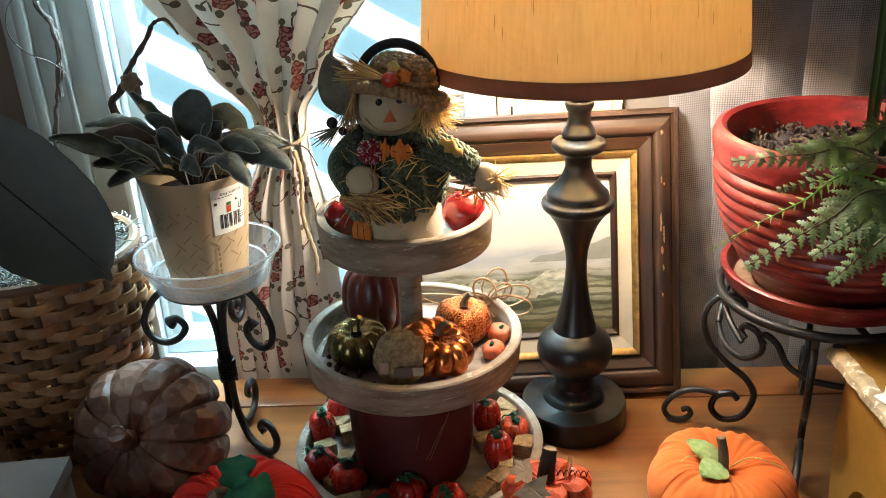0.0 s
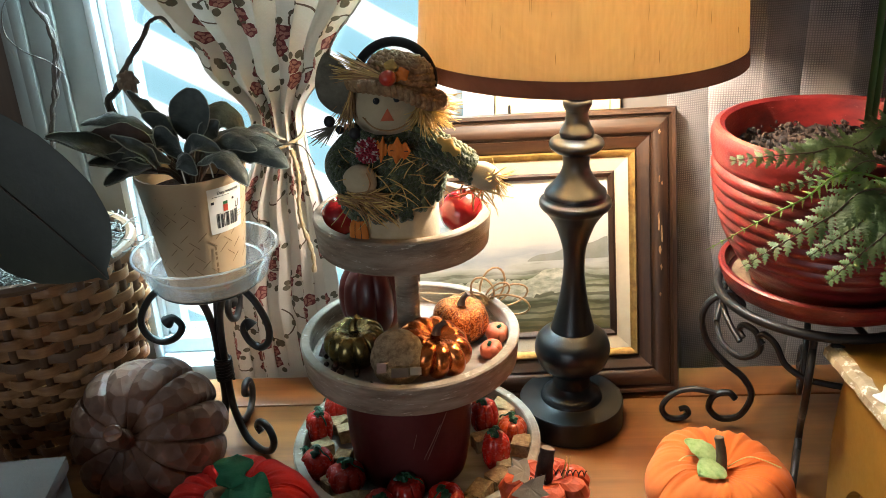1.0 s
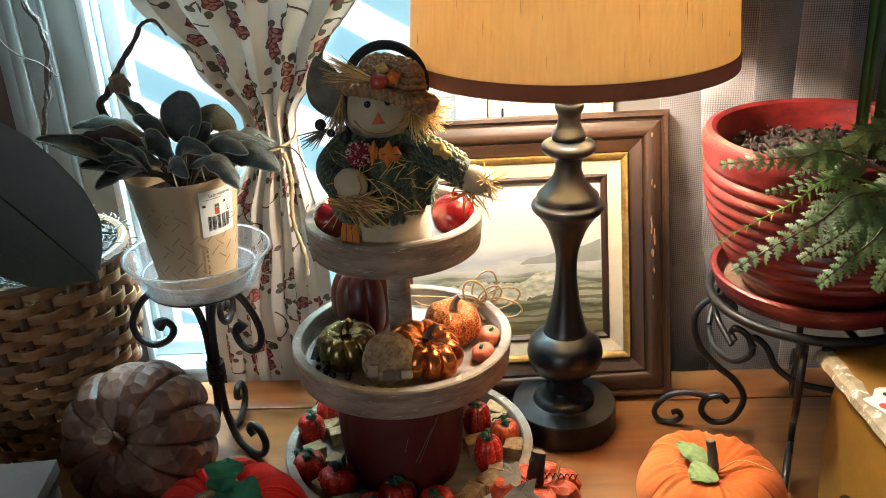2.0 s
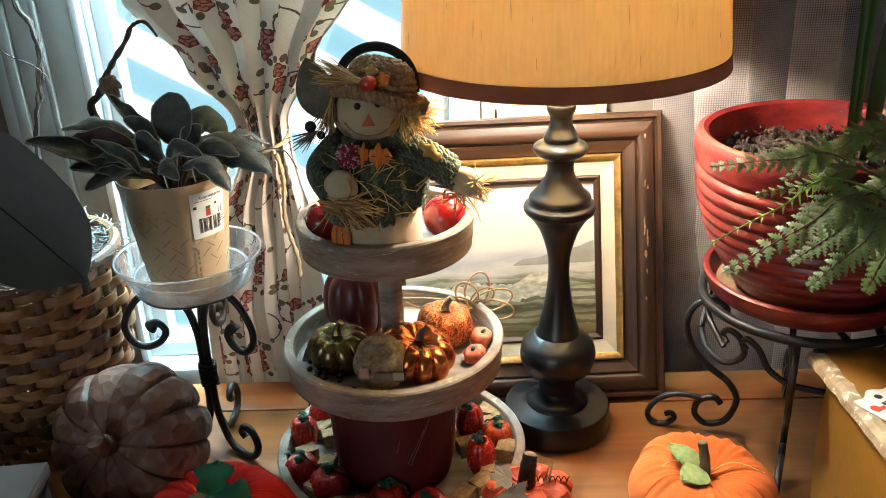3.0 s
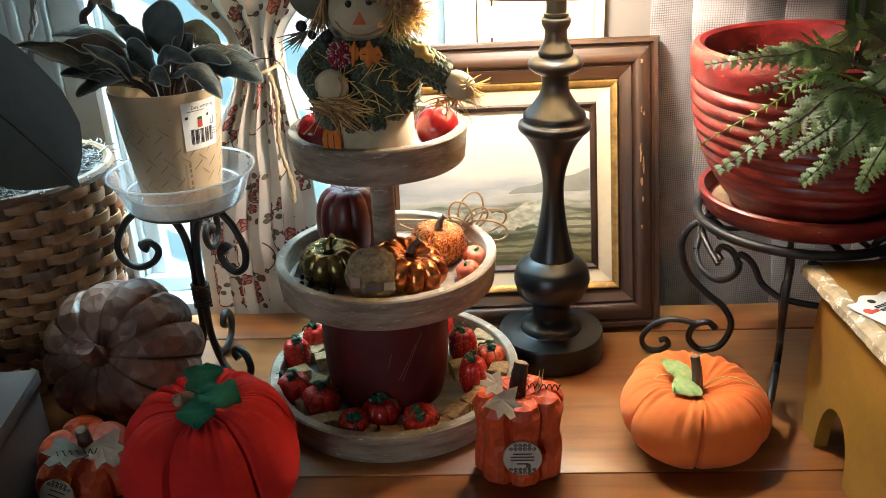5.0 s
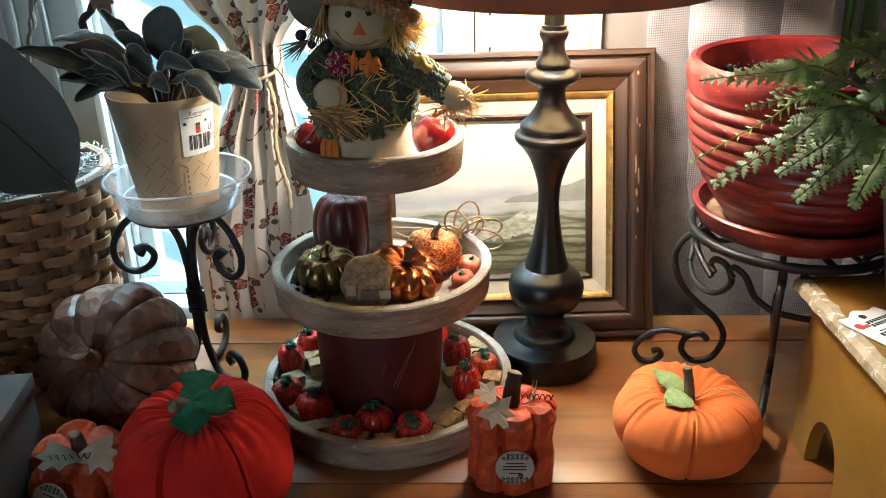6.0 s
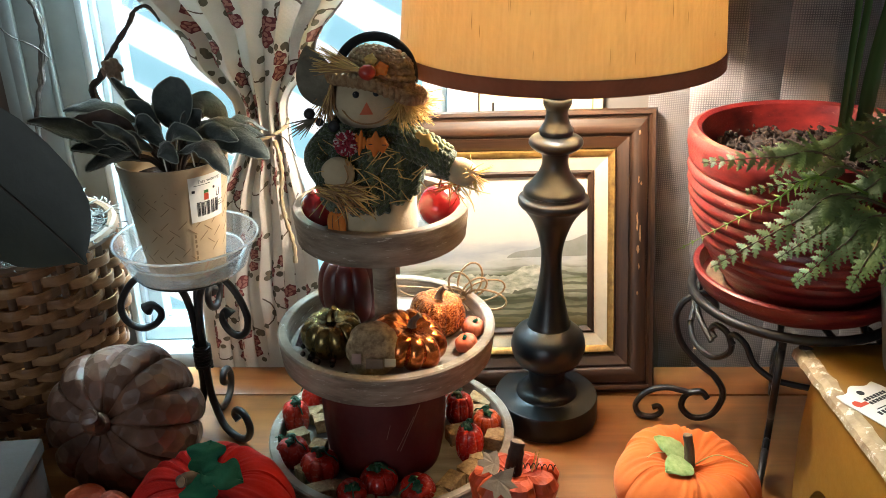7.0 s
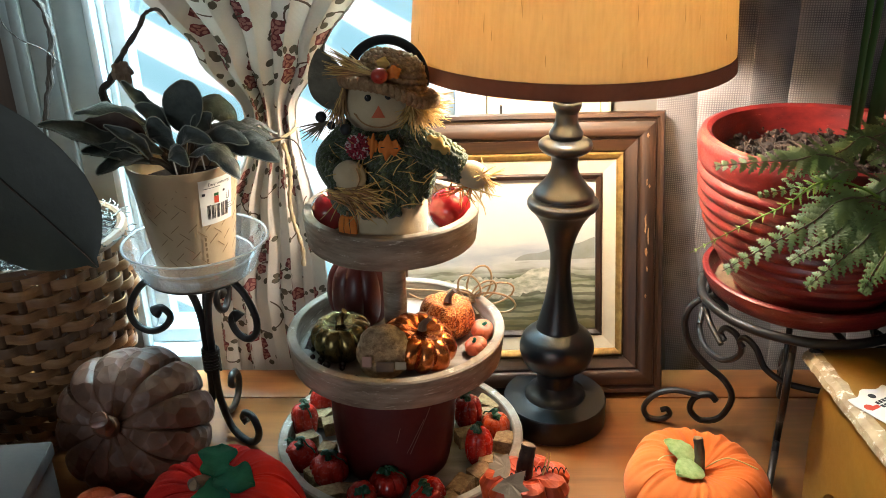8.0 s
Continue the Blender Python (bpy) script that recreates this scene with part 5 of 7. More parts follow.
def build_orange_pumpkin():
    p = thing("orange_fabric_pumpkin", "soft orange cotton pumpkin with lime leaves and twig stem", "pumpkin", (0.359, -0.131, 0), (3, 2, 20))
    part("body", gourd(0.0925, 0.108, 6, 0.130, 0.50, 34, 56, 0.06, 7, squash=0.97, sharp=0.20, crease=0.12), ORANGE_CLOTH, p)
    z = 0.066
    stem_part(p, (0, 0, z - 0.010), (0.10, 0.16, 1), 0.052, 0.0058)
    part("leaf", rounded_leaf(0.046, 0.0165, 0, 0.22, 1), LEAF_CLOTH, p, m=pose(-0.004, 0.003, z + 0.010, 0, -20, 124))
    part("leaf", rounded_leaf(0.046, 0.0170, 0, 0.22, 2), LEAF_CLOTH, p, m=pose(-0.005, -0.004, z + 0.011, -10, -14, 196))
    part("straw", tube(spline([(0.006, -0.002, z + 0.006), (0.030, -0.01, z + 0.020), (0.055, -0.035, z + 0.016)], 6), 0.0009, 5), RAFFIA, p)
    part("straw", tube(spline([(-0.02, 0.02, z + 0.014), (-0.045, 0.012, z + 0.026), (-0.058, 0.008, z + 0.026)], 6), 0.0008, 5), RAFFIA, p)


def badge(parent, m, r, bars):
    b = part("badge", lathe([(0, 0.0022), (r * 0.96, 0.0022), (r, 0.001), (r, 0), (0, 0)], 40), BADGE, parent, "round printed badge", m=m)
    rim = bmesh.new()
    for y, n in ((0.80, 4), (0.60, 6), (-0.62, 6), (-0.82, 4)):
        for k in range(n):
            x = (k - (n - 1) / 2) * 0.235
            lathe([(r * 0.055, 0.0027), (r * 0.100, 0.0025)], 10, rim, (r * x, r * y, 0))
            lathe([(0, 0.0027), (r * 0.030, 0.0025)], 6, rim, (r * x, r * y, 0))
    tagged(part("badge_border", rim, INK, b), kind="stuff")
    part("badge_mark", lathe([(0, 0.0026), (r * 0.17, 0.0024)], 5), TWIG_BROWN, b, "small brown printed shape", m=pose(r * 0.30, -r * 0.42, 0))
    txt = bmesh.new()
    for y, w in bars:
        block(w * r, r * 0.06, 0.0003, 0, (0, y * r, 0.0026), txt)
    part("badge_print", txt, INK, b, "", False)
    return b


def curly_wire(parent, a, b, turns, r, wire=0.0006):
    a, b = Vector(a), Vector(b)
    d = (b - a).normalized()
    u = d.orthogonal().normalized()
    w = d.cross(u)
    n = turns * 10
    pts = [a + (b - a) * (k / n) + (u * math.cos(2 * math.pi * k / 10) + w * math.sin(2 * math.pi * k / 10)) * r for k in range(n + 1)]
    part("wire_curl", tube(pts, wire, 5), WIRE, parent)


def build_block_pumpkin():
    p = thing("carved_wood_pumpkin", "small upright carved orange wooden pumpkin with a round badge", "pumpkin", (0.1485, -0.178, 0), (0, 0, 6))
    bm = bmesh.new()
    lathe([(0, 0.0), (0.036, 0.0), (0.0445, 0.008), (0.0445, 0.03), (0.041, 0.055), (0.0435, 0.080), (0.046, 0.094), (0.040, 0.105), (0.028, 0.110), (0.014, 0.103), (0, 0.098)], 56, bm)
    for v in bm.verts:
        a = math.atan2(v.co.y, v.co.x)
        s = 1 - 0.30 * (1 - abs(math.sin(3.5 * a + 0.78)) ** 0.40)
        v.co.x *= s * 1.16
        v.co.y *= s * 0.92
        v.co += Vector((noise.noise(v.co * 120), noise.noise(v.co * 120 + Vector((7, 0, 0))), 0)) * 0.0016
    part("body", bm, CARVED_RED, p, smooth=False)
    stem_part(p, (-0.002, 0.004, 0.098), (0.25, 0.15, 1), 0.038, 0.0085, surface("dark_bark", (0.09, 0.05, 0.035), 0.9, 0, (0.04, 0.022, 0.016), 60, relief=0.9), 0.1)
    part("leaf", maple_leaf(0.044, 4), TAN_LEATHER, p, "tan leather leaf", False, pose(-0.030, -0.022, 0.128, 52, 0, -8) @ pose(0, 0, 0, 0, 0, -62))
    part("leaf", maple_leaf(0.034, 5), TAN_LEATHER, p, "tan leather leaf", False, pose(-0.016, -0.010, 0.124, 40, 0, 0) @ pose(0, 0, 0, 0, 0, 172))
    curly_wire(p, (-0.03, -0.012, 0.112), (-0.002, -0.012, 0.116), 5, 0.0035)
    curly_wire(p, (0.006, -0.008, 0.118), (0.044, -0.010, 0.112), 6, 0.0032)
    for dx in (0.018, 0.022):
        part("straw", tube([(dx, -0.004, 0.104), (dx + 0.004, -0.004, 0.134)], [0.0016, 0.0003], 5), RAFFIA, p)
    badge(p, pose(-0.005, -0.0405, 0.047, 86, 0, -9), 0.0215, ((0.30, 0.95), (0.12, 1.2), (-0.06, 1.2), (-0.28, 0.6)))


def build_lying_pumpkin():
    p = thing("tilted_wood_pumpkin", "small carved red wooden pumpkin lying tilted with a badge", "pumpkin", (-0.337, -0.192, 0.045), (24, 6, 24))
    g = gourd(0.057, 0.078, 6, 0.17, 0.22, 10, 18, 0.06, 6)
    bmesh.ops.translate(g, vec=(0, 0, -0.039), verts=g.verts)
    low = min((p.matrix_world @ v.co).z for v in g.verts)
    p.matrix_world = Matrix.Translation((0, 0, -low)) @ p.matrix_world
    part("body", g, CARVED_RED, p, smooth=False)
    part("leaf", maple_leaf(0.054, 6), TAN_LEATHER, p, "tan leather leaf", False, pose(0.008, 0.004, 0.0425, 8, 6, -64))
    part("leaf", maple_leaf(0.056, 7), OLIVE_LEATHER, p, "dark olive leather leaf", False, pose(-0.004, 0.002, 0.0405, 10, -6, -142))
    stem_part(p, (0, 0.004, 0.026), (0, 0.2, 1), 0.024, 0.007)
    curly_wire(p, (-0.03, -0.012, 0.044), (0.01, -0.02, 0.047), 6, 0.003)
    badge(p, pose(-0.034, -0.0455, 0.016, 58, 0, -36), 0.019, ((0.3, 0.9), (0.0, 1.0), (-0.3, 0.8)))


build_red_pumpkin()
build_orange_pumpkin()
build_block_pumpkin()
build_lying_pumpkin()


def build_box():
    b = thing("card_box", "plain grey-topped cardboard box at the table's edge", "box", (-0.507, -0.285, 0), (0, 0, 4))
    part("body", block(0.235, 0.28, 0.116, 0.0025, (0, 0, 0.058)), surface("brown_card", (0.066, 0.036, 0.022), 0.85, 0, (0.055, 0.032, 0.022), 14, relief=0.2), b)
    # lid grey is darkened to stand for the weak light at this corner
    part("lid", block(0.242, 0.287, 0.018, 0.002, (0, 0, 0.1252)), surface("dimmed_grey_card", (0.082, 0.056, 0.043), 0.85, 0, (0.066, 0.046, 0.036), 14, relief=0.2), b)


build_box()


# ---- red pot on the tall scroll stand ----
RX, RY = 0.520, 0.012


def build_ring_stand():
    s = thing("iron_ring_stand", "black wrought iron plant stand with a ring top and scroll legs", "plant stand", (RX, RY, 0))
    ring = [(0.124 * math.cos(a), 0.124 * math.sin(a), 0.224) for a in (2 * math.pi * k / 72 for k in range(73))]
    part("ring", tube(ring, 0.0060, 10), BLACK_IRON, s)
    part("cross_bar", tube([(-0.122, 0, 0.226), (0.122, 0, 0.226)], 0.004, 8), BLACK_IRON, s)
    part("cross_bar", tube([(0, -0.122, 0.226), (0, 0.122, 0.226)], 0.004, 8), BLACK_IRON, s)
    leg = [(0.093, 0.182), (0.090, 0.193), (0.100, 0.204), (0.118, 0.205), (0.134, 0.189), (0.139, 0.164), (0.128, 0.130), (0.104, 0.103), (0.079, 0.083), (0.066, 0.056), (0.078, 0.022), (0.103, 0.013), (0.119, 0.028), (0.114, 0.049), (0.096, 0.057), (0.086, 0.048)]
    foot = [(0.110, 0.053), (0.143, 0.056), (0.168, 0.044), (0.182, 0.022), (0.176, 0.006), (0.158, 0.0045), (0.146, 0.014), (0.150, 0.023), (0.158, 0.020)]
    for a in (162.5, 244.3, 338.0, 68.0):
        l = part("leg", tube(spline(radial(leg, a), 6), 0.0046, 9), BLACK_IRON, s)
        part("foot_scroll", tube(spline(radial(foot, a), 6), 0.0042, 9), BLACK_IRON, l)
        part("leg_tie", tube(radial([(0.122, 0.222), (0.119, 0.203)], a), 0.0045, 8), BLACK_IRON, l)
    # scrolls between the legs: a long hook, a short one, and a slanting bar
    legs = (162.5, 244.3, 338.0, 428.0, 522.5)
    for a0, a1 in zip(legs, legs[1:]):
        for name, path in (("side_scroll", ((0.0, 0.162), (0.25, 0.157), (0.50, 0.160), (0.65, 0.182), (0.61, 0.203), (0.50, 0.206), (0.45, 0.195), (0.50, 0.188))),
                           ("side_scroll", ((0.98, 0.162), (0.84, 0.176), (0.76, 0.198), (0.67, 0.206), (0.63, 0.198), (0.67, 0.192))), ("slant_bar", ((0.10, 0.214), (0.28, 0.197), (0.47, 0.180)))):
            pts = []
            for u, z in path:
                a = radians(a0 + (a1 - a0) * u)
                pts.append((0.120 * math.cos(a), 0.120 * math.sin(a), z))
            part(name, tube(spline(pts, 5), 0.0040, 8), BLACK_IRON, s)


def build_red_pot():
    s = thing("red_saucer", "round red glazed saucer on the iron stand", "saucer", (RX, RY, 0.2305))
    part("dish", lathe([(0, 0), (0.108, 0), (0.118, 0.006), (0.124, 0.020), (0.126, 0.0285), (0.1235, 0.031), (0.1185, 0.030), (0.113, 0.012), (0.104, 0.007), (0, 0.007)], 90), RED_GLAZE, s)
    part("dirt", lathe([(0.086, 0.0082), (0.109, 0.0092)], 60), surface("saucer_dirt", (0.34, 0.23, 0.13), 0.9, 0, (0.16, 0.09, 0.05), 60, relief=0.8), s, "dry soil in the saucer")
    p = thing("red_plant_pot", "large red glazed plant pot with horizontal ridges", "plant pot", (RX + 0.004, RY, 0.238))
    outer = [(0, 0), (0.082, 0), (0.090, 0.004)]
    n = 60
    for k in range(n + 1):
        t = k / n
        z = 0.006 + 0.160 * t
        r = 0.090 + 0.056 * (1 - (1 - t) ** 2.1)
        ridge = 0.0042 * (0.5 + 0.5 * math.cos(2 * math.pi * 10.0 * t)) ** 0.6 * min(1, t * 3.0)
        outer.append((r + ridge, z))
    outer += [(0.1500, 0.170), (0.1525, 0.178), (0.1525, 0.190), (0.149, 0.1985), (0.143, 0.2005), (0.137, 0.197), (0.134, 0.186), (0.131, 0.150), (0.110, 0.06), (0, 0.05)]
    part("body", lathe(outer, 110), RED_GLAZE, p)
    soil = lathe([(0, 0.166), (0.05, 0.168), (0.09, 0.163), (0.1315, 0.160)], 60)
    bmesh.ops.subdivide_edges(soil, edges=soil.edges[:], cuts=3, use_grid_fill=True)
    for v in soil.verts:
        v.co.z += 0.010 * (noise.noise(v.co * 38) + 0.5 * noise.noise(v.co * 95))
    part("soil", soil, SOIL, p, "crumbly dark potting soil")
    bm = bmesh.new()
    rnd = random.Random(8)
    for k in range(420):
        a, r = rnd.uniform(0, 6.28), math.sqrt(rnd.random()) * 0.125
        b = bmesh.new()
        bmesh.ops.create_icosphere(b, subdivisions=1, radius=rnd.choice((0.0012, 0.002, 0.003, 0.0045)), matrix=pose(r * math.cos(a), r * math.sin(a), 0.168 + rnd.uniform(-0.004, 0.006), rnd.uniform(0, 90), rnd.uniform(0, 90)) @ Matrix.Diagonal((1.4, 1.0, 0.8, 1)))
        me = bpy.data.meshes.new("crumb")
        b.to_mesh(me)
        b.free()
        bm.from_mesh(me)
        bpy.data.meshes.remove(me)
    tagged(part("crumb_layer", bm, SOIL, p, "crumbs of dark soil"), kind="stuff")


build_ring_stand()
build_red_pot()

# tall leaf stalks that grow from the red pot
BLADE = surface("strap_leaf", (0.10, 0.17, 0.045), 0.42, 0, (0.05, 0.10, 0.025), 20, (1, 1, 0.2), relief=0.2)


def build_amaryllis():
    a = thing("strap_leaf_plant", "tall green strap-leaved plant rising from the red pot", "house plant", (RX + 0.024, RY - 0.030, 0.395))
    for tip, w, b in (((-0.030, 0.0, 0.33), 0.0036, (-0.008, 0.010)), ((0.006, 0.0, 0.30), 0.0095, (0.016, 0.012)), ((-0.012, 0.02, 0.30), 0.0040, (0.001, 0.016))):
        path = [(b[0], b[1], 0), (b[0] + tip[0] * 0.12, b[1], tip[2] * 0.4), (b[0] + tip[0] * 0.45, tip[1] * 0.5, tip[2] * 0.75), tip]
        part("leaf", thicken(leaf_mesh(path, [w * 0.8, w, w, w * 0.8, 0.001], (0.1, -1, 0), cup=0.3), 0.0014), [BLADE, BLADE], a)


build_amaryllis()


# ---- yellow stool with the fern ----
YELLOW_PAINT = surface("worn_yellow_paint", (0.29, 0.145, 0.015), 0.5, 0, (0.19, 0.09, 0.011), 10, relief=0.35, fine=120, spots=((0.22, 0.12, 0.04), 0.70))
CHIPPED_EDGE = surface("chipped_edge_paint", (0.52, 0.41, 0.24), 0.75, 0, (0.26, 0.18, 0.10), 26, relief=0.9, depth=0.002, fine=110, spots=((0.72, 0.64, 0.50), 0.55))
GREY_GLAZE = surface("grey_planter", (0.24, 0.24, 0.25), 0.5, 0, (0.19, 0.19, 0.20), 12, relief=0.2)


def build_stool():
    s = thing("yellow_stool", "small worn yellow wooden stool with chipped edges", "stool", (0.483, -0.098, 0), (0, 0, 0))
    w, d = 0.30, 0.34
    part("top", block(w - 0.004, d, 0.016, 0.002, (w / 2 + 0.003, -d / 2, 0.203)), YELLOW_PAINT, s)
    bm = bmesh.new()
    n = 60
    rnd = random.Random(2)
    prev = None
    for k in range(n + 1):
        y = -d * k / n
        j = 0.0022 * noise.noise(Vector((0, y * 60, 0))) + 0.0012 * noise.noise(Vector((3, y * 160, 0)))
        ring = [bm.verts.new(q) for q in ((0.0045 + j, y, 0.2112), (0.013 + 1.5 * j, y, 0.2117), (0.013, y, 0.1955), (0.001 + j, y, 0.1945), (-0.0035 + j, y, 0.1985), (-0.002 + j, y, 0.2065))]
        if prev:
            for q in range(6):
                bm.faces.new((prev[q], prev[(q + 1) % 6], ring[(q + 1) % 6], ring[q]))
        else:
            bm.faces.new(ring)
        prev = ring
    bm.faces.new(list(reversed(prev)))
    bmesh.ops.recalc_face_normals(bm, faces=bm.faces)
    part("chipped_edge", bm, CHIPPED_EDGE, s, "chipped pale front edge", False)

    def side(x):
        pts = [(-0.028, 0.194), (-0.020, 0.16), (-0.017, 0.10), (-0.024, 0.04), (-0.030, 0.0)]
        pts += [(-0.060, 0.0)] + [(-0.100 + 0.036 * math.cos(a), 0.0 + 0.074 * max(0.0, math.sin(a)) ** 0.75) for a in (math.pi * k / 14 for k in range(15))]
        pts += [(-0.150, 0.0), (-0.24, 0.0)] + [(-0.275 + 0.03 * math.cos(a), 0.065 * max(0.0, math.sin(a)) ** 0.75) for a in (math.pi * k / 10 for k in range(11))] + [(-0.325, 0.0), (-0.318, 0.04), (-0.322, 0.1), (-0.32, 0.16), (-0.312, 0.194)]
        clean = [pts[0]]
        for p in pts[1:]:
            if math.hypot(p[0] - clean[-1][0], p[1] - clean[-1][1]) > 0.0008:
                clean.append(p)
        b = bmesh.new()
        f0 = b.faces.new([b.verts.new((x, y, z)) for y, z in clean])
        ext = bmesh.ops.extrude_face_region(b, geom=[f0])
        bmesh.ops.translate(b, vec=(0.016, 0, 0), verts=[g for g in ext["geom"] if isinstance(g, bmesh.types.BMVert)])
        bmesh.ops.recalc_face_normals(b, faces=b.faces)
        return b

    part("side_panel", side(0.014), YELLOW_PAINT, s, smooth=False)
    part("side_panel", side(0.255), YELLOW_PAINT, s, smooth=False)
    part("stretcher", block(0.2245, 0.016, 0.05, 0.002, (0.1425, -0.17, 0.165)), YELLOW_PAINT, s)
    return s


build_stool()


def build_planter():
    p = thing("grey_planter", "round grey planter on the yellow stool", "plant pot", (0.655, -0.185, 0.2115))
    part("body", lathe([(0, 0), (0.098, 0), (0.102, 0.004), (0.126, 0.128), (0.130, 0.132), (0.130, 0.142), (0.124, 0.143), (0.120, 0.13), (0.1, 0.012), (0, 0.012)], 72), GREY_GLAZE, p)
    part("soil", lathe([(0, 0.128), (0.1195, 0.125)], 40), SOIL, p)
    c = thing("plant_card", "white scalloped plant card with a red mark and printed lines", "plant card", (0.508, -0.204, 0.2125), (0, 0, -62))
    bm = bmesh.new()
    out = [(0.0, -0.026), (0.075, -0.026), (0.075, 0.036), (0.0, 0.036)] + [(-0.003 - 0.010 * math.sin(math.pi * k / 24) ** 0.35 - 0.003 * math.cos(k * math.pi / 6) , 0.036 - 0.062 * k / 24) for k in range(1, 24)]
    f0 = bm.faces.new([bm.verts.new((x, y, 0)) for x, y in out])
    ext = bmesh.ops.extrude_face_region(bm, geom=[f0])
    bmesh.ops.translate(bm, vec=(0, 0, 0.0008), verts=[g for g in ext["geom"] if isinstance(g, bmesh.types.BMVert)])
    bmesh.ops.recalc_face_normals(bm, faces=bm.faces)
    card = part("card", bm, LABEL_WHITE, c, smooth=False)
    hole = lathe([(0, 0.0011), (0.0042, 0.0010)], 20)
    part("hole", hole, INK, card, m=pose(-0.002, 0.004, 0))
    bm = bmesh.new()
    for x, n in ((0.009, 7), (0.0155, 6)):
        for k in range(n):
            block(0.0048, 0.0036, 0.0002, 0, (x, -0.002 + k * 0.0048, 0.0010), bm)
    for x, w in ((0.026, 0.030), (0.039, 0.034), (0.044, 0.028), (0.049, 0.032)):
        block(0.0012, w, 0.0002, 0, (x, 0.008, 0.0010), bm)
    for k in range(7):
        block(0.0056, 0.0038, 0.0002, 0, (0.0320, -0.010 + k * 0.0056, 0.0010), bm)
    part("printed_bars", bm, INK, card, "", False)
    bm = bmesh.new()
    lathe([(0, 0.0011), (0.0055, 0.0010)], 9, bm, (0.010, -0.0165, 0))
    block(0.005, 0.014, 0.0002, 0, (0.013, -0.012, 0.0010), bm)
    part("red_mark", bm, LABEL_RED, card)


build_planter()

FERN_GREEN = surface("fern_green", (0.155, 0.225, 0.075), 0.5, 0, (0.080, 0.130, 0.042), 30, relief=0.4, fine=260, vary=0.3)
FERN_YOUNG = surface("young_fern_green", (0.20, 0.33, 0.045), 0.5, 0, (0.13, 0.25, 0.03), 30, relief=0.3, fine=260)
lets_light_through(FERN_GREEN, (0.20, 0.30, 0.09), 0.35)
lets_light_through(FERN_YOUNG, (0.26, 0.42, 0.06), 0.12)
FERN_STALK = surface("fern_stalk", (0.12, 0.10, 0.04), 0.6, 0, (0.07, 0.05, 0.025), 60, relief=0.3)


def pinna(length, width, teeth, seed):
    """One fern leaflet in the x-y plane along x, its edge cut into rounded lobes."""
    bm = bmesh.new()
    rnd = random.Random(seed)
    n = teeth * 6
    mid = [bm.verts.new((length * k / n, 0, 0.05 * length * math.sin(math.pi * k / n))) for k in range(n + 1)]
    for s in (1, -1):
        edge = []
        for k in range(n + 1):
            t = k / n
            env = width * (1 - t) ** 0.72 * min(1, t * 9 + 0.25)
            ph = (t * teeth + (0.5 if s < 0 else 0)) % 1.0
            lobe = 0.34 + 0.66 * (ph / 0.72 if ph < 0.72 else (1 - ph) / 0.28)
            edge.append(bm.verts.new((length * t + env * 0.30 * lobe, s * env * lobe, 0.05 * length * math.sin(math.pi * t) - 0.18 * env * lobe + rnd.uniform(-0.0004, 0.0004))))
        for k in range(n):
            fc = (mid[k], mid[k + 1], edge[k + 1], edge[k])
            bm.faces.new(fc if s < 0 else tuple(reversed(fc)))
    return bm


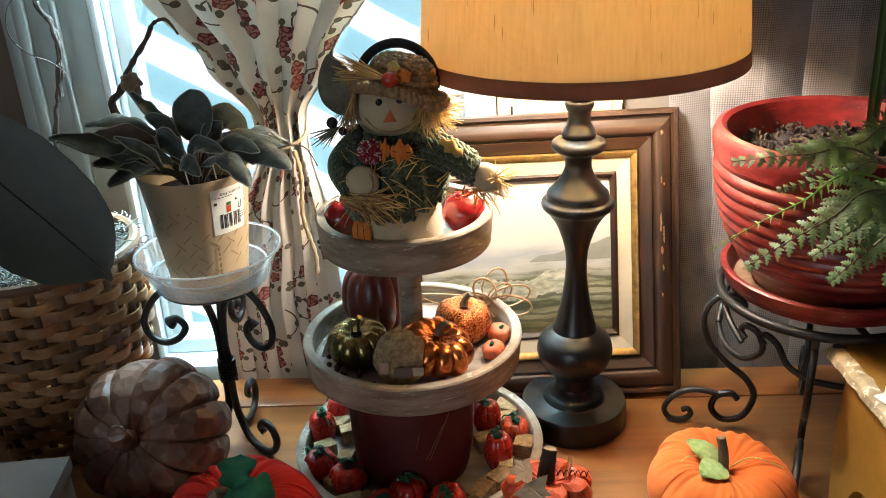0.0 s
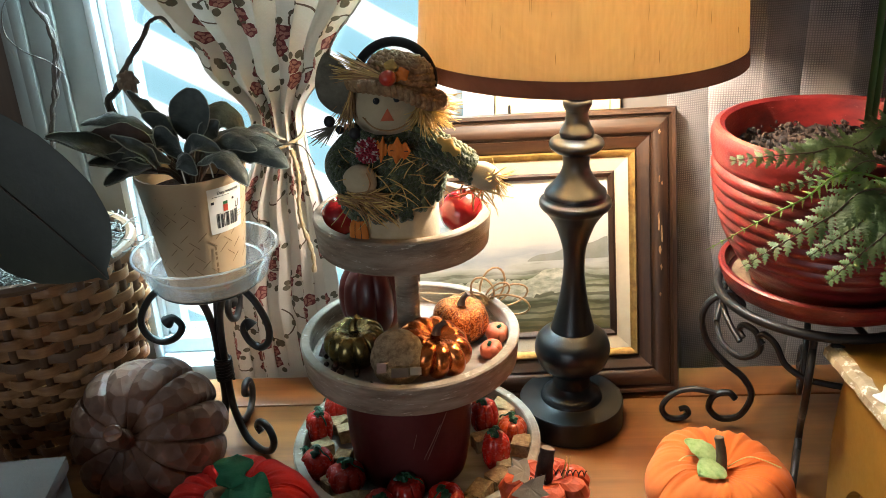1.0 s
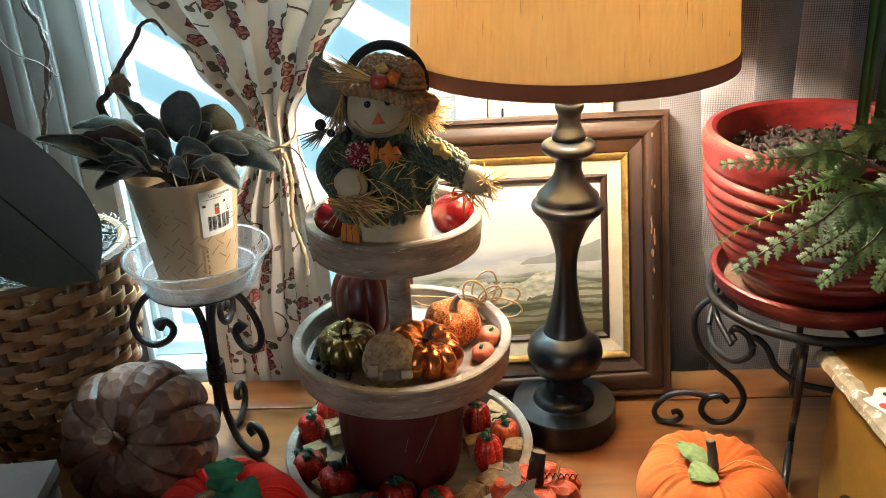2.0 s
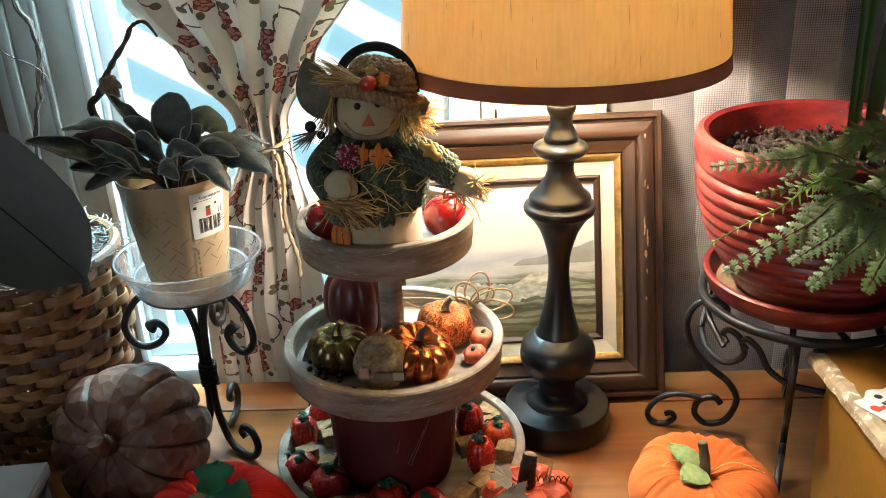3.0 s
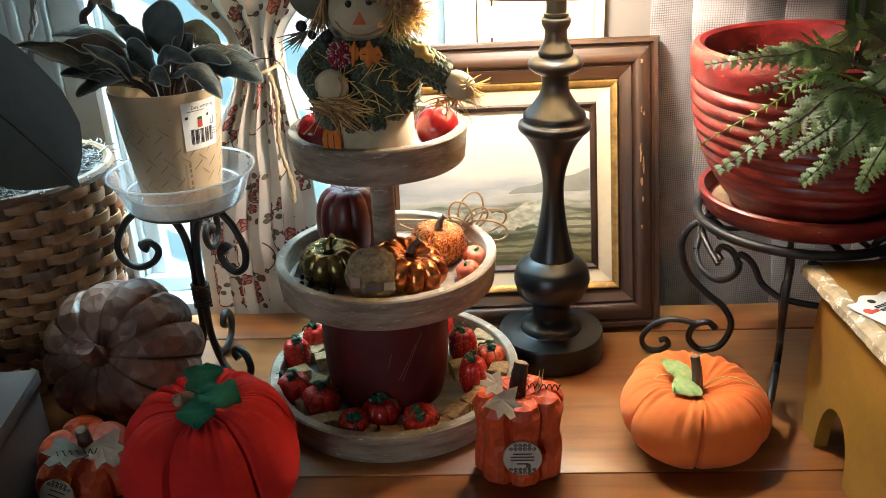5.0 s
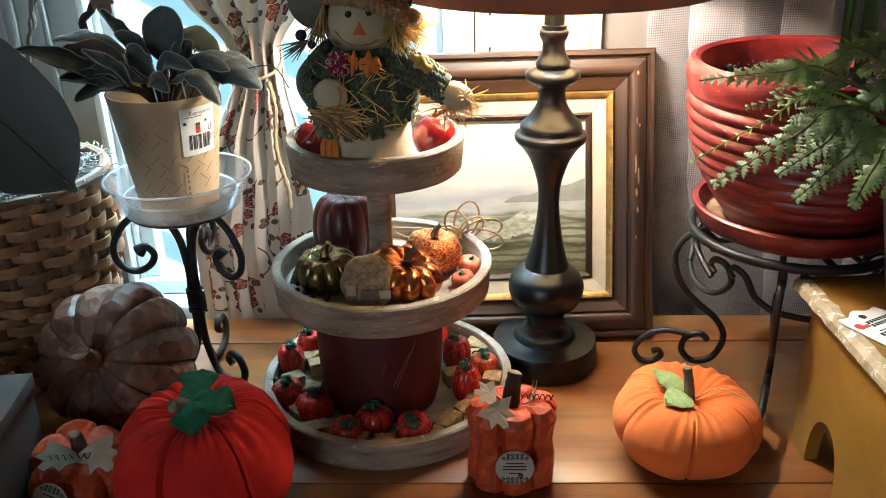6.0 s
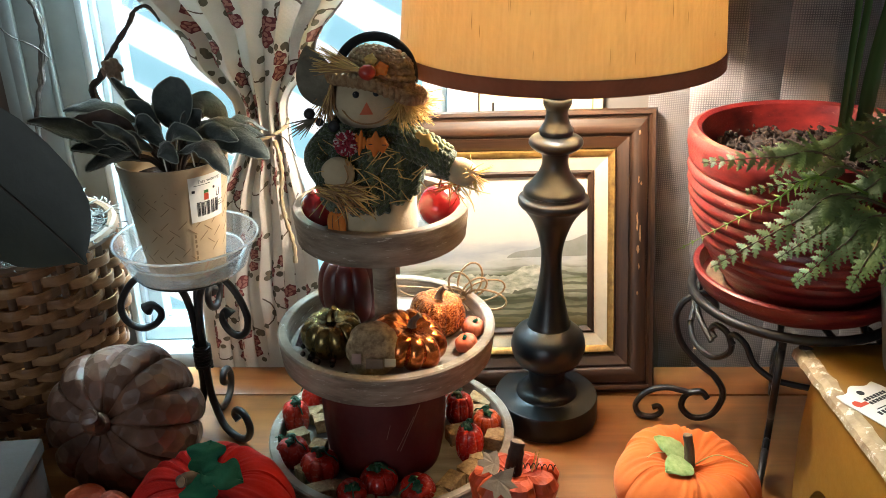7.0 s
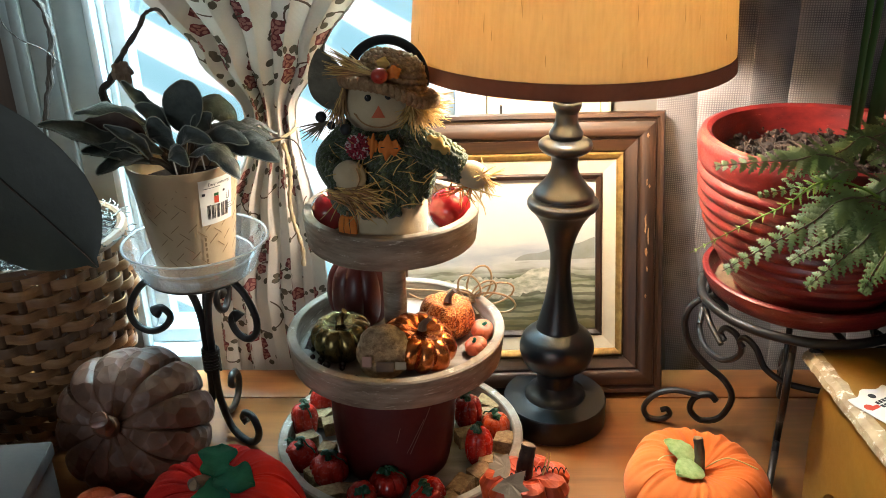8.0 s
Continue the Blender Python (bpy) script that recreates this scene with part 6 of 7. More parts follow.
def build_fern():
    f = thing("fern", "rabbit's foot fern with lacy arching green fronds", "fern", (0.655, -0.185, 0.338))
    o = Vector((0.655, -0.185, 0.338))
    fronds = [  # three points of the arch in the world, half-width, young
        ((0.469, -0.152, 0.455), (0.405, -0.150, 0.461), (0.336, -0.130, 0.450), 0.026, 0), ((0.457, -0.182, 0.446), (0.390, -0.176, 0.420), (0.315, -0.150, 0.362), 0.013, 1),
        ((0.470, -0.200, 0.436), (0.409, -0.200, 0.411), (0.340, -0.182, 0.356), 0.030, 0), ((0.490, -0.222, 0.424), (0.452, -0.222, 0.398), (0.413, -0.212, 0.350), 0.028, 0),
        ((0.480, -0.172, 0.450), (0.432, -0.170, 0.444), (0.372, -0.160, 0.429), 0.018, 0), ((0.505, -0.140, 0.470), (0.460, -0.140, 0.466), (0.401, -0.150, 0.438), 0.020, 0),
        ((0.515, -0.205, 0.410), (0.490, -0.205, 0.382), (0.477, -0.200, 0.336), 0.026, 0),
        ((0.480, -0.196, 0.432), (0.440, -0.202, 0.405), (0.397, -0.202, 0.374), 0.026, 0), ((0.545, -0.125, 0.468), (0.500, -0.122, 0.475), (0.450, -0.120, 0.458), 0.024, 0),
        ((0.520, -0.182, 0.446), (0.480, -0.180, 0.434), (0.424, -0.180, 0.420), 0.024, 0),
        ((0.550, -0.210, 0.420), (0.520, -0.216, 0.396), (0.500, -0.216, 0.350), 0.028, 0), ((0.560, -0.150, 0.470), (0.525, -0.145, 0.472), (0.490, -0.142, 0.455), 0.026, 0),
        ((0.72, -0.25, 0.42), (0.78, -0.30, 0.40), (0.82, -0.33, 0.35), 0.030, 0), ((0.70, -0.12, 0.44), (0.76, -0.08, 0.43), (0.80, -0.05, 0.39), 0.030, 0), ((0.66, -0.28, 0.42), (0.67, -0.35, 0.39), (0.68, -0.40, 0.34), 0.030, 0)]
    protos = {}
    for young in (0, 1):
        for j in range(5):
            ln = (1.0, 0.86, 0.70, 0.50, 0.30)[j]
            protos[young, j] = None
    rnd = random.Random(12)
    for c1, c2, tip, hw, young in fronds:
        c1, c2, tip = Vector(c1) - o, Vector(c2) - o, Vector(tip) - o
        base = Vector((rnd.uniform(-0.03, 0.01), rnd.uniform(-0.02, 0.03), -0.006))
        pts = spline([base, c1, c2, tip], 9)
        n = len(pts)
        st = part("frond_stalk", tube(pts, [0.0015 * (1.2 - k / n) for k in range(n)], 6), FERN_STALK if not young else FERN_YOUNG, f)
        count = 15
        for k in range(count):
            t = 0.40 + 0.595 * k / count
            i = min(int(t * (n - 1)), n - 2)
            p = pts[i] + (pts[i + 1] - pts[i]) * (t * (n - 1) - i)
            d = (pts[i + 1] - pts[i]).normalized()
            side = d.cross(Vector((-0.45, -0.42, 0.80))).normalized()
            up = side.cross(d).normalized()
            size = min(4, int((t - 0.40) / 0.60 * 5))
            taper = (0.97 - (t - 0.40) / 0.60 * 0.80) / (1.0, 0.92, 0.78, 0.55, 0.33)[size]
            for s in (1, -1):
                way = (side * s * 0.86 + d * 0.52 - up * 0.10 + Vector((0, 0, rnd.uniform(-0.10, 0.04)))).normalized()
                nrm = (up + side * rnd.uniform(-0.34, 0.34) + d * rnd.uniform(-0.2, 0.2)).normalized()
                y = nrm.cross(way).normalized()
                z = way.cross(y)
                m = Matrix((way, y, z)).transposed().to_4x4()
                m.translation = p
                m = m @ Matrix.Scale(hw / 0.032 * taper * rnd.uniform(0.88, 1.12), 4)
                key = (young, size)
                if protos[key] is None:
                    ln = (0.040, 0.037, 0.031, 0.022, 0.013)[size]
                    protos[key] = part("leaflet", pinna(ln, (0.0130 if not young else 0.0070) * (0.6 + 0.4 * ln / 0.044), (7, 6, 5, 4, 3)[size], size), FERN_YOUNG if young else FERN_GREEN, st, m=m)
                else:
                    shared("leaflet", protos[key], st, m)


build_fern()

# ---- things on the tiers ----
def metallic(name, c, c2, rough, glitter=0.0):
    m, nt, bsdf = node_material(name)
    L = nt.links.new
    big = add(nt, "ShaderNodeTexNoise", Scale=45.0, Detail=6.0, Roughness=0.6)
    L(coords(nt), big.inputs["Vector"])
    L(ramp(nt, big.outputs["Fac"], [(0.35, c2), (0.62, c)]), bsdf.inputs["Base Color"])
    bsdf.inputs["Metallic"].default_value = 0.9
    bsdf.inputs["Roughness"].default_value = rough
    if glitter:
        v = add(nt, "ShaderNodeTexVoronoi", Scale=620.0)
        L(coords(nt), v.inputs["Vector"])
        sep = nt.nodes.new("ShaderNodeSeparateColor")
        L(v.outputs["Color"], sep.inputs[0])
        L(ramp(nt, sep.outputs[0], [(0.1, tuple(0.45 * q for q in c2)), (0.6, c), (0.95, (0.95, 0.42, 0.16))]), bsdf.inputs["Base Color"])
        bump(nt, bsdf, v.outputs["Distance"], glitter, 0.002)
    else:
        fine = add(nt, "ShaderNodeTexNoise", Scale=160.0, Detail=4.0)
        L(coords(nt), fine.inputs["Vector"])
        bump(nt, bsdf, fine.outputs["Fac"], 0.25, 0.001)
    return m


GREEN_GOLD = metallic("green_gold_foil", (0.30, 0.205, 0.075), (0.085, 0.075, 0.034), 0.27)
COPPER = metallic("copper_foil", (0.70, 0.24, 0.07), (0.36, 0.075, 0.022), 0.22)
COPPER_GLITTER = metallic("copper_glitter", (0.70, 0.20, 0.05), (0.42, 0.08, 0.025), 0.28, 0.6)
DARK_RED_GLAZE = surface("dark_red_glaze", (0.13, 0.014, 0.011), 0.42, 0, (0.06, 0.008, 0.007), 22, relief=0.2, coat=0.15, spots=((0.30, 0.12, 0.10), 0.72))
BRICK_RED = surface("matt_oxblood_paint", (0.105, 0.006, 0.006), 0.65, 0, (0.070, 0.004, 0.004), 12, relief=0.3, fine=90)
BURLAP = surface("burlap", (0.48, 0.345, 0.21), 0.95, 0, (0.17, 0.105, 0.055), 130, relief=1.0, depth=0.0022, fine=420, spots=((0.10, 0.06, 0.035), 0.66))
RESIN_RED = surface("shiny_red_resin", (0.52, 0.026, 0.014), 0.25, 0, (0.40, 0.015, 0.009), 70, relief=0.1, coat=0.6, vary=0.2)
RESIN_ORANGE = surface("shiny_orange_resin", (0.55, 0.075, 0.015), 0.27, 0, (0.42, 0.04, 0.012), 70, relief=0.1, coat=0.6)
RESIN_GREEN = surface("dark_green_resin", (0.012, 0.085, 0.032), 0.35, 0, (0.008, 0.05, 0.02), 70, relief=0.2, coat=0.3)
PINK_ORANGE = surface("matt_coral_gourd", (0.66, 0.17, 0.06), 0.5, 0, (0.55, 0.11, 0.05), 60, relief=0.2)
CORK = surface("cork", (0.46, 0.29, 0.13), 0.8, 0, (0.20, 0.11, 0.045), 150, relief=0.9, depth=0.0015, fine=260, spots=((0.70, 0.54, 0.34), 0.62))
TWINE = surface("jute_twine", (0.50, 0.33, 0.17), 0.9, 0, (0.32, 0.19, 0.09), 200, relief=0.8, fine=700)
BEAD = surface("dark_glass_bead", (0.05, 0.008, 0.008), 0.15, 0, (0.03, 0.006, 0.006), 60, relief=0, coat=0.6)
APPLE = surface("shiny_red_ornament", (0.36, 0.012, 0.012), 0.18, 0, (0.24, 0.007, 0.009), 30, relief=0.05, coat=0.7)
CHECK = surface("striped_ribbon", (0.45, 0.40, 0.40), 0.8, 0, (0.16, 0.05, 0.08), 160, (1, 5, 1), relief=0.3)

MID_Z, LOW_Z, TOP_Z = 0.1752, 0.0112, 0.3363


def small_pumpkin(name, label, x, y, z, r, h, ribs, mat, stem_mat, lean=(0, 0, 0), seed=1, groove=0.13, dimple=0.42, stem=0.018, stem_r=0.0035, group="", curl=0.4):
    p = thing(name, label, "pumpkin", (x, y, z), lean, group)
    g = gourd(r, h, ribs, groove, dimple, 10, 22, 0.05, seed)
    top = h * (1 - dimple * 0.5)
    low = min((p.matrix_world @ v.co).z for v in g.verts) - z
    p.matrix_world = Matrix.Translation((0, 0, -low)) @ p.matrix_world
    part("body", g, mat, p)
    if stem:
        pts = [(curl * stem * t * t, 0.1 * stem * math.sin(4 * t), top - 0.004 + stem * t) for t in (k / 6 for k in range(7))]
        part("stem", tube(pts, [stem_r * (1.7 - 1.0 * k / 6 + (0.5 if k == 6 else 0)) for k in range(7)], 8), stem_mat, p)
    return p


small_pumpkin("green_gold_pumpkin", "metallic green-gold ribbed pumpkin on the middle tier", -0.067, -0.020, MID_Z, 0.0385, 0.058, 10, GREEN_GOLD, GREEN_GOLD, (6, -4, 20), 3)
small_pumpkin("copper_pumpkin", "shiny copper ribbed pumpkin on the middle tier", 0.024, -0.046, MID_Z, 0.0465, 0.058, 11, COPPER, TWIG_BROWN, (16, 4, 40), 5, 0.2)
small_pumpkin("glitter_pumpkin", "copper glitter pumpkin with a brown stem on the tier", 0.062, 0.022, MID_Z, 0.0375, 0.060, 9, COPPER_GLITTER, TWIG_BROWN, (0, 6, 10), 6, 0.10)
small_pumpkin("dark_red_gourd", "tall dark red glazed pumpkin on the middle tier", -0.049, 0.064, MID_Z, 0.0430, 0.110, 9, DARK_RED_GLAZE, TWIG_BROWN, (0, 0, 0), 8, 0.13, 0.25, 0.012)
small_pumpkin("coral_gourd", "tiny coral orange pumpkin on twine", 0.109, 0.012, MID_Z, 0.0155, 0.023, 8, PINK_ORANGE, GREEN_FELT, (10, 10, 0), 9, 0.07, 0.3, 0.006, 0.002, "tiny coral pumpkins")
small_pumpkin("coral_gourd", "tiny coral orange pumpkin on twine", 0.103, -0.030, MID_Z, 0.0145, 0.022, 8, PINK_ORANGE, GREEN_FELT, (10, -20, 0), 10, 0.07, 0.3, 0.006, 0.002, "tiny coral pumpkins")


def build_burlap_pumpkin():
    p = thing("burlap_pumpkin", "stuffed burlap pumpkin lying on its side with patches", "pumpkin")
    g = gourd(0.034, 0.050, 7, 0.05, 0.12, 10, 22, 0.05, 14)
    bmesh.ops.translate(g, vec=(0, 0, -0.025), verts=g.verts)
    m = Matrix.Translation((-0.012, -0.076, 0.215)) @ aim((-0.02, -0.80, 0.42))
    low = min((m @ v.co).z for v in g.verts)
    p.matrix_world = Matrix.Translation((0, 0, MID_Z - low)) @ m
    part("body", g, BURLAP, p)
    part("patch", block(0.011, 0.012, 0.0012, 0.0003, (-0.018, -0.010, 0.0248)), surface("pink_patch", (0.50, 0.30, 0.24), 0.9, relief=0.4), p, "pale pink cloth patch")
    part("patch", block(0.013, 0.009, 0.0012, 0.0003, (0.021, -0.015, 0.0235)), surface("cream_patch", (0.52, 0.42, 0.30), 0.9, relief=0.4), p, "cream cloth patch")
    part("patch", block(0.020, 0.011, 0.0012, 0.0003, (0.003, -0.016, 0.0245)), surface("brown_patch", (0.20, 0.14, 0.10), 0.9, relief=0.4), p, "brown cloth patch")


build_burlap_pumpkin()


def build_bow():
    b = thing("twine_bow", "loose bow of jute twine beside the glitter pumpkin", "twine bow", (0.103, 0.072, MID_Z))
    o = Vector((0, 0, 0.022))
    rnd = random.Random(1)
    for k, (ax, az, s) in enumerate(((-0.3, 1.0, 0.040), (0.25, 1.0, 0.044), (0.85, 0.35, 0.046), (0.95, 0.0, 0.046), (-0.75, 0.35, 0.034), (0.6, 0.75, 0.034), (-0.95, 0.1, 0.040))):
        d = Vector((ax, rnd.uniform(-0.4, 0.0), az)).normalized()
        q = d.cross(Vector((0, 1, 0.2))).normalized()
        pts = [o + d * s * (1 - math.cos(t)) * 0.62 + q * s * 0.36 * math.sin(t) for t in (2 * math.pi * i / 18 for i in range(19))]
        part("loop", tube(pts, 0.0015, 6), TWINE, b)
    for pts in ([o, o + Vector((-0.03, -0.01, 0.004)), o + Vector((-0.070, 0.012, -0.003)), o + Vector((-0.088, 0.015, 0.004))], [o, o + Vector((-0.012, -0.03, 0.006)), o + Vector((-0.004, -0.062, -0.004))], [o, o + Vector((-0.02, -0.02, 0.012)), o + Vector((-0.028, -0.046, 0.004))], [o, o + Vector((-0.04, 0.012, 0.008)), o + Vector((-0.092, 0.018, 0.010))]):
        part("tail", tube(spline(pts, 6), 0.0012, 6), TWINE, b)
    part("knot", gourd(0.0042, 0.006, 5, 0.2, 0.1, 6, 10), TWINE, b, m=pose(o.x, o.y, o.z - 0.004))
    part("tag_card", block(0.030, 0.018, 0.001, 0.0003, (0.012, -0.004, 0.0075)), LABEL_WHITE, b, "pale paper tag", m=pose(0, 0, 0.004, 14, 8, 20))


build_bow()


def build_beads():
    rnd = random.Random(6)
    b = thing("berry_spray", "spray of dark red glass berries on the middle tier", "berry spray", (-0.08, -0.06, MID_Z))
    ball = bmesh.new()
    bmesh.ops.create_uvsphere(ball, u_segments=10, v_segments=7, radius=0.0042)
    first = None
    for k in range(26):
        a = 2.55 + 2.3 * k / 26
        r = 0.098 + rnd.uniform(-0.012, 0.014)
        m = pose(0.0 + 0.08 + r * math.cos(a), 0.06 + r * math.sin(a), 0.0044 + rnd.uniform(0, 0.005))
        if first is None:
            first = part("berry", ball, BEAD, b, m=m)
        else:
            shared("berry", first, b, m @ Matrix.Scale(rnd.uniform(0.75, 1.15), 4))
    rib = thing("ribbon_scrap", "small red and white striped ribbon scrap", "ribbon", (-0.098, -0.006, MID_Z + 0.001), (0, 0, 40))
    part("ribbon", leaf_mesh([(-0.016, 0, 0.002), (-0.006, 0, 0.016), (0.004, 0, 0.012), (0.016, 0, 0.022)], [0.007, 0.008, 0.008, 0.006], (0, -1, 0.6), cup=0.3), CHECK, rib)


build_beads()


def build_pedestal_pumpkin():
    p = thing("oxblood_pumpkin", "dark oxblood red pumpkin block threaded on the tray's post", "pumpkin", (-0.007, -0.012, LOW_Z))
    outer = [(0.018, 0.001), (0.064, 0.0), (0.073, 0.006), (0.0785, 0.04), (0.0805, 0.08), (0.0800, 0.12), (0.074, 0.142), (0.052, 0.150), (0.028, 0.1505), (0.0275, 0.149), (0.0275, 0.003)]
    bm = lathe(smooth_profile(outer[:9], 3) + outer[9:], 96, closed=True)
    for v in bm.verts:
        a = math.atan2(v.co.y, v.co.x)
        r = math.hypot(v.co.x, v.co.y)
        if r > 0.04:
            s = 1 - 0.035 * (1 - abs(math.sin(4 * a + 0.6)) ** 0.4)
            v.co.x *= s
            v.co.y *= s
    part("body", bm, BRICK_RED, p)
    at = lambda x, z: Vector((x, -math.sqrt(max(0.0812 ** 2 - x * x, 0)) - 0.0004, z))
    for x0, z0, x1, z1 in ((0.006, 0.078, 0.011, 0.098), (0.022, 0.058, 0.048, 0.118), (0.018, 0.060, 0.040, 0.104)):
        part("scratch", tube([at(x0 + (x1 - x0) * k / 8, z0 + (z1 - z0) * k / 8) for k in range(9)], 0.0004, 4), surface("pale_scratch", (0.30, 0.16, 0.13), 0.8, relief=0), p)


build_pedestal_pumpkin()


def resin_pumpkin(x, y, r, h, tilt=(0, 0, 0), seed=1, mat=None, z=0.0):
    tall = h > 1.5 * r * 1.35
    p = small_pumpkin("mini_pumpkin", "tall shiny red mini pumpkin with green leaves" if tall else "round shiny red mini pumpkin with green leaves", x, y, LOW_Z + z, r, h, 8, mat or RESIN_RED, RESIN_GREEN, tilt, seed, 0.10, 0.30, 0.010, 0.0028, "mini pumpkins on the bottom tier")
    top = h * 0.87
    rnd = random.Random(seed)
    for k in range(3):
        a = rnd.uniform(0, 360)
        part("leaf", rounded_leaf(r * 0.62, r * 0.22, 2.0, 0.1, seed + k, 0.001), RESIN_GREEN, p, m=pose(0, 0, top + 0.0035, 0, 14 + 10 * rnd.random(), a))
    a = rnd.uniform(-140, -40)
    c, s = math.cos(radians(a)), math.sin(radians(a))
    pts = [(c * r * t * 0.96, s * r * t * 0.96, top + 0.006 - 0.35 * h * t * t + 0.002 * math.sin(9 * t)) for t in (k / 9 for k in range(10))]
    part("tendril", tube(pts, 0.0011, 6), RESIN_GREEN, p)


for k, spec in enumerate(((-0.131, 0.036, 0.0165, 0.046), (-0.126, -0.034, 0.0195, 0.036), (-0.088, -0.062, 0.0215, 0.035), (-0.045, -0.112, 0.0170, 0.034, (22, 0, 10)), (-0.014, -0.092, 0.0205, 0.035), (0.036, -0.110, 0.0205, 0.030, (20, 0, -20)),
                          (0.090, 0.046, 0.0170, 0.046), (0.100, -0.032, 0.0165, 0.050), (0.126, 0.022, 0.0180, 0.032), (-0.112, 0.082, 0.016, 0.040), (-0.145, -0.014, 0.0105, 0.022, (0, 0, 0), 0.0), (0.06, 0.11, 0.018, 0.036))):
    resin_pumpkin(spec[0] * 1.03, spec[1] * 1.03, spec[2] * 1.18, spec[3] * 1.22, tilt=spec[4] if len(spec) > 4 else (0, 0, 30 * k), seed=20 + k, mat=RESIN_ORANGE if k in (8,) else None)


def build_corks():
    rnd = random.Random(15)
    for k, (x, y, a, ln, wd) in enumerate(((-0.088, -0.108, 20, 0.036, 0.022), (0.000, -0.137, 4, 0.026, 0.020), (0.030, -0.144, 12, 0.030, 0.014), (0.076, -0.100, 58, 0.034, 0.022), (0.102, -0.074, 40, 0.030, 0.022), (0.139, -0.008, 70, 0.026, 0.024), (0.125, 0.078, -30, 0.034, 0.024), (-0.112, 0.060, 60, 0.024, 0.020), (0.088, 0.006, 20, 0.026, 0.022), (-0.098, -0.020, 75, 0.024, 0.020), (-0.065, -0.105, 80, 0.02, 0.018), (0.118, 0.050, 10, 0.026, 0.02), (-0.128, 0.006, 30, 0.026, 0.020), (-0.108, -0.066, 50, 0.026, 0.020), (-0.030, -0.132, 70, 0.020, 0.020), (0.058, -0.126, 35, 0.026, 0.018), (-0.098, 0.040, 15, 0.024, 0.020), (0.112, -0.052, 80, 0.022, 0.018), (-0.124, 0.066, 40, 0.024, 0.020))):
        c = thing("cork_chunk", "rough cut chunk of pale cork", "cork", (x, y, LOW_Z), (0, 0, a), "cork chunks on the bottom tier")
        bm = block(ln, wd, 0.020, 0.0012, (0, 0, 0.010))
        for v in bm.verts:
            v.co += Vector((rnd.uniform(-1, 1), rnd.uniform(-1, 1), rnd.uniform(0, 1) if v.co.z > 0.005 else 0)) * 0.0016
        part("chunk", bm, CORK, c, smooth=False)


build_corks()


def build_apple(x, y, r, label):
    a = thing("red_ornament", label, "ornament", (x, y, TOP_Z), (0, 0, 0), "red ornaments on the top tier")
    prof = [(r * math.sin(t) * (1 + 0.04 * math.cos(t)), r * (0.97 - math.cos(t)) * 0.98 - (0.18 * r if t > 2.9 else 0)) for t in (math.pi * k / 24 for k in range(25))]
    part("ball", lathe([(max(p, 0), max(z, 0)) for p, z in prof], 40), APPLE, a)
    part("stem", tube([(0, 0, r * 1.75), (0.001, 0, r * 2.0), (0.003, 0, r * 2.2)], 0.0014, 6), TWIG_BROWN, a)


build_apple(-0.074, 0.002, 0.0235, "shiny dark red ball ornament on the top tier")
build_apple(0.070, -0.006, 0.0265, "shiny bright red ball ornament on the top tier")


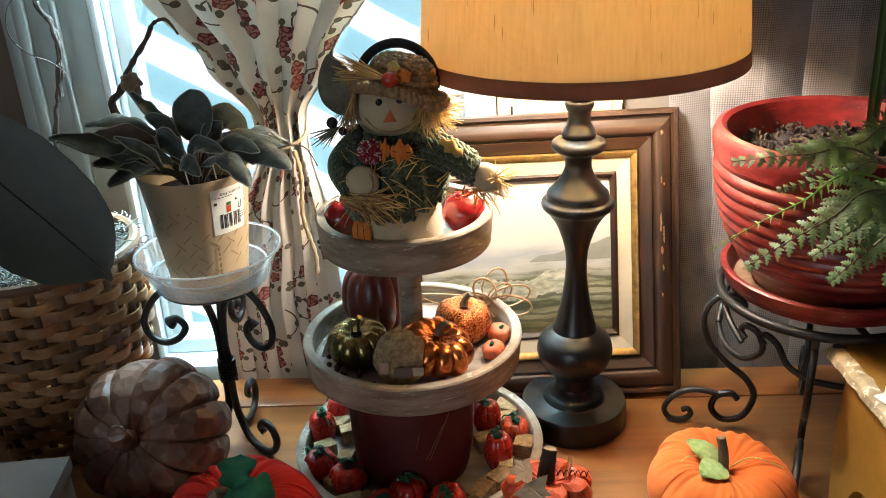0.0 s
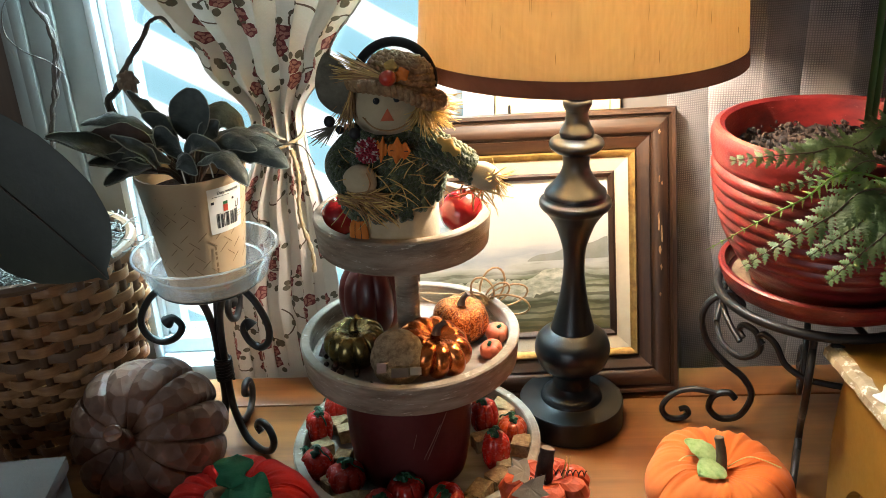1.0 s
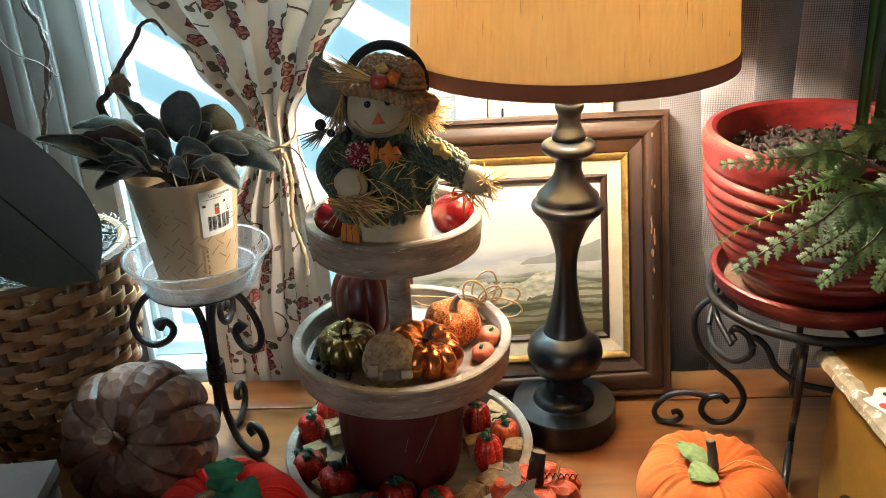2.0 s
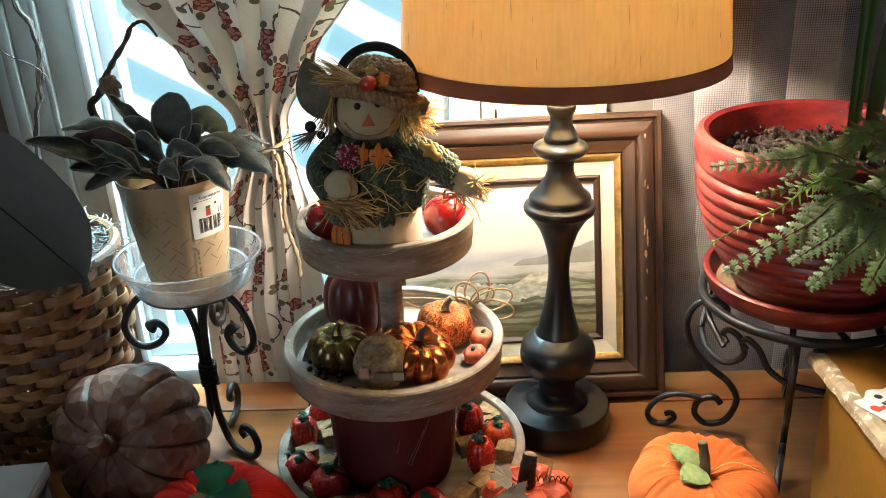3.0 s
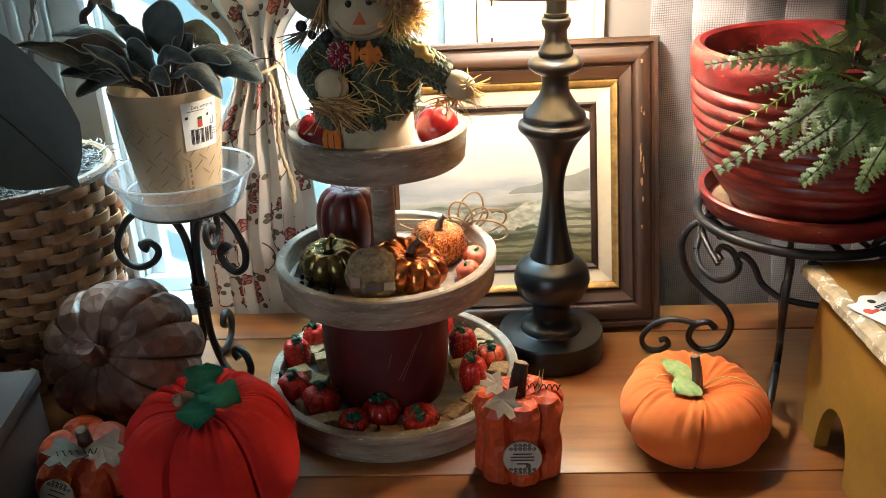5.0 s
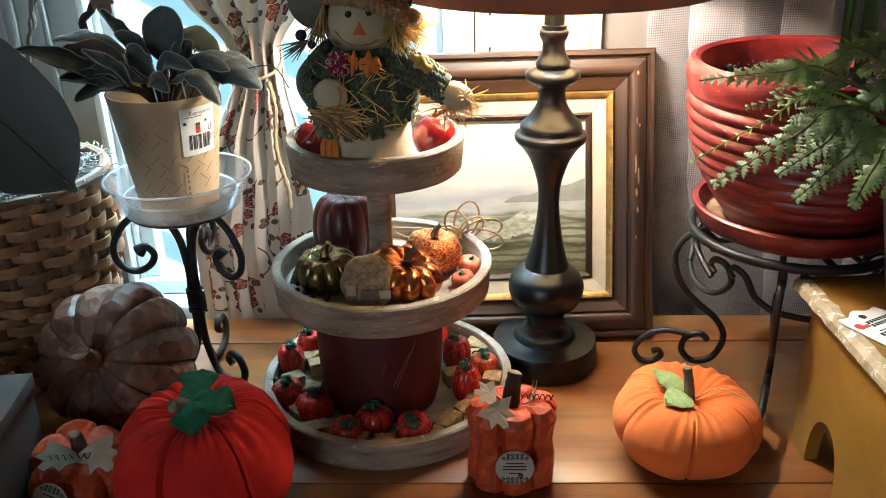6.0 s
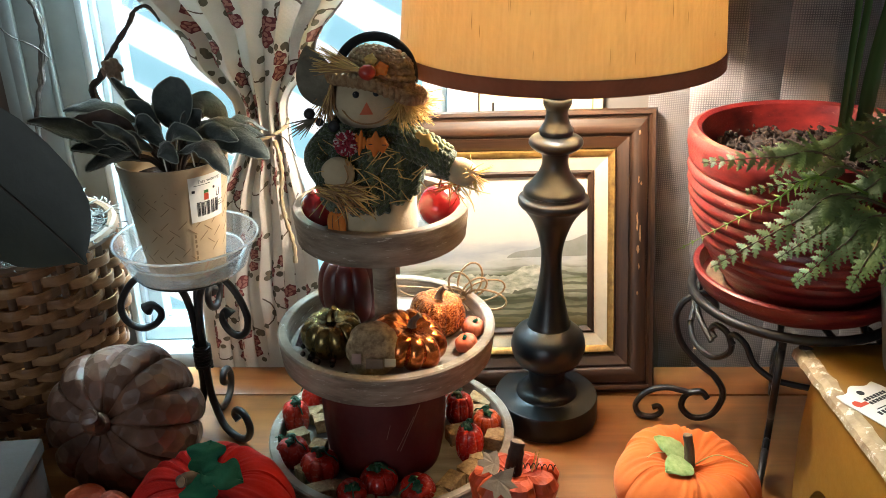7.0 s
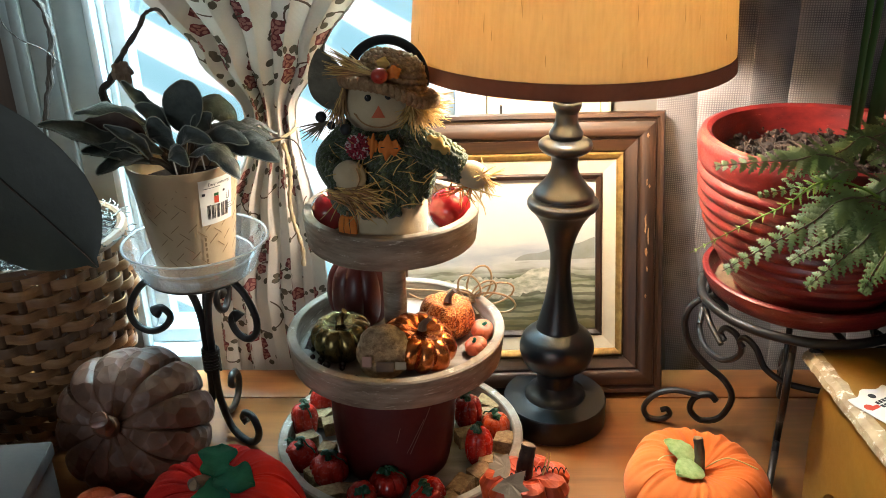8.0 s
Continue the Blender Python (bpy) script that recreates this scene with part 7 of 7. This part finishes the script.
# ---- scarecrow doll: one mesh ----
def build_scarecrow():
    mats = [surface("doll_cream_felt", (0.62, 0.49, 0.31), 0.95, 0, (0.50, 0.38, 0.23), 40, relief=0.5, fine=420, sheen=0.3),
            surface("green_knit", (0.095, 0.120, 0.050), 0.95, 0, (0.034, 0.048, 0.022), 110, relief=1.0, depth=0.005, fine=210, sheen=0.3),
            surface("brown_crochet", (0.52, 0.33, 0.17), 0.95, 0, (0.26, 0.14, 0.065), 150, relief=1.0, depth=0.004, fine=260),
            RAFFIA, INK, surface("orange_felt", (0.72, 0.22, 0.035), 0.9, 0, (0.62, 0.16, 0.025), 60, relief=0.4),
            surface("berry_red", (0.50, 0.04, 0.02), 0.3, 0, (0.38, 0.02, 0.012), 60, relief=0.1, coat=0.4), surface("pink_flower", (0.42, 0.035, 0.06), 0.7, 0, (0.25, 0.015, 0.03), 120, relief=0.5),
            surface("grey_felt_leaf", (0.23, 0.205, 0.15), 0.95, 0, (0.10, 0.085, 0.06), 50, relief=0.8, depth=0.002, fine=260), surface("nose_coral", (0.72, 0.16, 0.07), 0.8, relief=0.2), surface("white_speck", (0.75, 0.6, 0.58), 0.8, relief=0),
            surface("yellow_felt", (0.70, 0.45, 0.06), 0.9, 0, (0.6, 0.36, 0.04), 60, relief=0.3), surface("black_felt", (0.018, 0.018, 0.02), 0.9, relief=0.4),
            surface("pale_and_lamplit_knit", (0.24, 0.26, 0.11), 0.95, 0, (0.10, 0.12, 0.05), 110, relief=1.0, depth=0.004, fine=260, sheen=0.3), surface("dull_straw", (0.44, 0.25, 0.11), 0.8, 0, (0.28, 0.15, 0.06), 60, relief=0.2), surface("ochre_felt", (0.62, 0.40, 0.12), 0.9, 0, (0.48, 0.28, 0.07), 60, relief=0.4)]
    FELT, KNIT, HAT, STRAW, BLACK, ORANGE, BERRY, PINK, GREY, NOSE, SPECK, YELLOW, BAND, KNIT_PALE_LIT, AUBURN, OCHRE = range(16)
    out = bmesh.new()
    rnd = random.Random(31)

    def put(bm, mat, m=None, smooth=True):
        if m is not None:
            bm.transform(m)
        for fc in bm.faces:
            fc.material_index = mat
            fc.smooth = smooth
        me = bpy.data.meshes.new("piece")
        bm.to_mesh(me)
        bm.free()
        out.from_mesh(me)
        bpy.data.meshes.remove(me)

    def ball(r, m, mat, seg=24, rough=0.0, freq=60):
        b = bmesh.new()
        bmesh.ops.create_uvsphere(b, u_segments=seg, v_segments=int(seg * 0.7), radius=1)
        bmesh.ops.scale(b, vec=r if isinstance(r, tuple) else (r, r, r), verts=b.verts)
        if rough:
            b.normal_update()
            for v in b.verts:
                v.co += v.normal * rough * noise.noise(v.co * freq)
        put(b, mat, m)

    def straw(p, d, ln, r=0.0007, bendy=0.35, mat=STRAW):
        p, d = Vector(p), Vector(d).normalized()
        pts = []
        w = Vector((rnd.uniform(-1, 1), rnd.uniform(-1, 1), rnd.uniform(-1, 1))) * bendy
        for k in range(6):
            pts.append(p.copy())
            p = p + d * ln / 5
            d = (d + w * 0.2).normalized()
        put(tube(pts, [r, r, r, r * 0.9, r * 0.7, r * 0.4], 4), mat)

    ox, oy = -0.006, -0.040

    def rope(path, spread, strand, turns, mat, strands=2, m=None):
        """Cords twisted round one another along a path."""
        pts = [Vector(p) for p in path]
        n = len(pts)
        side = None
        frames = []
        for i in range(n):
            d = (pts[min(i + 1, n - 1)] - pts[max(i - 1, 0)]).normalized()
            side = d.orthogonal().normalized() if side is None else (side - d * side.dot(d)).normalized()
            frames.append((side, d.cross(side)))
        for s in range(strands):
            off = 2 * math.pi * s / strands
            ring = [p + (u * math.cos(turns * 2 * math.pi * i / n + off) + w * math.sin(turns * 2 * math.pi * i / n + off)) * spread for i, (p, (u, w)) in enumerate(zip(pts, frames))]
            put(tube(ring, [strand * (1 + 0.16 * noise.noise(q * 400)) for q in ring], 6), mat, m)

    # felt base
    put(lathe([(0, 0), (0.047, 0), (0.0495, 0.003), (0.0505, 0.030), (0.0495, 0.066), (0.044, 0.072), (0, 0.074)], 48), FELT, pose(ox, oy, 0.0))
    # knitted coat: a soft body under ropes of chenille yarn with a ragged hem
    ball((0.052, 0.042, 0.050), pose(ox, oy, 0.098), KNIT, 36, 0.006, 90)
    for k in range(30):
        a = radians(182 + k * 6.1)
        hem = 0.054 + 0.016 * max(0.0, math.cos(a)) + rnd.uniform(-0.007, 0.006)
        pts = [Vector((ox + 0.026 * math.cos(a), oy + 0.022 * math.sin(a), 0.142)), Vector((ox + 0.050 * math.cos(a), oy + 0.041 * math.sin(a), 0.122)),
               Vector((ox + 0.057 * math.cos(a), oy + 0.049 * math.sin(a), 0.092)), Vector((ox + 0.054 * math.cos(a + 0.05), oy + 0.052 * math.sin(a + 0.05), hem))]
        rope(spline(pts, 12), 0.0030, 0.0030, 7, KNIT if k % 5 else KNIT_PALE_LIT)
    # sleeves; lamplight is coloured in along the top of the lamp-side one
    for pts, rr in (([(0.020, -0.062, 0.129), (0.052, -0.066, 0.117), (0.082, -0.066, 0.098)], 0.0180), ([(-0.040, -0.052, 0.132), (-0.062, -0.066, 0.110), (-0.050, -0.088, 0.090)], 0.0165)):
        sp = spline(pts, 12)
        put(tube(sp, [rr * (0.95 - 0.15 * i / len(sp)) for i in range(len(sp))], 14), KNIT)
        for k in range(13):
            c, s = math.cos(2 * math.pi * k / 13), math.sin(2 * math.pi * k / 13)
            rope([p + Vector((0.25 * c * rr, c * rr, s * rr)) * (1.0 - 0.15 * i / len(sp)) for i, p in enumerate(sp)], 0.0024, 0.0026, 6, KNIT_PALE_LIT if s > 0.7 and pts[0][0] > 0 else KNIT)
    # mittens
    ball((0.021, 0.014, 0.015), pose(0.094, -0.068, 0.089, 0, 24, 0), FELT, 24, 0.0012, 70)
    ball((0.018, 0.011, 0.018), pose(-0.037, -0.098, 0.100, 0, 10, 0), FELT, 24, 0.0010, 70)
    put(tube(spline([(-0.029, -0.1080, 0.112), (-0.026, -0.1085, 0.100), (-0.031, -0.1085, 0.089)], 5), 0.0006, 5), AUBURN)
    # head
    ball((0.0390, 0.0385, 0.0350), pose(ox, oy - 0.006, 0.167), FELT, 40, 0.0006, 120)
    face = lambda x, z: Vector((ox + x, oy - 0.006 - 0.0388 * math.sqrt(max(0, 1 - (x / 0.039) ** 2 - ((z - 0.167) / 0.035) ** 2)), z))
    for x, z in ((-0.009, 0.1795), (0.012, 0.1805)):
        ball(0.0036, Matrix.Translation(face(x, z)), BLACK, 12)
        # pale dot put on the eye as its glint
        ball(0.0007, Matrix.Translation(face(x - 0.001, z + 0.0016) + Vector((0, -0.0033, 0))), SPECK, 6)
    n0 = face(0.001, 0.165)
    bm = bmesh.new()
    tri = [bm.verts.new(face(0.001 + a, 0.165 + b) + Vector((0, -0.0012, 0))) for a, b in ((-0.0072, -0.006), (0.0072, -0.006), (0.001, 0.0075))]
    tip = bm.verts.new(n0 + Vector((0, -0.005, -0.001)))
    for k in range(3):
        bm.faces.new((tri[k], tri[(k + 1) % 3], tip))
    put(bm, NOSE)
    put(tube([face(0.002 + 0.0255 * math.sin(t), 0.1665 - 0.0195 * math.cos(t)) + Vector((0, -0.0005, 0)) for t in (-1.3 + 2.6 * k / 20 for k in range(21))], 0.0009, 5), AUBURN)
    for s in (-1, 1):
        put(tube([face(0.002 + s * 0.0235, 0.1585) + Vector((0, -0.0006, 0)), face(0.002 + s * 0.0265, 0.1625) + Vector((0, -0.0006, 0))], 0.0007, 5), AUBURN)
    # hair: a few dull strands on one side, a thick bright clump on the other
    for k in range(90):
        a = rnd.uniform(0.0, 1.0)
        straw((ox - 0.033 - 0.008 * a, oy - 0.032 + 0.04 * a, 0.189 + rnd.uniform(-0.006, 0.004)), (rnd.uniform(-0.55, 0.05), rnd.uniform(-0.30, 0.1), -1), rnd.uniform(0.026, 0.054), 0.0008, 0.7, AUBURN if k % 4 else STRAW)
    for k in range(420):
        a = rnd.uniform(0.0, 1.0)
        straw((ox + 0.032 + 0.014 * a, oy - 0.024 + 0.045 * a, 0.186 + rnd.uniform(-0.008, 0.004)), (rnd.uniform(-0.05, 0.48) * (0.5 + a), rnd.uniform(-0.45, 0.15), -1), rnd.uniform(0.030, 0.060), 0.0009, 1.6)
    # crocheted hat: spiral crown on a dome, drooping brim edged with a twisted cord
    hm = pose(0.006, -0.047, 0.184, -7, 14, 0)
    put(lathe(smooth_profile([(0.0345, -0.004), (0.0350, 0.010), (0.031, 0.024), (0.019, 0.032), (0.0, 0.034)], 5), 40), HAT, hm)
    turns = 8
    spiral = []
    for k in range(turns * 40 + 1):
        t = k / (turns * 40)
        q = math.radians(90 * t)
        a = 2 * math.pi * turns * t
        r = 0.0360 * math.cos(q) ** 0.55 + 0.001
        spiral.append((r * math.cos(a), r * math.sin(a), -0.001 + 0.036 * math.sin(q) + 0.0008 * math.sin(7 * a)))
    rope(spiral, 0.0016, 0.0026, 95, HAT, 2, hm)
    brim = lambda r, t: (r * math.cos(t), r * 0.97 * math.sin(t), 0.004 - 0.30 * (r - 0.034) + (r - 0.034) / 0.018 * (0.0026 * math.sin(3 * t + 0.6) - 0.004 * max(0.0, math.cos(t))))
    for ring, spread, strand, tw in ((0.0385, 0.0020, 0.0030, 34), (0.0440, 0.0022, 0.0032, 30), (0.0505, 0.0036, 0.0040, 26)):
        rope([brim(ring, 2 * math.pi * k / 150) for k in range(151)], spread, strand, tw, HAT, 2, hm)
    # dark rim behind the hat
    put(tube([(ox + 0.008 + 0.042 * math.sin(t), oy + 0.026, 0.184 + 0.043 * math.cos(t)) for t in (-1.75 + 3.5 * k / 30 for k in range(31))], 0.0054, 10), BAND)
    # berry, leaves and straw on the hat
    ball((0.0090, 0.0085, 0.0080), pose(-0.001, -0.095, 0.2055), BERRY, 18, 0.0006, 200)
    put(rounded_leaf(0.018, 0.0065, 1.5, 0.1, 3), ORANGE, pose(0.004, -0.089, 0.204, 75, 0, 0) @ pose(0, 0, 0, 0, 0, 20))
    put(rounded_leaf(0.017, 0.0060, 1.5, 0.1, 4), OCHRE, pose(0.000, -0.087, 0.207, 66, 0, 0) @ pose(0, 0, 0, 0, 0, 76))
    for k in range(70):
        straw((-0.006 + rnd.uniform(-0.004, 0.004), -0.093, 0.206), (-1, rnd.uniform(-0.30, 0.25), rnd.uniform(0.02, 0.62)), rnd.uniform(0.030, 0.056), 0.0007, 0.25, STRAW if k % 3 else AUBURN)
    # grey felt leaf, dark berries on a twig
    put(rounded_leaf(0.066, 0.0205, 0, 0.05, 8, 0.003), GREY, pose(-0.052, -0.058, 0.162, 90, 0, 0) @ pose(0, 0, 0, 0, 0, 102))
    for x, y, z, r in ((-0.066, -0.072, 0.158, 0.0060), (-0.056, -0.070, 0.148, 0.0045), (-0.039, -0.090, 0.149, 0.0062)):
        ball(r, pose(x, y, z), BLACK, 14)
    for k in range(12):
        straw((-0.060, -0.068, 0.152), (-1, rnd.uniform(-0.4, 0.2), rnd.uniform(-1.5, -0.1)), rnd.uniform(0.018, 0.038), 0.0010, 0.2, GREY)
    # pink flower with pale tips, two leaves at the neck
    ball(0.0115, pose(-0.026, -0.098, 0.133), PINK, 18, 0.002, 300)
    for k in range(150):
        u, v = rnd.uniform(0, 6.28), rnd.uniform(-1, 1)
        d = Vector((math.sqrt(1 - v * v) * math.cos(u), -abs(math.sqrt(1 - v * v) * math.sin(u)), v))
        c = Vector((-0.026, -0.098, 0.133))
        put(tube([c + d * 0.010, c + d * 0.0142], [0.0013, 0.0009], 5), PINK if k % 3 else SPECK)
    for ang, ln in ((-6, 0.024), (172, 0.014)):
        put(rounded_leaf(ln, 0.0105, 2.5, 0.1, 11), ORANGE, pose(-0.006, -0.1005, 0.133, 82, 0, 0) @ pose(0, 0, 0, 0, 0, ang))
    put(tube([(-0.003, -0.1035, 0.133), (0.015, -0.1035, 0.1315)], 0.0005, 4), BLACK)
    put(rounded_leaf(0.032, 0.0065, 2.5, 0.1, 12), OCHRE, pose(0.046, -0.080, 0.137, 78, 0, 10) @ pose(0, 0, 0, 0, 0, -42))
    # straw at the cuffs and over the coat
    for k in range(80):
        straw((-0.062 + rnd.uniform(0, 0.034), -0.106, 0.084 + rnd.uniform(-0.006, 0.008)), (rnd.uniform(0.2, 1.2), rnd.uniform(-0.25, 0.1), rnd.uniform(-0.55, 0.05)), rnd.uniform(0.018, 0.050), 0.0009, 0.7, STRAW if k % 2 else AUBURN)
    for k in range(46):
        straw((0.104, -0.072, 0.088), (rnd.uniform(-0.4, 1), rnd.uniform(-0.6, 0.4), rnd.uniform(-1.0, 0.5)), rnd.uniform(0.010, 0.028), 0.0008, 0.5)
    for k in range(26):
        straw((0.088 + rnd.uniform(-0.01, 0.01), -0.070, 0.076), (rnd.uniform(-1, 0.7), rnd.uniform(-0.5, 0.3), rnd.uniform(-0.9, 0.1)), rnd.uniform(0.020, 0.042), 0.0008, 0.9, ORANGE if k % 2 else STRAW)
    for k in range(60):
        a = radians(rnd.uniform(215, 335))
        z = rnd.uniform(0.062, 0.130)
        r = 0.063 if z < 0.11 else 0.056
        straw((ox + r * math.cos(a), oy + (r - 0.004) * math.sin(a), z), (rnd.uniform(-1, 1), -0.30, rnd.uniform(-1, 0.8)), rnd.uniform(0.014, 0.036), 0.0007, 0.7)
    # felt pumpkin patch on the base
    pm = pose(-0.0440, -0.0830, 0.034, 90, 0, -24)
    for dx, w in ((-0.0056, 0.0062), (0.0, 0.0068), (0.0056, 0.0062)):
        ball((w, 0.0165, 0.0022), pm @ pose(dx, 0, 0.0005), ORANGE, 16)
    put(tube([(0, 0.015, 0), (0.001, 0.021, 0.001)], 0.0016, 6), HAT, pm)
    for dx in (-0.0031, 0.0031):
        put(tube([(dx, -0.013, 0.0022), (dx * 1.3, 0, 0.0028), (dx, 0.013, 0.0022)], 0.0004, 4), BLACK, pm)
    me = bpy.data.meshes.new("scarecrow_doll")
    out.to_mesh(me)
    out.free()
    for m in mats:
        me.materials.append(m)
    ob = new("scarecrow_doll", me)
    ob.location = (0, 0, TOP_Z)
    tagged(ob, "small straw-haired scarecrow doll in green knit and crochet hat", "doll")


build_scarecrow()
